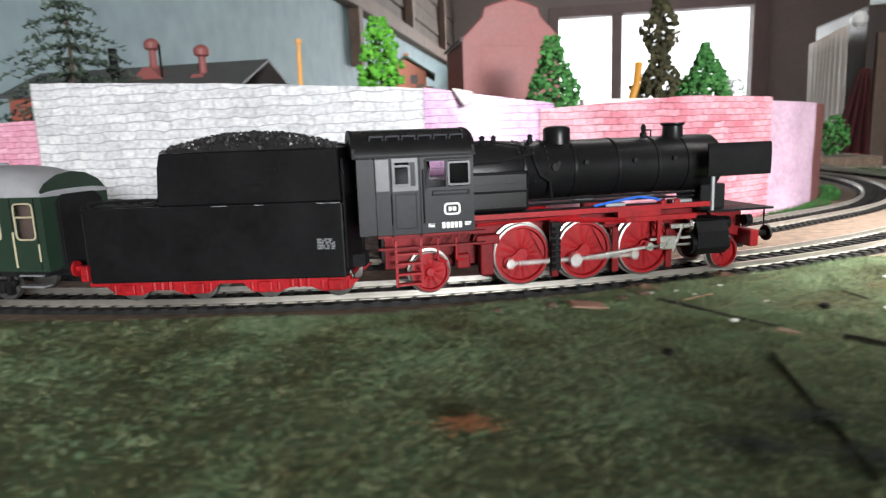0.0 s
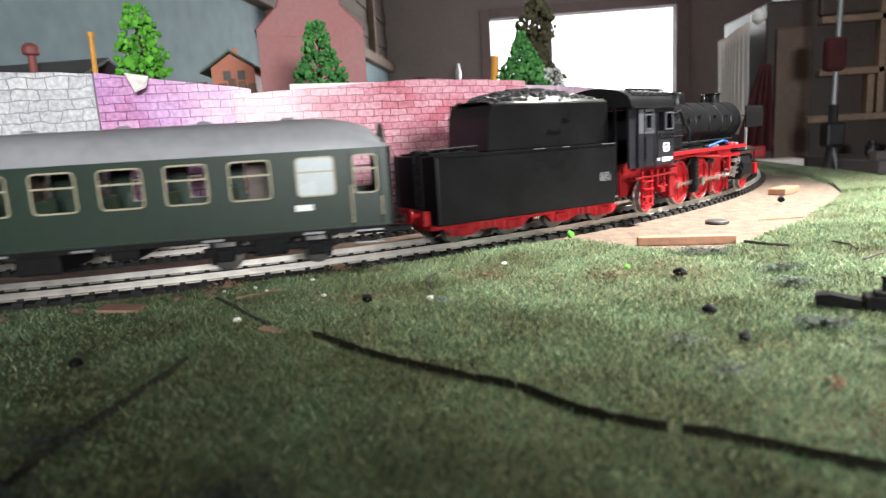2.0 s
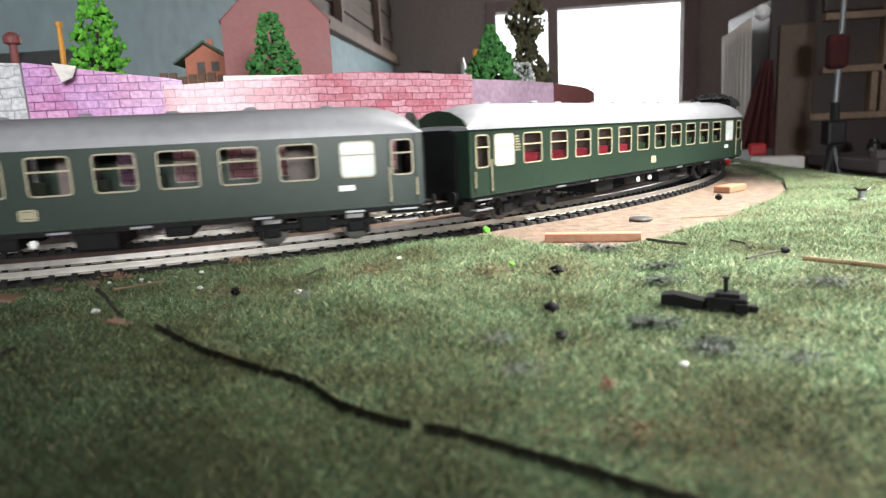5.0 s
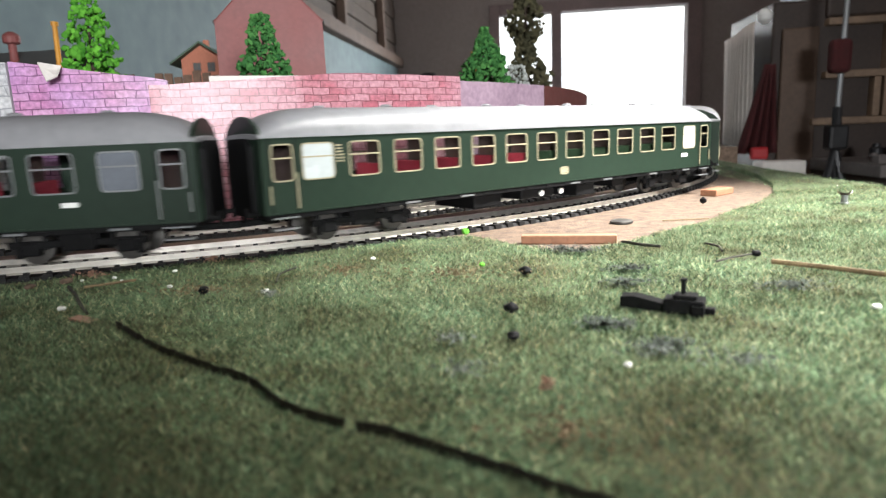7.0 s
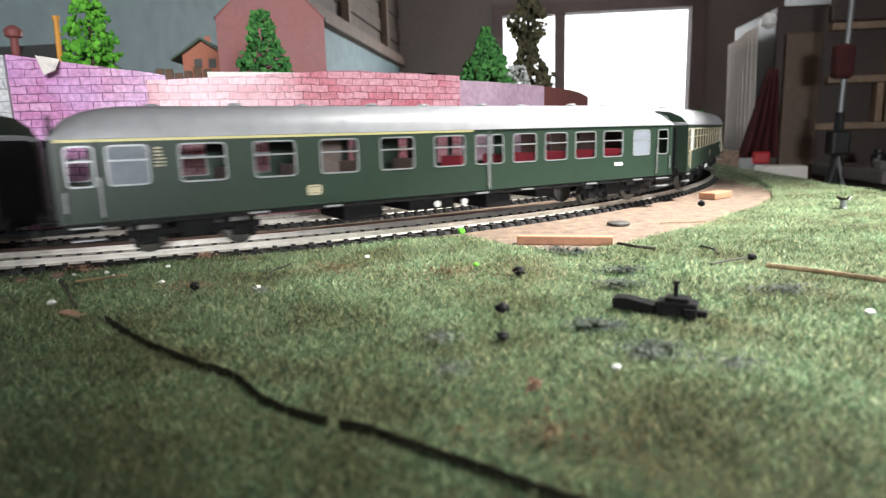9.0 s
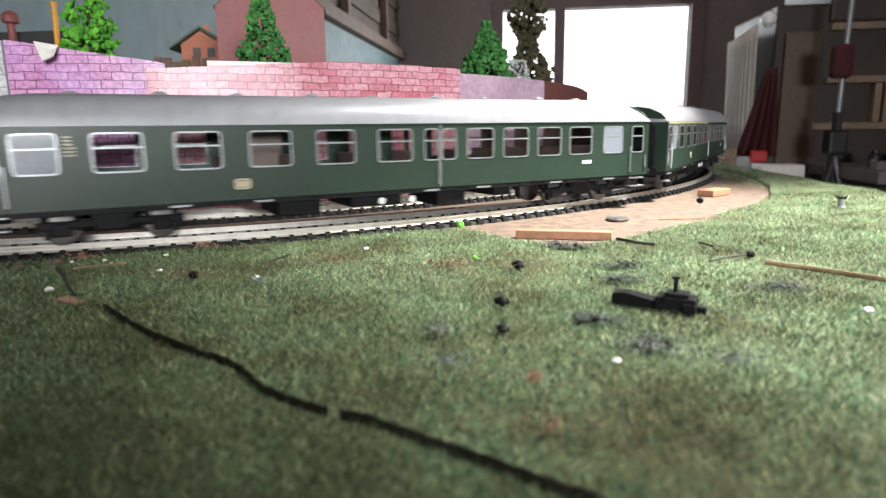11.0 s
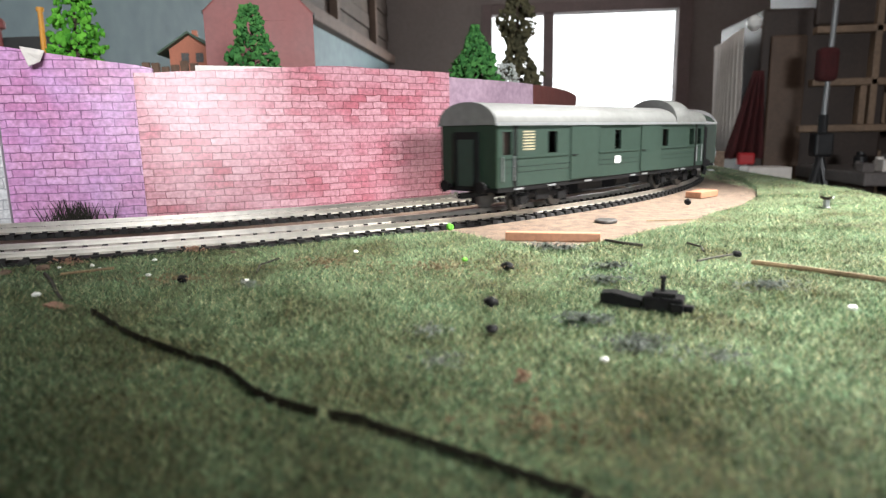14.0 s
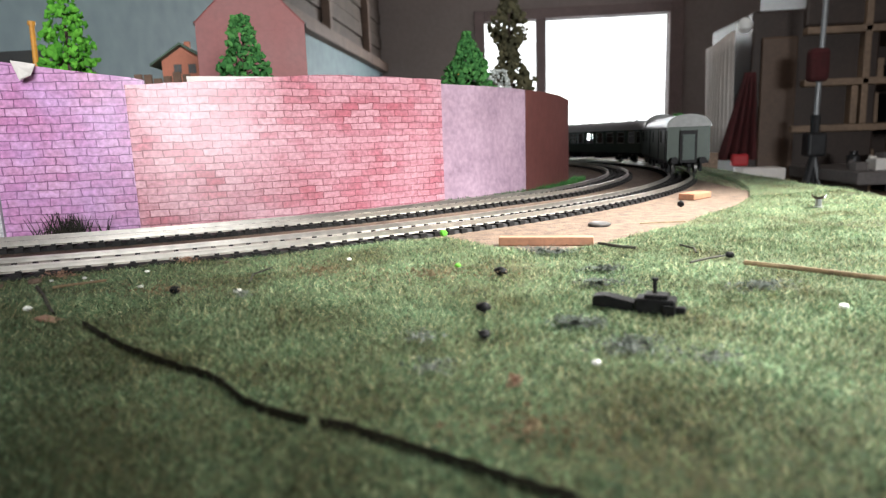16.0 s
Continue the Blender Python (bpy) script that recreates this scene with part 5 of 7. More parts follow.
    for side in (-1, 1):
        for x in (0.6, 3.1):
            box(bm, x, x + 0.75, *sorted((side * 1.0, side * 1.4)), 2.402, 2.52, 0.03)
    part("board_fitting", bm, "silver", loco)
    bm = B()
    for x in (2.75, 3.25):
        lathe(bm, (x, -1.3, 2.40), [(0.16, 0), (0.16, 0.1), (0.06, 0.14)], "Z", 12)
    part("oil_cap", bm, "red", loco)
    bm = B()
    pipe(bm, [(0.2, -1.35, 2.46), (0.9, -1.42, 2.58), (1.8, -1.42, 2.68), (2.4, -1.38, 2.60), (2.7, -1.3, 2.5)], 0.045)
    part("blue_wire", bm, "blue", loco, "loose blue wire")
    # smoke deflectors
    for side in (-1, 1):
        bm = B()
        prism(bm, [(side * 1.50, 3.22), (side * 1.55, 3.22), (side * 1.575, 3.5), (side * 1.575, 3.95), (side * 1.55, 4.22), (side * 1.51, 4.30), (side * 1.49, 4.30), (side * 1.53, 3.95), (side * 1.53, 3.5)], 4.3, 6.75)
        d = part("smoke_deflector", bm, "black", loco, "black smoke deflector plate", smooth=True)
        bm = B()
        tube(bm, (4.55, side * 1.48, 2.1), (4.55, side * 1.48, 3.5), 0.07, 8)
        tube(bm, (5.2, side * 0.9, 3.8), (5.2, side * 1.5, 3.9), 0.05, 6)
        part("deflector_post", bm, "silver", d)
    bm = B()
    box(bm, 4.6, 5.6, -0.75, 0.75, 2.05, 2.9, 0.05)
    part("smokebox_saddle", bm, "black_matt", loco)
    # frames
    # darker red frame and black inner block paint the shade of the gaps
    bm = B()
    for side in (-1, 1):
        box(bm, -6.8, 6.4, *sorted((side * 0.50, side * 0.60)), 0.75, 2.1)
        box(bm, -3.75, -3.3, *sorted((side * 0.9, side * 1.3)), 0.45, 1.6, 0.05)
        box(bm, -3.9, -3.1, *sorted((side * 0.9, side * 1.35)), 1.45, 1.75, 0.05)
        box(bm, -4.55, -4.1, *sorted((side * 0.9, side * 1.3)), 0.75, 1.2, 0.05)
        box(bm, -4.5, -4.2, *sorted((side * 0.9, side * 1.2)), 1.2, 1.5, 0.03)
        for x in (-1.1, 1.12, 3.15):
            box(bm, x - 0.12, x + 0.12, *sorted((side * 1.0, side * 1.15)), 0.2, 1.7, 0.03)
        box(bm, -7.1, -3.6, *sorted((side * 1.3, side * 1.5)), 1.88, 1.95)
        box(bm, -7.1, -3.6, *sorted((side * 1.35, side * 1.5)), 1.52, 1.58)
        for q in range(8):
            pipe(bm, [(-5.4 + 0.2 * q, side * 1.3, 1.6), (-5.25 + 0.2 * q, side * 1.32, 1.86)], 0.025, 5)
    part("frame", bm, "red_shaded", loco, "red plastic locomotive frame")
    bm = B()
    box(bm, -6.9, 6.2, -0.498, 0.498, 1.0, 2.0)
    part("inner_shade_block", bm, "black_matt", loco)
    for side in (-1, 1):
        bm = B()
        box(bm, 0.55, 4.0, *sorted((side * 1.35, side * 1.45)), 1.85, 2.05, 0.03)
        tube(bm, (-1.4, side * 1.42, 2.15), (1.3, side * 1.42, 1.95), 0.09, 6)
        box(bm, 2.5, 2.66, *sorted((side * 1.35, side * 1.47)), 1.1, 1.9)
        part("valve_gear_bracket", bm, "red", loco)
    bm = B()
    box(bm, 6.15, 6.5, -1.45, 1.45, 0.75, 1.32, 0.05)
    for side in (-1, 1):
        prism(bm, [(5.0, 1.95), (6.2, 1.3), (6.2, 1.05), (5.0, 1.3)], *sorted((side * 0.65, side * 0.8)), "Y")
    part("buffer_beam", bm, "red", loco)
    bm = B()
    for y in (-1.0, 1.0):
        tube(bm, (6.5, y, 1.12), (7.1, y, 1.12), 0.1, 10)
        tube(bm, (7.1, y, 1.12), (7.2, y, 1.12), 0.27, 18)
    box(bm, 6.5, 6.9, -0.15, 0.15, 0.5, 0.95)
    for y in (-1.1, 1.1):
        pipe(bm, [(6.95, y, 2.1), (6.95, y, 1.4)], 0.03)
        tube(bm, (6.2, y * 0.9, 1.62), (6.45, y * 0.9, 1.62), 0.2, 12)
    part("buffer", bm, "black_matt", loco)
    # cylinders
    for side in (-1, 1):
        bm = B()
        prism(bm, [(side * 0.75, 0.62), (side * 1.45, 0.62), (side * 1.62, 0.85), (side * 1.62, 1.4), (side * 1.45, 1.75), (side * 0.75, 1.85)], 3.95, 5.15)
        tube(bm, (3.8, side * 1.25, 1.0), (5.25, side * 1.25, 1.0), 0.36, 14)
        tube(bm, (3.7, side * 1.2, 1.62), (5.4, side * 1.2, 1.62), 0.22, 12)
        part("cylinder", bm, "black", loco, "black steam cylinder")
        bm = B()
        tube(bm, (2.2, side * 1.38, 1.0), (3.95, side * 1.38, 1.0), 0.05, 8)
        box(bm, 2.25, 3.9, side * 1.38 - 0.05, side * 1.38 + 0.05, 1.2, 1.28)
        box(bm, 2.6, 3.2, side * 1.4 - 0.09, side * 1.4 + 0.09, 0.88, 1.34, 0.04)
        box(bm, 3.0, 3.75, side * 1.42 - 0.06, side * 1.42 + 0.06, 1.55, 1.72, 0.03)
        lathe(bm, (3.72, side * 1.3, 1.62), [(0.24, 0), (0.24, 0.12), (0.12, 0.14)], "X", 14)
        pipe(bm, [(3.45, side * 1.46, 1.68), (3.3, side * 1.46, 1.3), (3.1, side * 1.46, 0.8)], 0.06)
        part("crosshead", bm, "steel", loco, "bright metal crosshead and guide bars")
        bm = B()
        for k in range(7):
            lathe(bm, (-1.15, side * 1.3, 0.55 + k * 0.2), [(0.18, 0), (0.18, 0.13)], "Z", 10)
        box(bm, -1.3, -1.0, side * 1.25 - 0.12, side * 1.25 + 0.12, 0.45, 2.0)
        part("air_pump", bm, "black_matt", loco)
    # wheels
    for k, x in enumerate(DRIVERS):
        for y in (-0.93, 0.93):
            w = spoked_wheel(loco, "driving_wheel", x, 1.0, 1.0, y, 16, "red", CRANK)
            TURNING.append((w, x, y, 1.0, 1.0))
    for x, r, nm in ((-5.4, 0.66, "trailing_wheel"), (5.4, 0.56, "leading_wheel")):
        for y in (-0.93, 0.93):
            w = spoked_wheel(loco, nm, x, r, r, y, 11, "red")
            TURNING.append((w, x, y, r, r))
    for side in (-1, 1):
        bm = B()
        box(bm, -2.25, 2.25, -0.05, 0.05, -0.055, 0.055, 0.02)
        for x in DRIVERS:
            tube(bm, (x, -0.08, 0), (x, 0.08, 0), 0.15, 14)
        rod = part("coupling_rod", bm, "steel", loco, "bright metal coupling rod")
        RODS.append((rod, side * 1.2))
        bm = B()
        box(bm, 0, 2.75, -0.04, 0.04, -0.05, 0.05, 0.015)
        box(bm, 0.3, 2.5, -0.055, 0.055, -0.022, 0.022)
        tube(bm, (0, -0.12, 0), (0, 0.12, 0), 0.21, 14)
        tube(bm, (2.75, -0.08, 0), (2.75, 0.08, 0), 0.14, 12)
        rod = part("main_rod", bm, "steel", loco, "bright metal main rod")
        MAINS.append((rod, side * 1.33))
    # steps under the cab
    for side in (-1, 1):
        bm = B()
        for x in (-6.55, -5.75):
            box(bm, x - 0.04, x + 0.04, *sorted((side * 1.40, side * 1.5)), 0.35, 1.8)
        for z in (0.4, 0.72, 1.04, 1.34):
            box(bm, -6.55, -5.75, *sorted((side * 1.35, side * 1.58)), z, z + 0.06)
        for x in (-5.2, -4.6):
            pipe(bm, [(x, side * 1.45, 1.8), (x, side * 1.45, 1.1), (x + 0.3, side * 1.45, 1.05)], 0.04)
        part("cab_step", bm, "red", loco)
    return loco


MAINS = []


def build_tender():
    tender = thing("coal_tender", "black model tender heaped with coal on red bogies", "tender", "the train")
    bm = B()
    box(bm, -3.6, 4.35, -1.6, 1.6, 0.72, 3.02, 0.05)
    part("water_tank", bm, "black", tender, "satin black tender tank")
    bm = B()
    prism(bm, [(-1.4, 3.024), (4.3, 3.024), (4.25, 4.62), (-1.2, 4.62), (-1.28, 4.2)], -1.32, 1.32, "Y")
    bmesh.ops.bevel(bm, geom=list(bm.edges), offset=0.04, segments=1, affect="EDGES")
    part("coal_bunker", bm, "black", tender, "satin black coal bunker")
    bm = B()
    for x, y0 in ((2.0, -1.34), (1.6, -1.34)):
        box(bm, x - 0.3 * (x < 1.9), x + 0.35, y0 - 0.05, y0 + 0.02, 4.0 if x > 1.9 else 3.6, 4.07 if x > 1.9 else 3.67)
    box(bm, -3.7, 4.3, -1.625, -1.55, 2.95, 3.04)
    part("hand_rail", bm, "black", tender)
    # coal
    rng = random.Random(11)
    lumps = B()
    for k in range(620):
        x = rng.uniform(-1.15, 4.15)
        y = rng.uniform(-1.28, 1.28)
        top = 4.62 + 0.55 * max(0, 1 - ((x - 1.3) / 2.9) ** 2) * max(0, 1 - (y / 1.3) ** 2) ** 0.5
        r = rng.uniform(0.06, 0.13)
        m = Matrix.Translation((x, y, top - 0.02)) @ Euler([rng.uniform(0, 6) for _ in range(3)]).to_matrix().to_4x4() @ Matrix.Diagonal((r, r * rng.uniform(0.6, 1), r * rng.uniform(0.6, 1), 1))
        bmesh.ops.create_icosphere(lumps, subdivisions=1, radius=1.0, matrix=m)
    ob = part("coal", lumps, "coal", tender, "heap of shiny black coal")
    ob["kind"] = "stuff"
    bm = B()
    n = 16
    g = [[bm.verts.new((-1.2 + 5.44 * i / n, -1.31 + 2.62 * j / n, 4.63 + 0.5 * max(0, 1 - ((-2.5 + 5.44 * i / n) / 2.9) ** 2) * max(0, 1 - ((-1.31 + 2.62 * j / n) / 1.3) ** 2) ** 0.5)) for j in range(n + 1)] for i in range(n + 1)]
    for i in range(n):
        for j in range(n):
            bm.faces.new((g[i][j], g[i + 1][j], g[i + 1][j + 1], g[i][j + 1]))
    part("coal_bed", bm, "coal", tender)
    bm = B()
    for x in (-3.4, -2.8, -2.1):
        lathe(bm, (x, -0.5 + 0.4 * (x < -3), 3.03), [(0.3, 0), (0.3, 0.14), (0.15, 0.18)], "Z", 12)
    pipe(bm, [(-3.6, -1.2, 3.2), (-1.7, -1.2, 3.25)], 0.04)
    pipe(bm, [(-3.6, -1.2, 3.02), (-3.6, -1.2, 3.22)], 0.04)
    box(bm, -3.5, -1.6, -1.1, 1.1, 3.03, 3.09)
    part("filler_hatch", bm, "black_matt", tender)
    bm = B()
    for y in (-1.1, -0.7, 0.7, 1.1):
        tube(bm, (-3.92, y, 0.9), (-3.92, y, 3.1), 0.04, 6)
    for k in range(7):
        for y0 in (-1.1, 0.7):
            tube(bm, (-3.92, y0, 1.1 + 0.28 * k), (-3.92, y0 + 0.4, 1.1 + 0.28 * k), 0.03, 6)
    part("rear_ladder", bm, "black_matt", tender)
    bars(tender, "lettering", 3.8, -1.602, 1.62, 0.55, 0.34, 7, "silver", 9)
    bm = B()
    for x, L in ((0.4, 0.5), (3.6, 0.7), (1.7, 0.3)):
        box(bm, x, x + L, -1.632, -1.626, 3.0, 3.02)
    part("paint_chip", bm, "silver", tender, "bright worn edge of the tank")
    # red underframe: two bogies with their axleboxes
    for c in (-1.5, 2.85):
        bm = B()
        for y in (-1.25, 1.25):
            prism(bm, [(c - 1.85, 0.62), (c - 1.5, 0.30), (c - 0.7, 0.26), (c - 0.3, 0.42), (c + 0.3, 0.42), (c + 0.7, 0.26), (c + 1.5, 0.30), (c + 1.85, 0.62)], y - 0.08, y + 0.08, "Y")
            for k in (-1.1, 1.1):
                box(bm, c + k - 0.24, c + k + 0.24, y - 0.17, y + 0.17, 0.28, 0.62, 0.05)
                for q in (-0.42, 0.42):
                    tube(bm, (c + k + q, y * 1.05, 0.35), (c + k + q, y * 1.05, 0.6), 0.07, 8)
            for k in (-0.25, 0, 0.25):
                tube(bm, (c + k, y * 1.06, 0.42), (c + k, y * 1.06, 0.68), 0.09, 8)
        box(bm, c - 0.5, c + 0.5, -1.2, 1.2, 0.4, 0.7)
        bg = part("bogie", bm, "red", tender, "red plastic tender bogie")
        for k in (-1.1, 1.1):
            for y in (-0.83, 0.83):
                bm = B()
                lathe(bm, (c + k, y - 0.13, 0.5), [(0.42, 0), (0.5, 0.02), (0.5, 0.24), (0.42, 0.26)], "Y", 20)
                part("wheel", bm, "wheel_dark", bg, smooth=True)
    bm = B()
    box(bm, -3.8, 4.4, -1.35, 1.35, 0.58, 0.718)
    box(bm, -4.05, -3.8, -1.4, 1.4, 0.75, 1.25, 0.04)
    part("underframe", bm, "red", tender)
    bm = B()
    for y in (-1.0, 1.0):
        tube(bm, (-4.05, y, 1.12), (-4.35, y, 1.12), 0.1, 10)
        tube(bm, (-4.35, y, 1.12), (-4.42, y, 1.12), 0.26, 16)
    box(bm, -4.7, -3.9, -0.14, 0.14, 0.7, 0.9)
    part("buffer", bm, "red", tender)
    bm = B()
    box(bm, 4.3, 4.75, -0.4, 0.4, 0.8, 1.2)
    part("drawbar", bm, "black_matt", tender)
    for y in (-1.5, 1.5):
        bm = B()
        box(bm, 4.38, 4.44, y - 0.06, y + 0.06, 1.0, 4.3)
        part("front_post", bm, "black", tender)
    return tender


LOCO = build_locomotive()
TENDER = build_tender()
COACHES = [build_coach("green passenger coach with cream window frames and silver roof", "cream", ("seat_red", "seat_green"), False, False),
           build_coach("green passenger coach with cream window frames and red seats", "cream", ("seat_red", "seat_green"), False, False),
           build_coach("green passenger coach with silver window frames and yellow class stripe", "silver", ("interior", "seat_red"), True, True),
           build_coach("green passenger coach with silver window frames and middle doors", "silver", ("interior", "interior"), True, False)]
BAGGAGE = build_baggage()
for vehicle in (LOCO, TENDER, *COACHES, BAGGAGE):
    vehicle.scale = (0.972, 0.975, 0.975)
LOCO.scale, TENDER.scale = (0.985, 1.03, 1.03), (1.03, 1.03, 1.03)

# ---------------------------------------------------------------- trees and houses on the upper level


def clump_tree(name, label, at, height, radius, mat, n, shape, seed, lump=0.22, trunk_mat="trunk"):
    """Tapered trunk, a few limbs, and many small crumpled foam clumps. shape(u): radius share at height share u."""
    rng = random.Random(seed)
    tree = thing(name, label, "tree", at=at)
    bm = B()
    tube(bm, (0, 0, 0), (0.1, 0, height * 0.92), max(0.12, height * 0.028), 8, 0.04)
    limbs = []
    for k in range(14):
        u = 0.12 + 0.8 * k / 14
        a = rng.uniform(0, 6.28)
        r = radius * shape(u) * 0.8
        tube(bm, (0, 0, height * u - 0.15), (r * math.cos(a), r * math.sin(a), height * u + 0.1), 0.05, 5, 0.02)
    part("trunk", bm, trunk_mat, tree)
    bm = B()
    for k in range(n):
        u = rng.uniform(0.03, 1.0)
        a = rng.uniform(0, 6.28)
        rr = radius * shape(u) * (rng.uniform(0.25, 1.0) ** 0.5) * (1 + 0.28 * noise.noise((math.cos(a) * 1.5 + seed, math.sin(a) * 1.5, u * 5)))
        s = lump * rng.uniform(0.5, 1.15) * (0.6 + 0.6 * shape(u))
        m = Matrix.Translation((rr * math.cos(a), rr * math.sin(a), height * u)) @ Euler([rng.uniform(0, 6) for _ in range(3)]).to_matrix().to_4x4() @ Matrix.Diagonal((s, s * rng.uniform(0.5, 1), s * rng.uniform(0.35, 0.8), 1))
        bmesh.ops.create_icosphere(bm, subdivisions=1, radius=1.0, matrix=m)
    for v in bm.verts:
        v.co += Vector((rng.uniform(-1, 1), rng.uniform(-1, 1), rng.uniform(-1, 1))) * lump * 0.25
    part("crown", bm, mat, tree)
    return tree


def fir_tree(name, label, at, height, radius, mat, seed, whorls=16, trunk_mat="trunk"):
    """Fir: whorls of drooping needle sprays round a tapered trunk."""
    rng = random.Random(seed)
    tree = thing(name, label, "tree", at=at)
    bm = B()
    tube(bm, (0, 0, 0), (0, 0, height), height * 0.022, 8, 0.02)
    part("trunk", bm, trunk_mat, tree)
    bm = B()
    for w in range(whorls):
        u = (w + 0.3) / whorls
        R = radius * (1 - u) ** 0.85 + 0.15
        for k in range(9):
            a = 6.28 * k / 9 + rng.uniform(-0.3, 0.3)
            L = R * rng.uniform(0.65, 1.12)
            z0 = height * (0.1 + 0.88 * u)
            steps = max(3, int(L / (height * 0.02)))
            for q in range(steps):
                f = (q + rng.random()) / steps
                x, y, z = L * f * math.cos(a), L * f * math.sin(a), z0 - L * 0.35 * f * f
                for _ in range(3):
                    d = Vector((rng.uniform(-1, 1), rng.uniform(-1, 1), rng.uniform(-0.4, 0.7)))
                    s = height * 0.034 * rng.uniform(0.6, 1.3)
                    e = Vector((-d.y, d.x, rng.uniform(-0.4, 0.4))).normalized() * s * 0.28
                    p = Vector((x, y, z))
                    vs = [bm.verts.new(p - e), bm.verts.new(p + e), bm.verts.new(p + d.normalized() * s + e * 0.4), bm.verts.new(p + d.normalized() * s - e * 0.4)]
                    bm.faces.new(vs)
    part("crown", bm, mat, tree)
    return tree


TOP = 5.4
egg = lambda u: max(0.12, math.sin(math.pi * min(1, 0.12 + 0.80 * u)) ** 0.75)
cone = lambda u: max(0.10, (1.0 - u) ** 0.8) if u > 0.12 else 0.85
column = lambda u: 0.95 if u < 0.6 else max(0.25, 0.95 - (u - 0.6) * 1.5)
clump_tree("foam_tree", "bright green foam poplar behind the wall", (-24.6, 41.0, TOP), 8.4, 1.75, "leaf_bright", 700, column, 3, 0.24)
clump_tree("foam_tree", "green foam poplar in front of the brown house", (-12.5, 40.5, TOP), 6.3, 2.2, "leaf_mid", 680, lambda u: max(0.2, 1.0 - 0.78 * u ** 1.3), 4, 0.25)
clump_tree("foam_tree", "rounded green leaf tree near the wall's end", (0.6, 57.5, TOP), 7.3, 3.5, "leaf_mid", 1300, cone, 5, 0.30)
clump_tree("foam_tree", "tall olive brown conifer standing behind the far track", (4.6, 113.0, 0), 33, 7.4, "leaf_olive", 1300, lambda u: max(0.16, 0.9 - 0.75 * u) * (0.75 + 0.3 * math.sin(u * 21)), 8, 0.75)
fir_tree("fir_tree", "large dark grey-green fir beside the brick shed", (-54.5, 47.0, TOP), 15.0, 10.0, "leaf_grey", 9, 11)
clump_tree("shrub", "pale frosted shrub beside the leaf tree", (3.1, 58.5, TOP), 4.2, 1.6, "leaf_white", 200, egg, 12, 0.2)
clump_tree("shrub", "small round green shrub beyond the far curve", (33, 114, 0), 6.5, 2.2, "leaf_mid", 260, egg, 13, 0.35)


def gable_house(name, label, at, rz, w, d, eave, ridge, wall_mat, roof_mat, over=0.4, chimney=True, stepped=False, windows=()):
    """House with its gable on the -y side: walls, roof slabs, windows."""
    house = thing(name, label, "model house", at=at, rz=rz)
    bm = B()
    if stepped:
        k = w * 0.29
        prof = [(-w / 2, 0), (w / 2, 0), (w / 2, eave), (k, eave + (ridge - eave) * 0.62), (k * 0.92, ridge - 0.35), (k * 0.5, ridge), (0, ridge + 0.32), (-k * 0.5, ridge), (-k * 0.92, ridge - 0.35), (-k, eave + (ridge - eave) * 0.62), (-w / 2, eave)]
        prism(bm, prof, -0.12, 0.12, "Y")
        box(bm, -w / 2 + 0.12, w / 2 - 0.12, 0.12, d, 0, eave)
    else:
        prism(bm, [(-w / 2, 0), (w / 2, 0), (w / 2, eave), (0, ridge), (-w / 2, eave)], 0, d, "Y")
    part("wall", bm, wall_mat, house)
    top = ridge - (0.75 if stepped else 0)
    for s in (-1, 1):
        bm = B()
        q = [(0, top + 0.02), (s * (w / 2 + over), eave - over * (top - eave) / (w / 2) + 0.02), (s * (w / 2 + over), eave - over * (top - eave) / (w / 2) + 0.22), (0, top + 0.24)]
        prism(bm, q, 0.14 if stepped else -over, d + over, "Y")
        part("roof", bm, roof_mat, house)
    if stepped:
        bm = B()
        k = w * 0.29
        line = [(-w / 2, eave), (-k, eave + (ridge - eave) * 0.62), (-k * 0.92, ridge - 0.35), (-k * 0.5, ridge), (0, ridge + 0.32), (k * 0.5, ridge), (k * 0.92, ridge - 0.35), (k, eave + (ridge - eave) * 0.62), (w / 2, eave)]
        for (x0, z0), (x1, z1) in zip(line, line[1:]):
            tube(bm, (x0, -0.02, z0), (x1, -0.02, z1), 0.11, 6)
        part("gable_coping", bm, wall_mat, house)
        bm = B()
        box(bm, -w * 0.32, w * 0.30, -0.16, -0.121, eave - 0.55, eave - 0.45)
        box(bm, -w * 0.32, -w * 0.30, -0.15, -0.121, 0.4, eave - 0.45)
        box(bm, w * 0.28, w * 0.30, -0.15, -0.121, 0.4, eave - 0.45)
        part("gate_frame", bm, wall_mat, house)
    if chimney:
        bm = B()
        box(bm, -0.28, 0.28, d * 0.35, d * 0.35 + 0.5, ridge - 0.4, ridge + 0.7, 0.04)
        part("chimney", bm, wall_mat, house)
    for x, z, ww, hh in windows:
        bm = B()
        box(bm, x - ww / 2 - 0.08, x + ww / 2 + 0.08, -0.05, 0.03, z - hh / 2 - 0.08, z + hh / 2 + 0.08)
        wn_ = part("window", bm, "interior", house)
        bm = B()
        box(bm, x - ww / 2, x - 0.04, -0.07, -0.052, z - hh / 2, z + hh / 2)
        box(bm, x + 0.04, x + ww / 2, -0.07, -0.052, z - hh / 2, z + hh / 2)
        part("pane", bm, "slate", wn_)
    return house


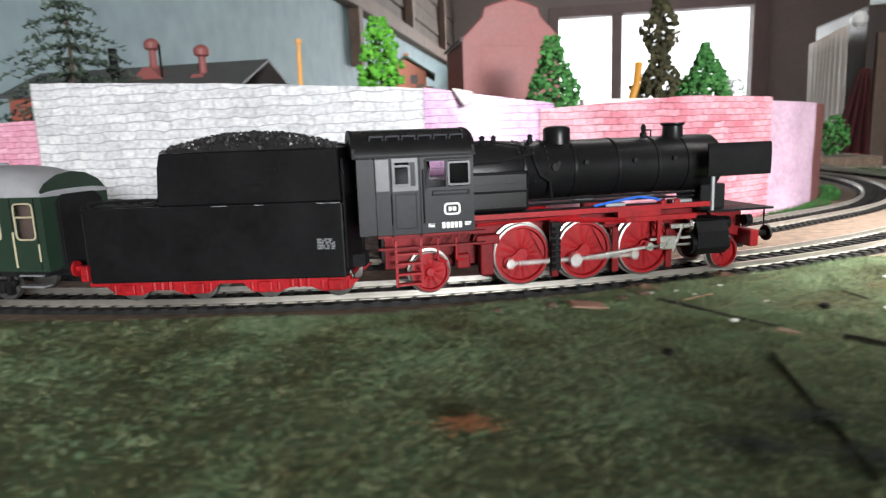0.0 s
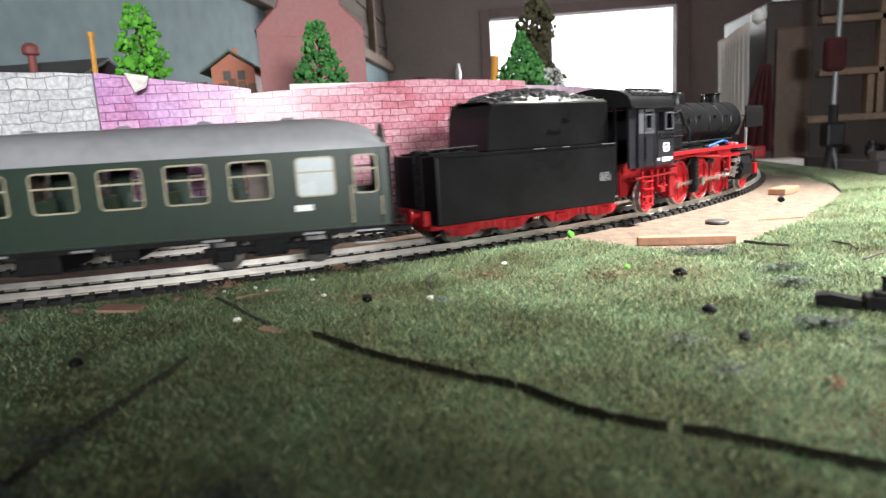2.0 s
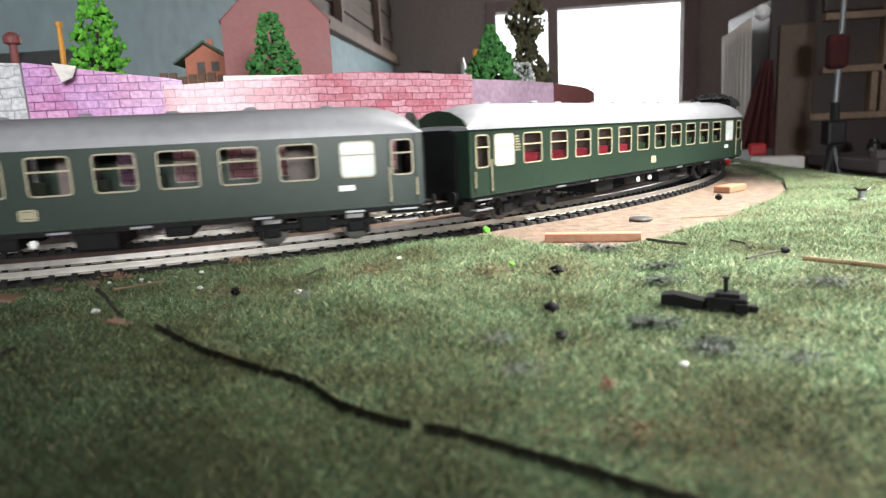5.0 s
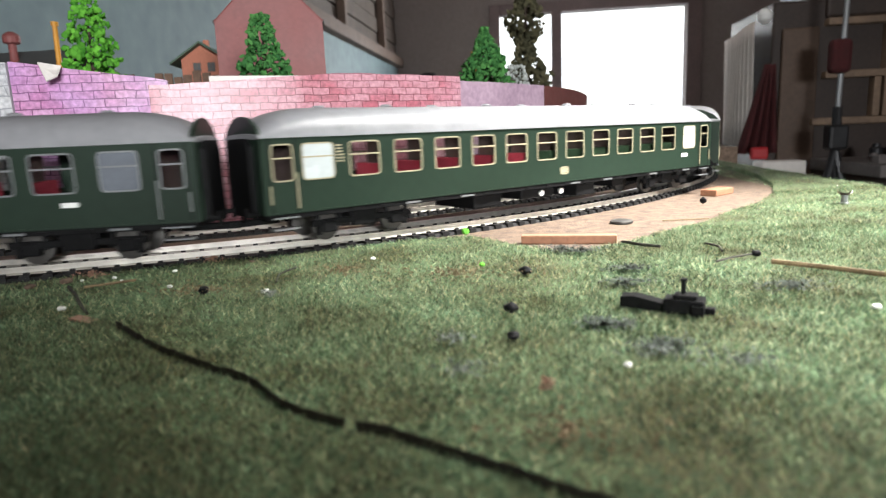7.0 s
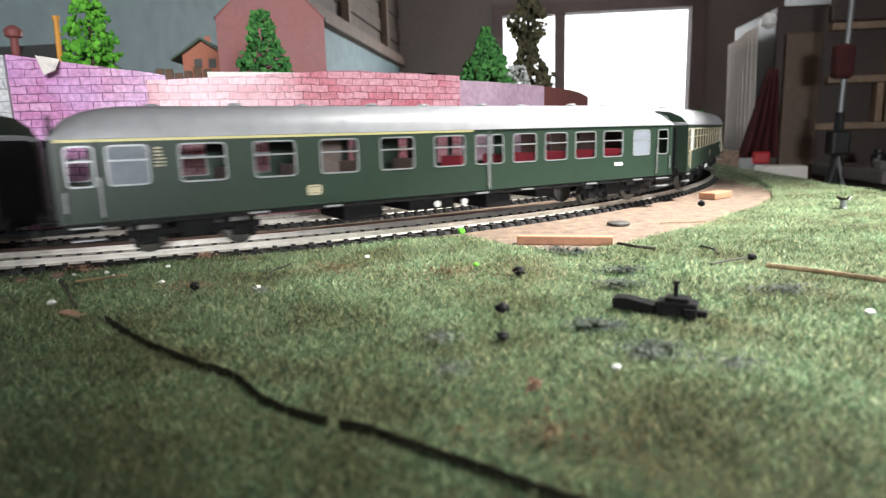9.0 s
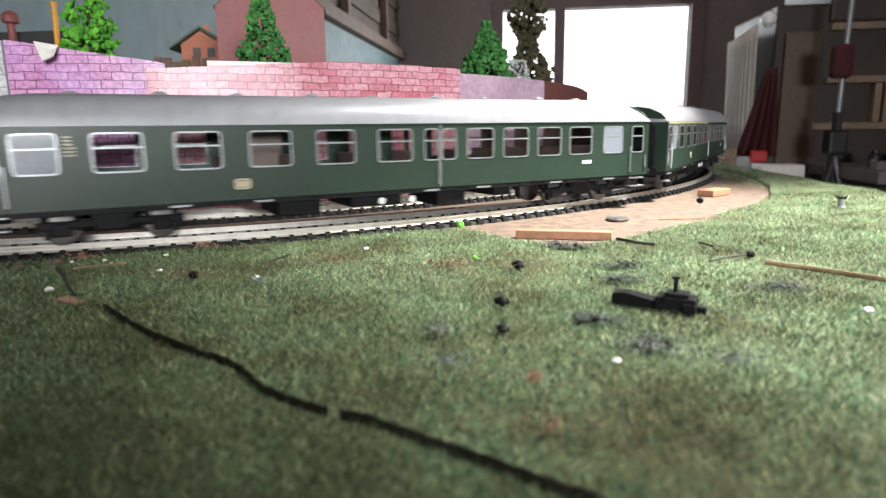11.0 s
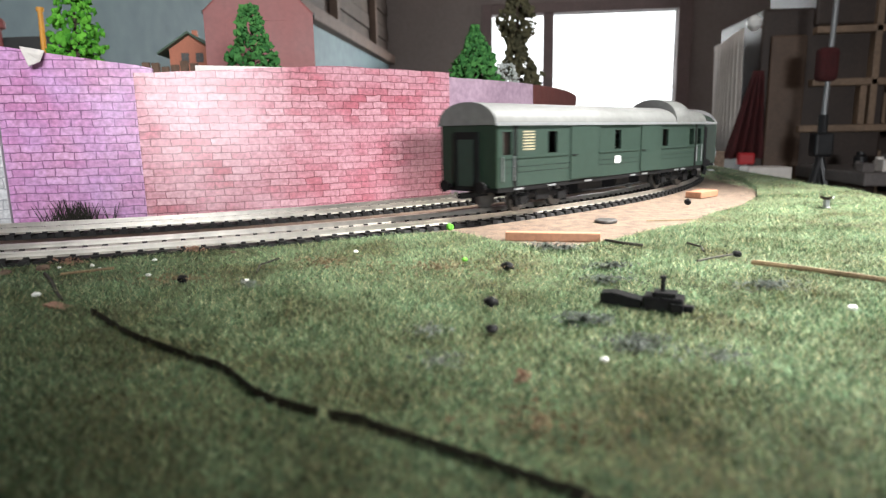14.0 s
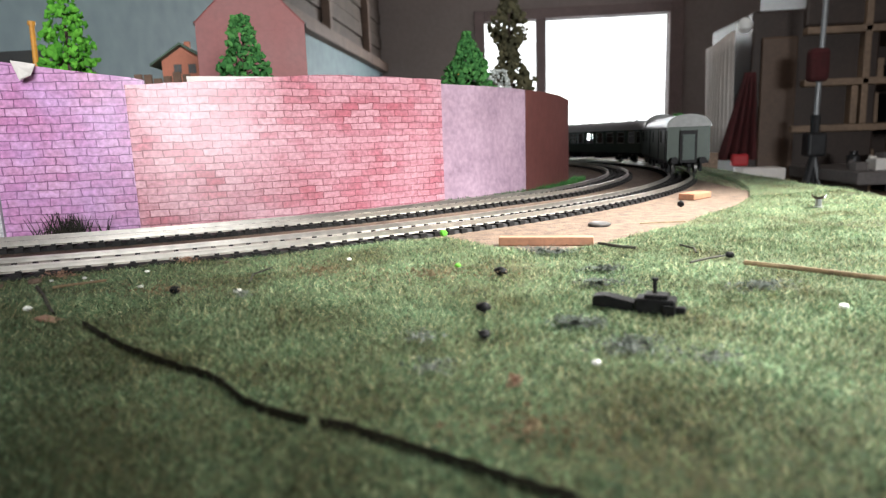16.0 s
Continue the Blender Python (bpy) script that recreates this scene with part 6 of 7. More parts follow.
gable_house("brown_house", "oxide red model warehouse with a shaped gable", (-16.0, 51.0, TOP), 19, 8.3, 9.0, 7.8, 10.6, "house_red", "slate", 0.15, False, True)
gable_house("small_house", "small orange brick station house with mossy green roof", (-28.0, 63.0, TOP), 12, 4.2, 5.0, 6.9, 8.3, "brick_orange", "moss", 0.9, True, False, [(-0.6, 6.1, 0.6, 0.75), (0.8, 6.1, 0.6, 0.75)])


def build_shed():
    shed = thing("engine_shed", "long brick engine shed with slate roof and red smoke vents", "model house", at=(-68, 70, TOP))
    bm = B()
    prism(bm, [(-16, 0), (14, 0), (14, 7.5), (-16, 7.5)], 0, 14, "Y")
    part("wall", bm, "shed_red", shed)
    bm = B()
    prism(bm, [(-0.8, 7.0), (7, 10.6), (14.8, 7.0), (14.8, 7.4), (7, 11.0), (-0.8, 7.4)], -17, 18)
    part("roof", bm, "slate", shed)
    for x, h in ((3.5, 0.3), (10.5, -0.9)):
        bm = B()
        prism(bm, [(-2.2, 8.4 + h), (2.2, 8.4 + h), (0.5, 9.9 + h), (-0.5, 9.9 + h)], 1.8, 6.0, "Y")
        for v in bm.verts:
            v.co.x += x
        v = part("smoke_vent", bm, "house_red", shed)
        bm = B()
        lathe(bm, (x, 3.5, 9.8 + h), [(0.75, 0), (0.5, 0.6), (0.45, 2.4), (0.95, 2.6), (1.0, 3.3), (0.8, 3.6), (0.35, 3.9)], "Z", 14)
        part("vent_cowl", bm, "house_red", v)
    for x, y, z0, z1, r in ((-0.3, 0.8, 7.2, 12.6, 0.55), (5.4, 2.2, 8.2, 13.0, 0.16)):
        bm = B()
        tube(bm, (x, y, z0), (x, y, z1), r, 12)
        part("stove_pipe", bm, "black_matt", shed)


build_shed()
fence = thing("board_fence", "low brown board fence beyond the wall", "fence")
for k in range(26):
    bm = B()
    box(bm, -46 + k * 0.9, -45.3 + k * 0.9, 55.5, 55.8, TOP, TOP + 4.7 + 0.25 * math.sin(k * 1.7), 0.05)
    part("fence_board", bm, "plateau", fence)
bm = B()
tube(bm, (-35.3, 51.8, TOP), (-35.1, 51.8, 14.2), 0.26, 8, 0.2)
tube(bm, (-35.1, 51.8, 14.15), (-35.08, 51.8, 14.5), 0.30, 8)
tagged(part("orange_pole", bm, "orange"), "orange wooden pole standing on the upper level", "pole")
bm = B()
pipe(bm, [(-3.9, 84, 0), (-3.6, 84, 6.0), (-3.0, 84, 9.0), (-2.3, 83.9, 11.5), (-2.1, 83.9, 14.0)], 0.5, 8)
tagged(part("crane_arm", bm, "orange"), "bent orange crane arm standing behind the leaf tree", "crane")

# ---------------------------------------------------------------- small things lying on the grass


def lie(x, y):
    return ground_z(x, y)


def scrap(name, label, cat, pts, r, mat, lift=0.05):
    bm = B()
    pipe(bm, [(x, y, lie(x, y) + lift) for x, y in pts], r, 6)
    return tagged(part(name, bm, mat), label, cat)


def ragged(name, label, cat, pts, w, mat):
    """A dark split in the mat: an uneven low ridge along a line."""
    rng = random.Random(len(pts))
    bm = B()
    rings = []
    for (x0, y0), (x1, y1) in zip(pts, pts[1:]):
        n = max(2, int(math.hypot(x1 - x0, y1 - y0) / 0.15))
        d = Vector((x1 - x0, y1 - y0)).normalized()
        for k in range(n):
            u = k / n
            x, y = x0 + (x1 - x0) * u + rng.uniform(-0.012, 0.012), y0 + (y1 - y0) * u + rng.uniform(-0.012, 0.012)
            ww = w * rng.uniform(0.25, 1.0)
            z = lie(x, y) - rng.choice((0, 0, 0, 0.03))
            rings.append([(x - d.y * ww, y + d.x * ww, z - 0.02), (x - d.y * ww * 0.5, y + d.x * ww * 0.5, z + 0.12), (x + d.y * ww * 0.4, y - d.x * ww * 0.4, z + 0.15), (x + d.y * ww, y - d.x * ww, z - 0.02)])
    loft(bm, rings)
    return tagged(part(name, bm, mat), label, cat)


ragged("mat_seam", "dark open seam in the grass mat", "seam", [(-5.0, 12.7), (-3.2, 11.3), (-1.8, 10.4), (-0.6, 9.7)], 0.026, "dark_thread")
ragged("mat_seam", "dark open seam in the grass mat near the front", "seam", [(1.46, 8.215), (1.9, 8.1), (2.9, 7.5), (3.6, 7.15), (4.4, 6.7), (6.0, 5.8), (9, 4.6)], 0.017, "dark_thread")
ragged("mat_seam", "faint closed seam in the grass mat", "seam", [(-0.7, 9.75), (0.3, 8.75), (0.9, 8.42), (1.45, 8.22)], 0.02, "dark_thread")
ragged("mat_seam", "short dark split in the grass mat", "seam", [(-7.1, 11.3), (-7.15, 9.5), (-7.2, 8.4), (-7.2, 6.9), (-7.3, 5.5)], 0.018, "dark_thread")
scrap("twig", "thin dark twig lying on the grass", "twig", [(-8.9, 16.3), (-7.9, 15.3), (-7.3, 14.6), (-6.3, 13.5)], 0.05, "dark_thread")
scrap("dry_stalk", "long dry straw stalk lying on the grass", "stalk", [(10.3, 18.2), (11.2, 17.5), (12.4, 16.2), (14.5, 14.5)], 0.07, "twig", 0.12)
scrap("twig", "curved dark twig on the grass", "twig", [(9.3, 20.9), (9.6, 20.4), (9.5, 19.8)], 0.03, "dark_thread", 0.12)
scrap("twig", "thin twig crossing the grass", "twig", [(8.9, 18.3), (9.6, 18.9), (10.3, 19.4)], 0.03, "dark_thread", 0.12)
scrap("twig", "thin bent twig on the grass", "twig", [(-3.0, 18.3), (-3.2, 17.4), (-2.9, 16.4)], 0.025, "dark_thread", 0.12)
scrap("twig", "small dark twig by the bare sand", "twig", [(6.9, 21.6), (7.4, 20.9), (7.9, 20.6)], 0.05, "dark_thread", 0.1)
scrap("straw", "yellow straw beside the track", "straw", [(-8.2, 16.0), (-7.2, 16.8)], 0.04, "twig", 0.12)
scrap("twig", "thin twig on the sand", "twig", [(9.3, 26.9), (11.2, 27.3)], 0.03, "twig", 0.0)


def lump(name, label, cat, x, y, r, mat, seed, flat=0.6, sub=2):
    rng = random.Random(seed)
    bm = B()
    bmesh.ops.create_icosphere(bm, subdivisions=sub, radius=r)
    for v in bm.verts:
        f = 1 + 0.35 * noise.noise(v.co * (1.5 / r) + Vector((seed, 0, 0)))
        v.co = Vector((v.co.x * f, v.co.y * f * rng.uniform(0.85, 1), v.co.z * f * flat))
    ob = part(name, bm, mat, smooth=True)
    ob.matrix_basis = pose(x * 0.01, y * 0.01, (lie(x, y) + r * flat * 0.75 + 0.06) * 0.01, 0, 0, seed * 37)
    return tagged(ob, label, cat)


for i, (x, y, r) in enumerate(((3.4, 13.55, 0.16), (3.48, 11.75, 0.13), (-4.45, 15.45, 0.15), (3.73, 17.2, 0.17), (10.3, 19.35, 0.14), (-9.4, 11.2, 0.14))):
    lump("black_crumb", "small black crumb lying on the grass", "crumb", x, y, r, "black_matt", i + 1, 0.7)
for i, (x, y, r) in enumerate(((-7.25, 13.92, 0.14), (-5.8, 16.15, 0.10), (-8.2, 17.3, 0.09), (-7.7, 16.9, 0.07), (-6.7, 18.0, 0.10), (-2.8, 15.45, 0.13), (10.6, 13.65, 0.13), (-1.0, 19.6, 0.11), (-9.0, 17.0, 0.08), (5.3, 10.4, 0.10))):
    lump("white_grit", "white grain of grit on the grass", "grit", x, y, r * 0.75, "grit", i + 20, 0.55)
for i, (x, y, r) in enumerate(((4.0, 9.8, 0.07), (-9.3, 16.75, 0.25), (-10.0, 16.2, 0.2), (-4.9, 19.4, 0.12), (-12.2, 15.1, 0.25), (-13.8, 14.5, 0.2))):
    lump("brown_crumb", "brown crumb of plaster beside the track", "crumb", x, y, r * 0.75, "sand", i + 40, 0.5)
lump("green_crumb", "bright green crumb of foam beside the sleepers", "crumb", 1.5, 24.35, 0.16, "leaf_bright", 60, 0.9)
lump("green_crumb", "small bright green crumb on the grass", "crumb", 2.5, 18.2, 0.10, "leaf_bright", 61, 0.6)
lump("dark_pebble", "dark square pebble on the bare sand", "pebble", 12.3, 32.2, 0.2, "black_matt", 62, 0.8, 1)
# The last four spots put shade into the near-left grass; the others are stains.
for i, (x, y, r) in enumerate(((-13.6, 6.9, 0.5), (4.9, 20.6, 0.55), (5.5, 20.2, 0.45), (6.5, 17.6, 0.5), (6.15, 16.1, 0.55), (9.7, 15.4, 0.55), (5.2, 12.6, 0.5), (6.0, 11.4, 0.45), (-7.4, 7.8, 0.7), (-7.0, 6.4, 0.9), (-8.8, 6.6, 0.7), (-5.6, 5.4, 0.8), (-4.2, 6.6, 0.6))):
    rng = random.Random(i)
    bm = B()
    n = 300
    for k in range(n):
        a, q = rng.uniform(0, 6.28), r * min(1.6, abs(rng.gauss(0, 0.6)))
        px, py = x + q * 1.3 * math.cos(a), y + q * 0.7 * math.sin(a)
        z = lie(px, py) + rng.uniform(0.08, 0.20)
        L = rng.uniform(0.025, 0.07)
        b2 = rng.uniform(0, 6.28)
        vs = [bm.verts.new((px + L * math.cos(b2 + o), py + L * math.sin(b2 + o), z + rng.uniform(-0.03, 0.03))) for o in (0, 2.0, 4.1)]
        bm.faces.new(vs)
    if i:
        tagged(part("stain_shade_patch", bm, "stain_shade"), "dark patch of stain and painted shade on the grass", "stain", kind="stuff")
    else:
        tagged(part("rust_patch", bm, "rust"), "patch of orange rust crumbs on the grass", "stain", kind="stuff")

PATCHES = (("mould_patch", "patch of pale grey mould on the grass", "mould", ((2.33, 11.6, 0.3), (2.76, 10.1, 0.3), (6.0, 11.0, 0.5), (7.13, 10.6, 0.4), (5.6, 12.6, 0.2), (-2.5, 15.0, 0.16))),
           ("straw_patch", "worn straw brown patch of the grass mat", "straw_tone", ((1.9, 17.2, 1.9), (-1.6, 18.0, 1.2), (-4.6, 15.6, 1.0), (4.2, 8.0, 0.8))),
           ("clay_crumbs", "scatter of pinkish clay crumbs on the grass", "card", ((4.0, 9.48, 0.06), (-9.2, 17.6, 0.4), (-6.2, 19.4, 0.3))))
for i, (name, label, tone, spots) in enumerate(PATCHES):
    for j, (x, y, r) in enumerate(spots):
        rng = random.Random(90 + 10 * i + j)
        bm = B()
        for k in range(int(40 + 330 * r)):
            a, q = rng.uniform(0, 6.28), r * min(1.7, abs(rng.gauss(0, 0.6)))
            px, py = x + q * 1.4 * math.cos(a), y + q * 0.8 * math.sin(a)
            z = lie(px, py) + rng.uniform(0.06, 0.22)
            L, b2 = rng.uniform(0.015, 0.06), rng.uniform(0, 6.28)
            bm.faces.new([bm.verts.new((px + L * math.cos(b2 + o), py + L * math.sin(b2 + o), z + rng.uniform(-0.04, 0.04))) for o in (0, 0.5, 3.3)])
        tagged(part(name, bm, tone), label, "stain", kind="stuff")

bm = B()
box(bm, -1.6, 1.6, -0.2, 0.2, 0, 0.30, 0.03)
pl = tagged(part("wood_strip", bm, "plank"), "small strip of orange wood lying on the sand", "wood strip")
pl.matrix_basis = pose(0.0522, 0.2235, 0.0001, 0, 0, -5)
bm = B()
box(bm, -1.4, 1.4, -0.12, 0.12, 0, 0.06)
ob = tagged(part("wood_splinter", bm, "twig"), "thin wood splinter beside the strip", "splinter")
ob.matrix_basis = pose(0.052, 0.2345, 0.0001, 0, 0, 4)
bm = B()
box(bm, -1.0, 1.0, -0.45, 0.45, 0, 0.35, 0.05)
ob = tagged(part("wood_block", bm, "plank"), "flat orange wood offcut under the far curve", "wood offcut")
ob.matrix_basis = pose(0.142, 0.366, 0.0001, 0, 0, 48)
bm = B()
lathe(bm, (0, 0, 0), [(0.42, 0), (0.46, 0.04), (0.46, 0.10), (0.38, 0.14), (0.2, 0.15)], "Z", 20)
ob = tagged(part("metal_disc", bm, "wheel_dark", smooth=True), "grey metal washer lying on the sand", "washer")
ob.matrix_basis = pose(0.0766, 0.268, 0.0001)
bm = B()
box(bm, -0.55, 0.5, -0.35, 0.35, 0, 0.06)
ob = tagged(part("card_scrap", bm, "card"), "scrap of pinkish card beside the track", "card scrap")
ob.matrix_basis = pose(-0.111, 0.154, 0.0012, 0, 6, 15)
bm = B()
box(bm, -0.3, 0.25, -0.14, 0.14, 0, 0.05)
ob = tagged(part("card_scrap", bm, "card"), "small brown card scrap on the grass", "card scrap")
ob.matrix_basis = pose(-0.061, 0.1315, 0.0009, 0, 8, -10)

# the lost coupling
cp = thing("loose_coupling", "black plastic close coupling lost on the grass", "coupling", at=(6.75, 13.75, 0.02), rz=-20)
cp.scale = (0.84, 0.84, 0.84)
bm = B()
prism(bm, [(-1.25, 0.14), (-0.2, 0.05), (-0.2, 0.28), (-0.95, 0.42), (-1.25, 0.38)], -0.22, 0.22, "Y")
part("coupling_shaft", bm, "black_matt", cp)
bm = B()
box(bm, -0.22, 0.72, -0.30, 0.30, 0.05, 0.42, 0.05)
box(bm, 0.0, 0.55, -0.24, 0.24, 0.40, 0.52, 0.03)
box(bm, 0.72, 0.95, -0.12, 0.12, 0.06, 0.22, 0.03)
box(bm, 0.45, 0.72, -0.36, -0.30, 0.0, 0.3)
part("coupling_head", bm, "black_matt", cp)
bm = B()
tube(bm, (0.22, 0, 0.5), (0.22, 0, 0.86), 0.055, 8)
tube(bm, (0.22, 0, 0.84), (0.22, 0, 0.90), 0.09, 8)
part("coupling_pin", bm, "black_matt", cp)

bulb = thing("clear_bulb", "small clear plastic lamp bulb standing on the grass", "bulb", at=(17.6, 30.0, 0.1))
bm = B()
lathe(bm, (0, 0, 0), [(0.2, 0), (0.2, 0.1), (0.13, 0.14), (0.13, 0.45)], "Z", 12)
part("bulb_base", bm, "silver", bulb)
bm = B()
bmesh.ops.create_icosphere(bm, subdivisions=2, radius=0.32, matrix=Matrix.Translation((0, 0, 0.72)))
part("bulb_glass", bm, "clear", bulb, smooth=True)

# dry weeds at the foot of the wall
rng = random.Random(77)
bm = B()
x, y, nx, ny = wall_path(arc_of(-73.0))
for k in range(150):
    px, py = x + nx * 0.5 + rng.gauss(0, 0.75), y + ny * 0.5 + rng.gauss(0, 0.18)
    a, L = rng.uniform(0, 6.28), rng.uniform(0.3, 1.1)
    tip = (px + 0.5 * L * math.cos(a), py + 0.3 * L * math.sin(a), L)
    tube(bm, (px, py, 0.0), tip, 0.03, 3, 0.01)
tagged(part("dry_weeds", bm, "dark_thread"), "tuft of dark dry weeds at the foot of the wall", "weeds", kind="stuff")
for d0, d1, seedk in ((arc_of(-44), arc_of(-30), 3), (arc_of(-28), arc_of(-10), 4)):
    rng = random.Random(seedk)
    bm = B()
    for k in range(420):
        x, y, nx, ny = wall_path(rng.uniform(d0, d1))
        o = rng.uniform(0.25, 1.5)
        L = rng.uniform(0.1, 0.35)
        px, py = x + nx * o, y + ny * o
        tube(bm, (px, py, 0.0), (px + rng.uniform(-0.15, 0.15), py + rng.uniform(-0.15, 0.15), L), 0.03, 3, 0.01)
    tagged(part("grass_verge", bm, "leaf_mid"), "narrow green grass verge at the foot of the wall", "grass", kind="stuff")

# ---------------------------------------------------------------- the far side of the room


def build_far_room():
    cb = thing("tall_cupboard", "tall dark brown wooden cupboard", "cupboard", at=(104, 262, -84.6))
    bm = B()
    box(bm, -6, 40, 0, 50, 0, 132, 1)
    part("carcass", bm, "cupboard", cb)
    bm = B()
    box(bm, -3, 10, -2, -0.02, 55, 122, 0.8)
    part("door", bm, "cupboard_door", cb)
    bm = B()
    box(bm, -3, 10, -2, -0.02, 4, 52, 0.8)
    part("door", bm, "cupboard_door", cb)
    # curtain
    bm = B()
    n = 60
    top = [(90 + 6.0 * k / n + 0.5 * math.sin(k * 0.9), 257 + 0.9 * k, 0) for k in range(n + 1)]
    rows = [[bm.verts.new((x + (0.5 * math.sin(z * 0.05 + x)), y, z)) for x, y, _ in top] for z in (-6, 5, 15, 25, 34, 40)]
    for a, b in zip(rows, rows[1:]):
        for k in range(n):
            bm.faces.new((a[k], a[k + 1], b[k + 1], b[k]))
    c = part("curtain", bm, "cloth", None, smooth=True)
    sol = c.modifiers.new("thickness", "SOLIDIFY")
    sol.thickness = 0.003
    tagged(c, "pale hanging cloth folded beside the cupboard", "curtain")
    bm = B()
    lathe(bm, (93.5, 258, 42), [(1.0, -3), (2.6, -1.5), (2.8, 0.5), (1.2, 2.4)], "Z", 12)
    tagged(part("spotlight", bm, "white", smooth=True), "small white spotlight clipped over the cloth", "lamp")
    # dark red cloth hanging down to a bright corner
    bm = B()
    n = 24
    rows = []
    for j in range(9):
        v = j / 8
        w = 3 + 9 * v
        rows.append([bm.verts.new((94.0 - 3 * v + w * (k / n - 0.5) * 1.25, 252 + 1.4 * math.sin(k * 1.1 + v) * (0.4 + v), 24 - 32 * v)) for k in range(n + 1)])
    for a, b in zip(rows, rows[1:]):
        for k in range(n):
            bm.faces.new((a[k], a[k + 1], b[k + 1], b[k]))
    c = part("hanging_cloth", bm, "red_cloth", None, smooth=True)
    sol = c.modifiers.new("thickness", "SOLIDIFY")
    sol.thickness = 0.004
    tagged(c, "dark red cloth hanging in folds", "cloth")
    bm = B()
    box(bm, 87, 93, 246, 249, -10, -5.6, 0.8)
    tagged(part("red_box", bm, "red_glow"), "bright red box under the hanging cloth", "box")
    bm = B()
    box(bm, 88, 103, 238, 248, -19, -10.5, 0.6)
    tagged(part("white_box", bm, "paper"), "white box standing beyond the table", "box")
    st = thing("side_stool", "low stool carrying boxes beyond the table", "stool")
    bm = B()
    box(bm, 82, 106, 234, 252, -21, -19.02, 0.4)
    part("seat", bm, "shelf", st)
    for x in (84, 103):
        for y in (236, 249):
            bm = B()
            box(bm, x, x + 2.5, y, y + 2.5, -84.6, -21)
            part("leg", bm, "shelf", st)
    # tripod
    tr = thing("tripod", "black camera tripod standing beyond the table", "tripod", at=(109, 232, -84.6))
    for a in (200, 320, 80):
        bm = B()
        tube(bm, (0, 0, 78), (20 * math.cos(radians(a)), 20 * math.sin(radians(a)), 0), 1.4, 8, 1.0)
        part("leg", bm, "tripod", tr)
    bm = B()
    tube(bm, (0, 0, 66), (0, 0, 92), 1.5, 10)
    box(bm, -3, 3, -3, 3, 78, 86, 0.8)
    part("head", bm, "tripod", tr)
    bm = B()
    tube(bm, (1, 2, 92), (2, 2, 142), 0.9, 8)
    part("centre_column", bm, "silver", tr)
    bm = B()
    box(bm, -3.5, 3.0, -2, 3, 103, 114, 1.5)
    part("red_grip", bm, "red_cloth", tr)
    # wall unit of shelves
    un = thing("shelf_unit", "open wooden shelf unit full of dark clutter", "shelf", at=(112, 262, -84.6))
    bm = B()
    box(bm, 30, 130, 46, 50, 0, 240, 0.5)
    part("back_panel", bm, "cupboard", un)
    for z in (59, 86.0, 103, 122):
        bm = B()
        box(bm, 0 if z < 90 else 4, 128, -4, 46, z, z + 2.6, 0.4)
        part("shelf_board", bm, "shelf", un)
    for x in (21, 24.5, 62, 98):
        bm = B()
        box(bm, x, x + 2.4, -4, 46, 88.7 if x < 30 else 0, 102.9 if x == 21 else 135, 0.3)
        part("upright", bm, "shelf", un)
    bm = B()
    box(bm, 4, 128, -2, 44, 125, 249, 1)
    part("upper_cabinet", bm, "cupboard", un)
    # workbench with clutter
    wb = thing("workbench", "grey workbench littered with tools and scraps", "workbench", at=(112, 205, -84.6))
    bm = B()
    box(bm, -2, 130, 0, 48, 70, 74, 0.5)
    part("bench_top", bm, "bench_grey", wb)
    for x in (12, 70, 120):
        bm = B()
        box(bm, x, x + 5, 2, 7, 0, 69.98)
        part("leg", bm, "shelf", wb)
    rng = random.Random(31)
    for k in range(26):
        x, y, r = rng.uniform(113, 175), rng.uniform(208, 245), rng.uniform(1.2, 3.4)
        bm = B()
        if k % 3 == 0:
            box(bm, -r, r, -r * 0.7, r * 0.7, 0, r * rng.uniform(0.6, 1.6), 0.2)
        elif k % 3 == 1:
            lathe(bm, (0, 0, 0), [(r * 0.6, 0), (r * 0.62, r), (r * 0.4, r * 1.2), (r * 0.4, r * 1.5)], "Z", 12)
        else:
            bmesh.ops.create_icosphere(bm, subdivisions=2, radius=r)
            for v in bm.verts:
                v.co = v.co * (1 + 0.3 * noise.noise(v.co * 0.5)) * 1.0
                v.co.z = v.co.z * 0.5 + r * 0.42
        kind = ("cardboard box", "jar", "rag")[k % 3]
        ob = part(("tool_box", "jar", "rag")[k % 3], bm, ("bench_grey", "paper", "tripod", "shelf", "steel")[k % 5], smooth=k % 3 > 0)
        ob.matrix_basis = pose(x * 0.01, y * 0.01, -0.1058, 0, 0, rng.uniform(0, 90))
        tagged(ob, ("small box", "small jar", "crumpled rag")[k % 3] + " lying on the cluttered workbench", kind, "bench clutter")
    rng = random.Random(5)
    for z in (61.8, 88.8, 105.8):
        for k in range(9):
            w, h = rng.uniform(3, 7), rng.uniform(5, 12 if z > 70 else 18)
            x = 118 + k * 9.5 + rng.uniform(-1, 1)
            bm = B()
            box(bm, -w / 2, w / 2, -6, 6, 0, h, 0.3)
            ob = part("storage_box", bm, ("cupboard", "slate", "cupboard_door", "shelf", "tripod")[k % 5])
            ob.matrix_basis = pose(x * 0.01, 2.75, (z - 84.6) * 0.01)
            tagged(ob, "dark storage box standing on the shelf", "box", "shelf boxes")
    # clutter on a low cabinet by the far wall
    cab = thing("low_cabinet", "low brown cabinet by the far wall", "cabinet", at=(-60, 540, -84.6))
    bm = B()
    box(bm, -48, 30, 0, 45, 0, 106, 1)
    part("body", bm, "beam", cab)
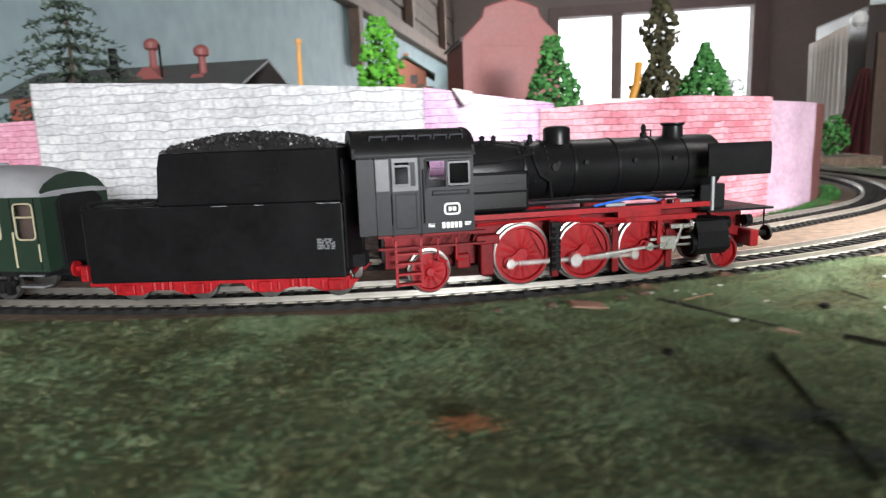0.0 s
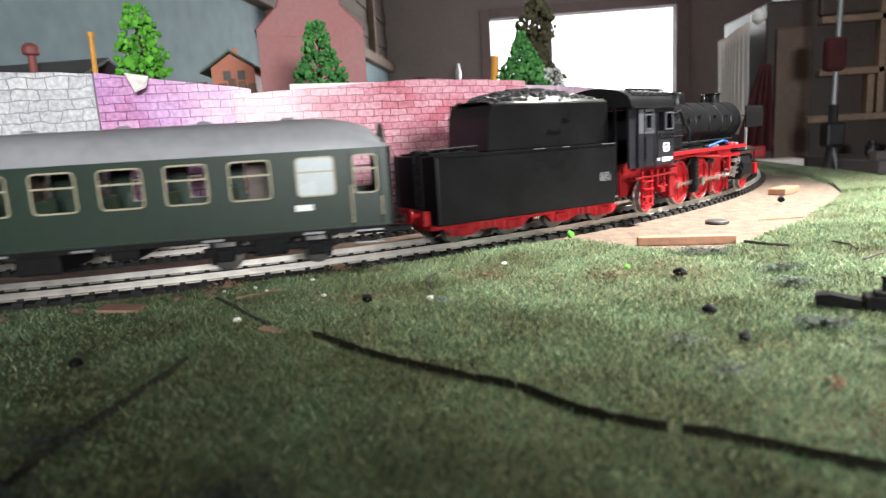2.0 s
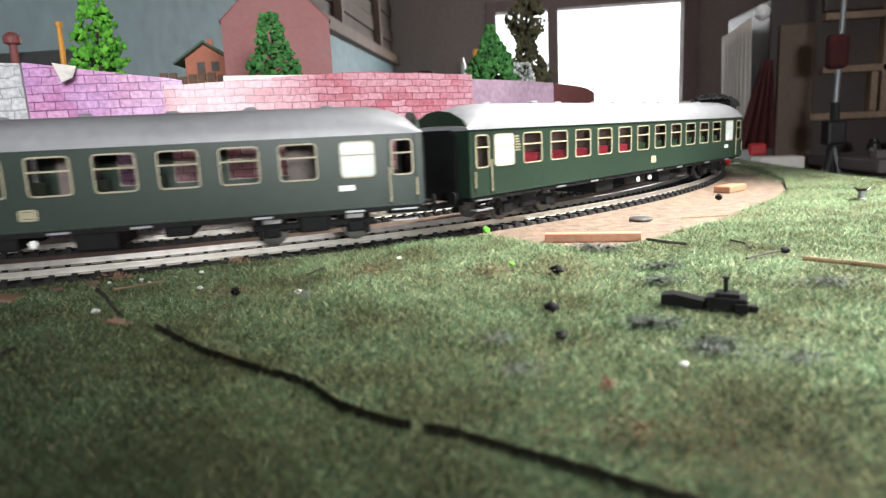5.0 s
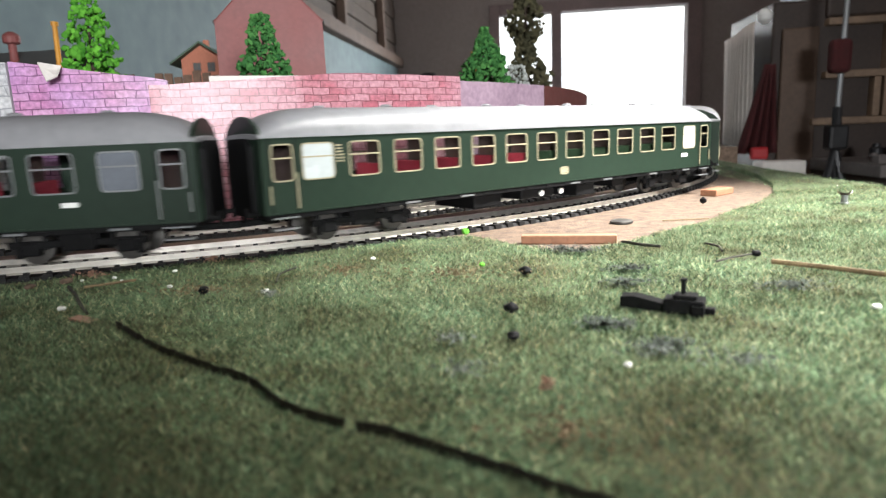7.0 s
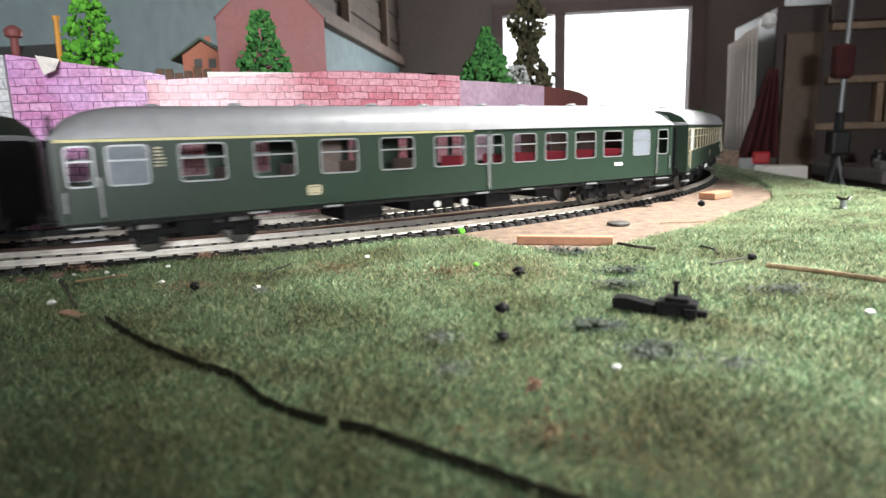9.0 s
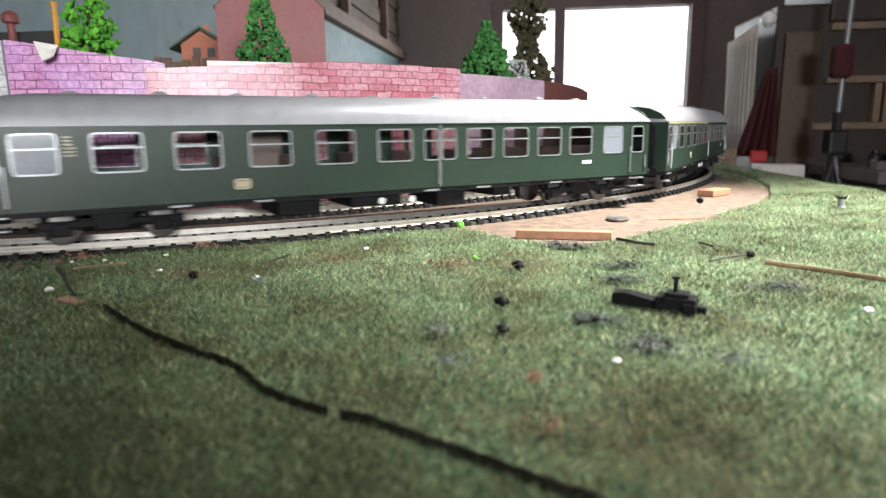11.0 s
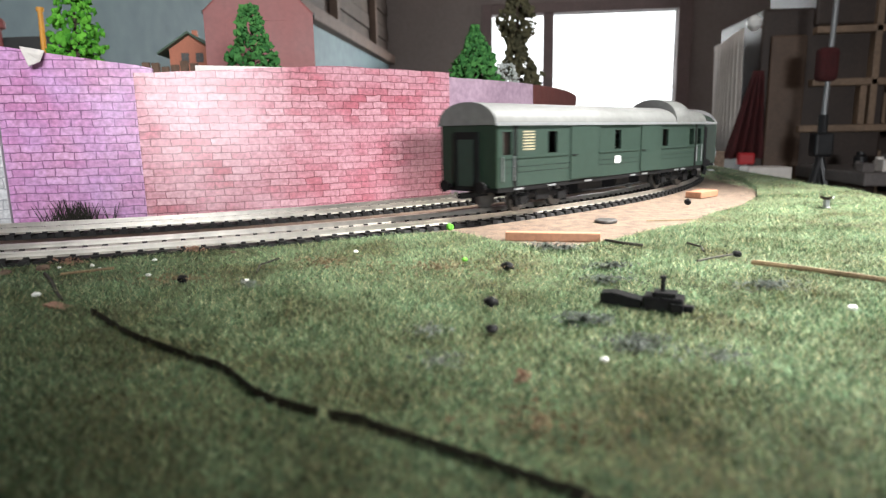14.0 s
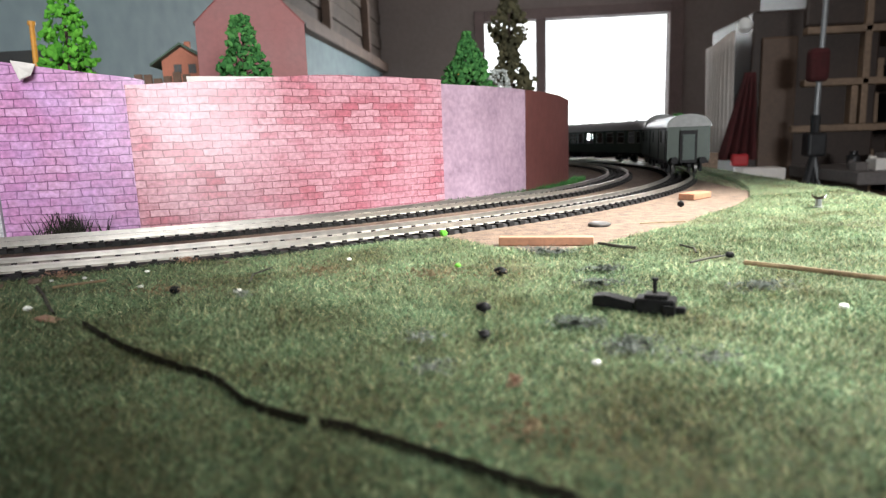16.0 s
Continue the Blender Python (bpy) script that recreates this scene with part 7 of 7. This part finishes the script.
    bm = B()
    box(bm, -40, 24, 8, 36, 106.02, 130, 2)
    tagged(part("cardboard_box", bm, "cupboard_door"), "brown cardboard box on the cabinet", "box").matrix_basis = pose(-0.6, 5.4, -0.846)
    bm = B()
    bmesh.ops.create_icosphere(bm, subdivisions=2, radius=9)
    for v in bm.verts:
        v.co = v.co * (1 + 0.4 * noise.noise(v.co * 0.15))
        v.co.z = v.co.z * 0.7 + 5.2
    tagged(part("dark_bundle", bm, "tripod", smooth=True), "dark bundle lying on the cardboard box", "bundle").matrix_basis = pose(-0.75, 5.62, 0.455)
    bm = B()
    lathe(bm, (0, 0, 0), [(2.2, 0), (2.2, 14), (1.2, 17), (1.2, 20)], "Z", 12)
    tagged(part("bottle", bm, "white", smooth=True), "pale bottle standing on the cardboard box", "bottle").matrix_basis = pose(-0.42, 5.55, 0.4542)


build_far_room()

# ---------------------------------------------------------------- track pieces
build_track(False, "outer model railway track with black sleepers and bright rails")
build_track(True, "inner model railway track with black sleepers and dull rails")

# ---------------------------------------------------------------- motion of the train


def motions():
    times = [k * 0.25 for k in range(65)]
    walk(LOCO, [(t, on_track(run_at(t) + 16.75, 2.2)) for t in times])
    walk(TENDER, [(t, on_track(run_at(t) + 4.66, 2.2)) for t in times])
    for k, coach in enumerate(COACHES):
        walk(coach, [(t, on_track(run_at(t) - 13.42 - 27.1 * k, 9.33)) for t in times])
    walk(BAGGAGE, [(t, on_track(run_at(t) - 4 * 27.1 - 10.7, 6.4)) for t in times])
    steps = [k * 0.1 for k in range(161)]
    for w, x, y, z, r in TURNING:
        lead = 90 if y > 0 else 0
        walk(w, [(t, pose(x * 0.01, y * 0.01, z * 0.01, 0, lead + math.degrees(run_at(t) / (0.945 * r)), 0)) for t in steps])
    for rod, y in RODS:
        lead = 90 if y > 0 else 0
        rows = []
        for t in steps:
            a = radians(lead) + run_at(t) / 0.945
            rows.append((t, pose(CRANK * math.cos(a) * 0.01, y * 0.01, (1.0 - CRANK * math.sin(a)) * 0.01)))
        walk(rod, rows)
    for rod, y in MAINS:
        lead = 90 if y > 0 else 0
        rows = []
        for t in steps:
            a = radians(lead) + run_at(t) / 0.945
            z = 1.0 - CRANK * math.sin(a)
            rows.append((t, pose(CRANK * math.cos(a) * 0.01, y * 0.01, z * 0.01, 0, -math.degrees(math.asin((1.0 - z) / 2.75)), 0)))
        walk(rod, rows)


motions()
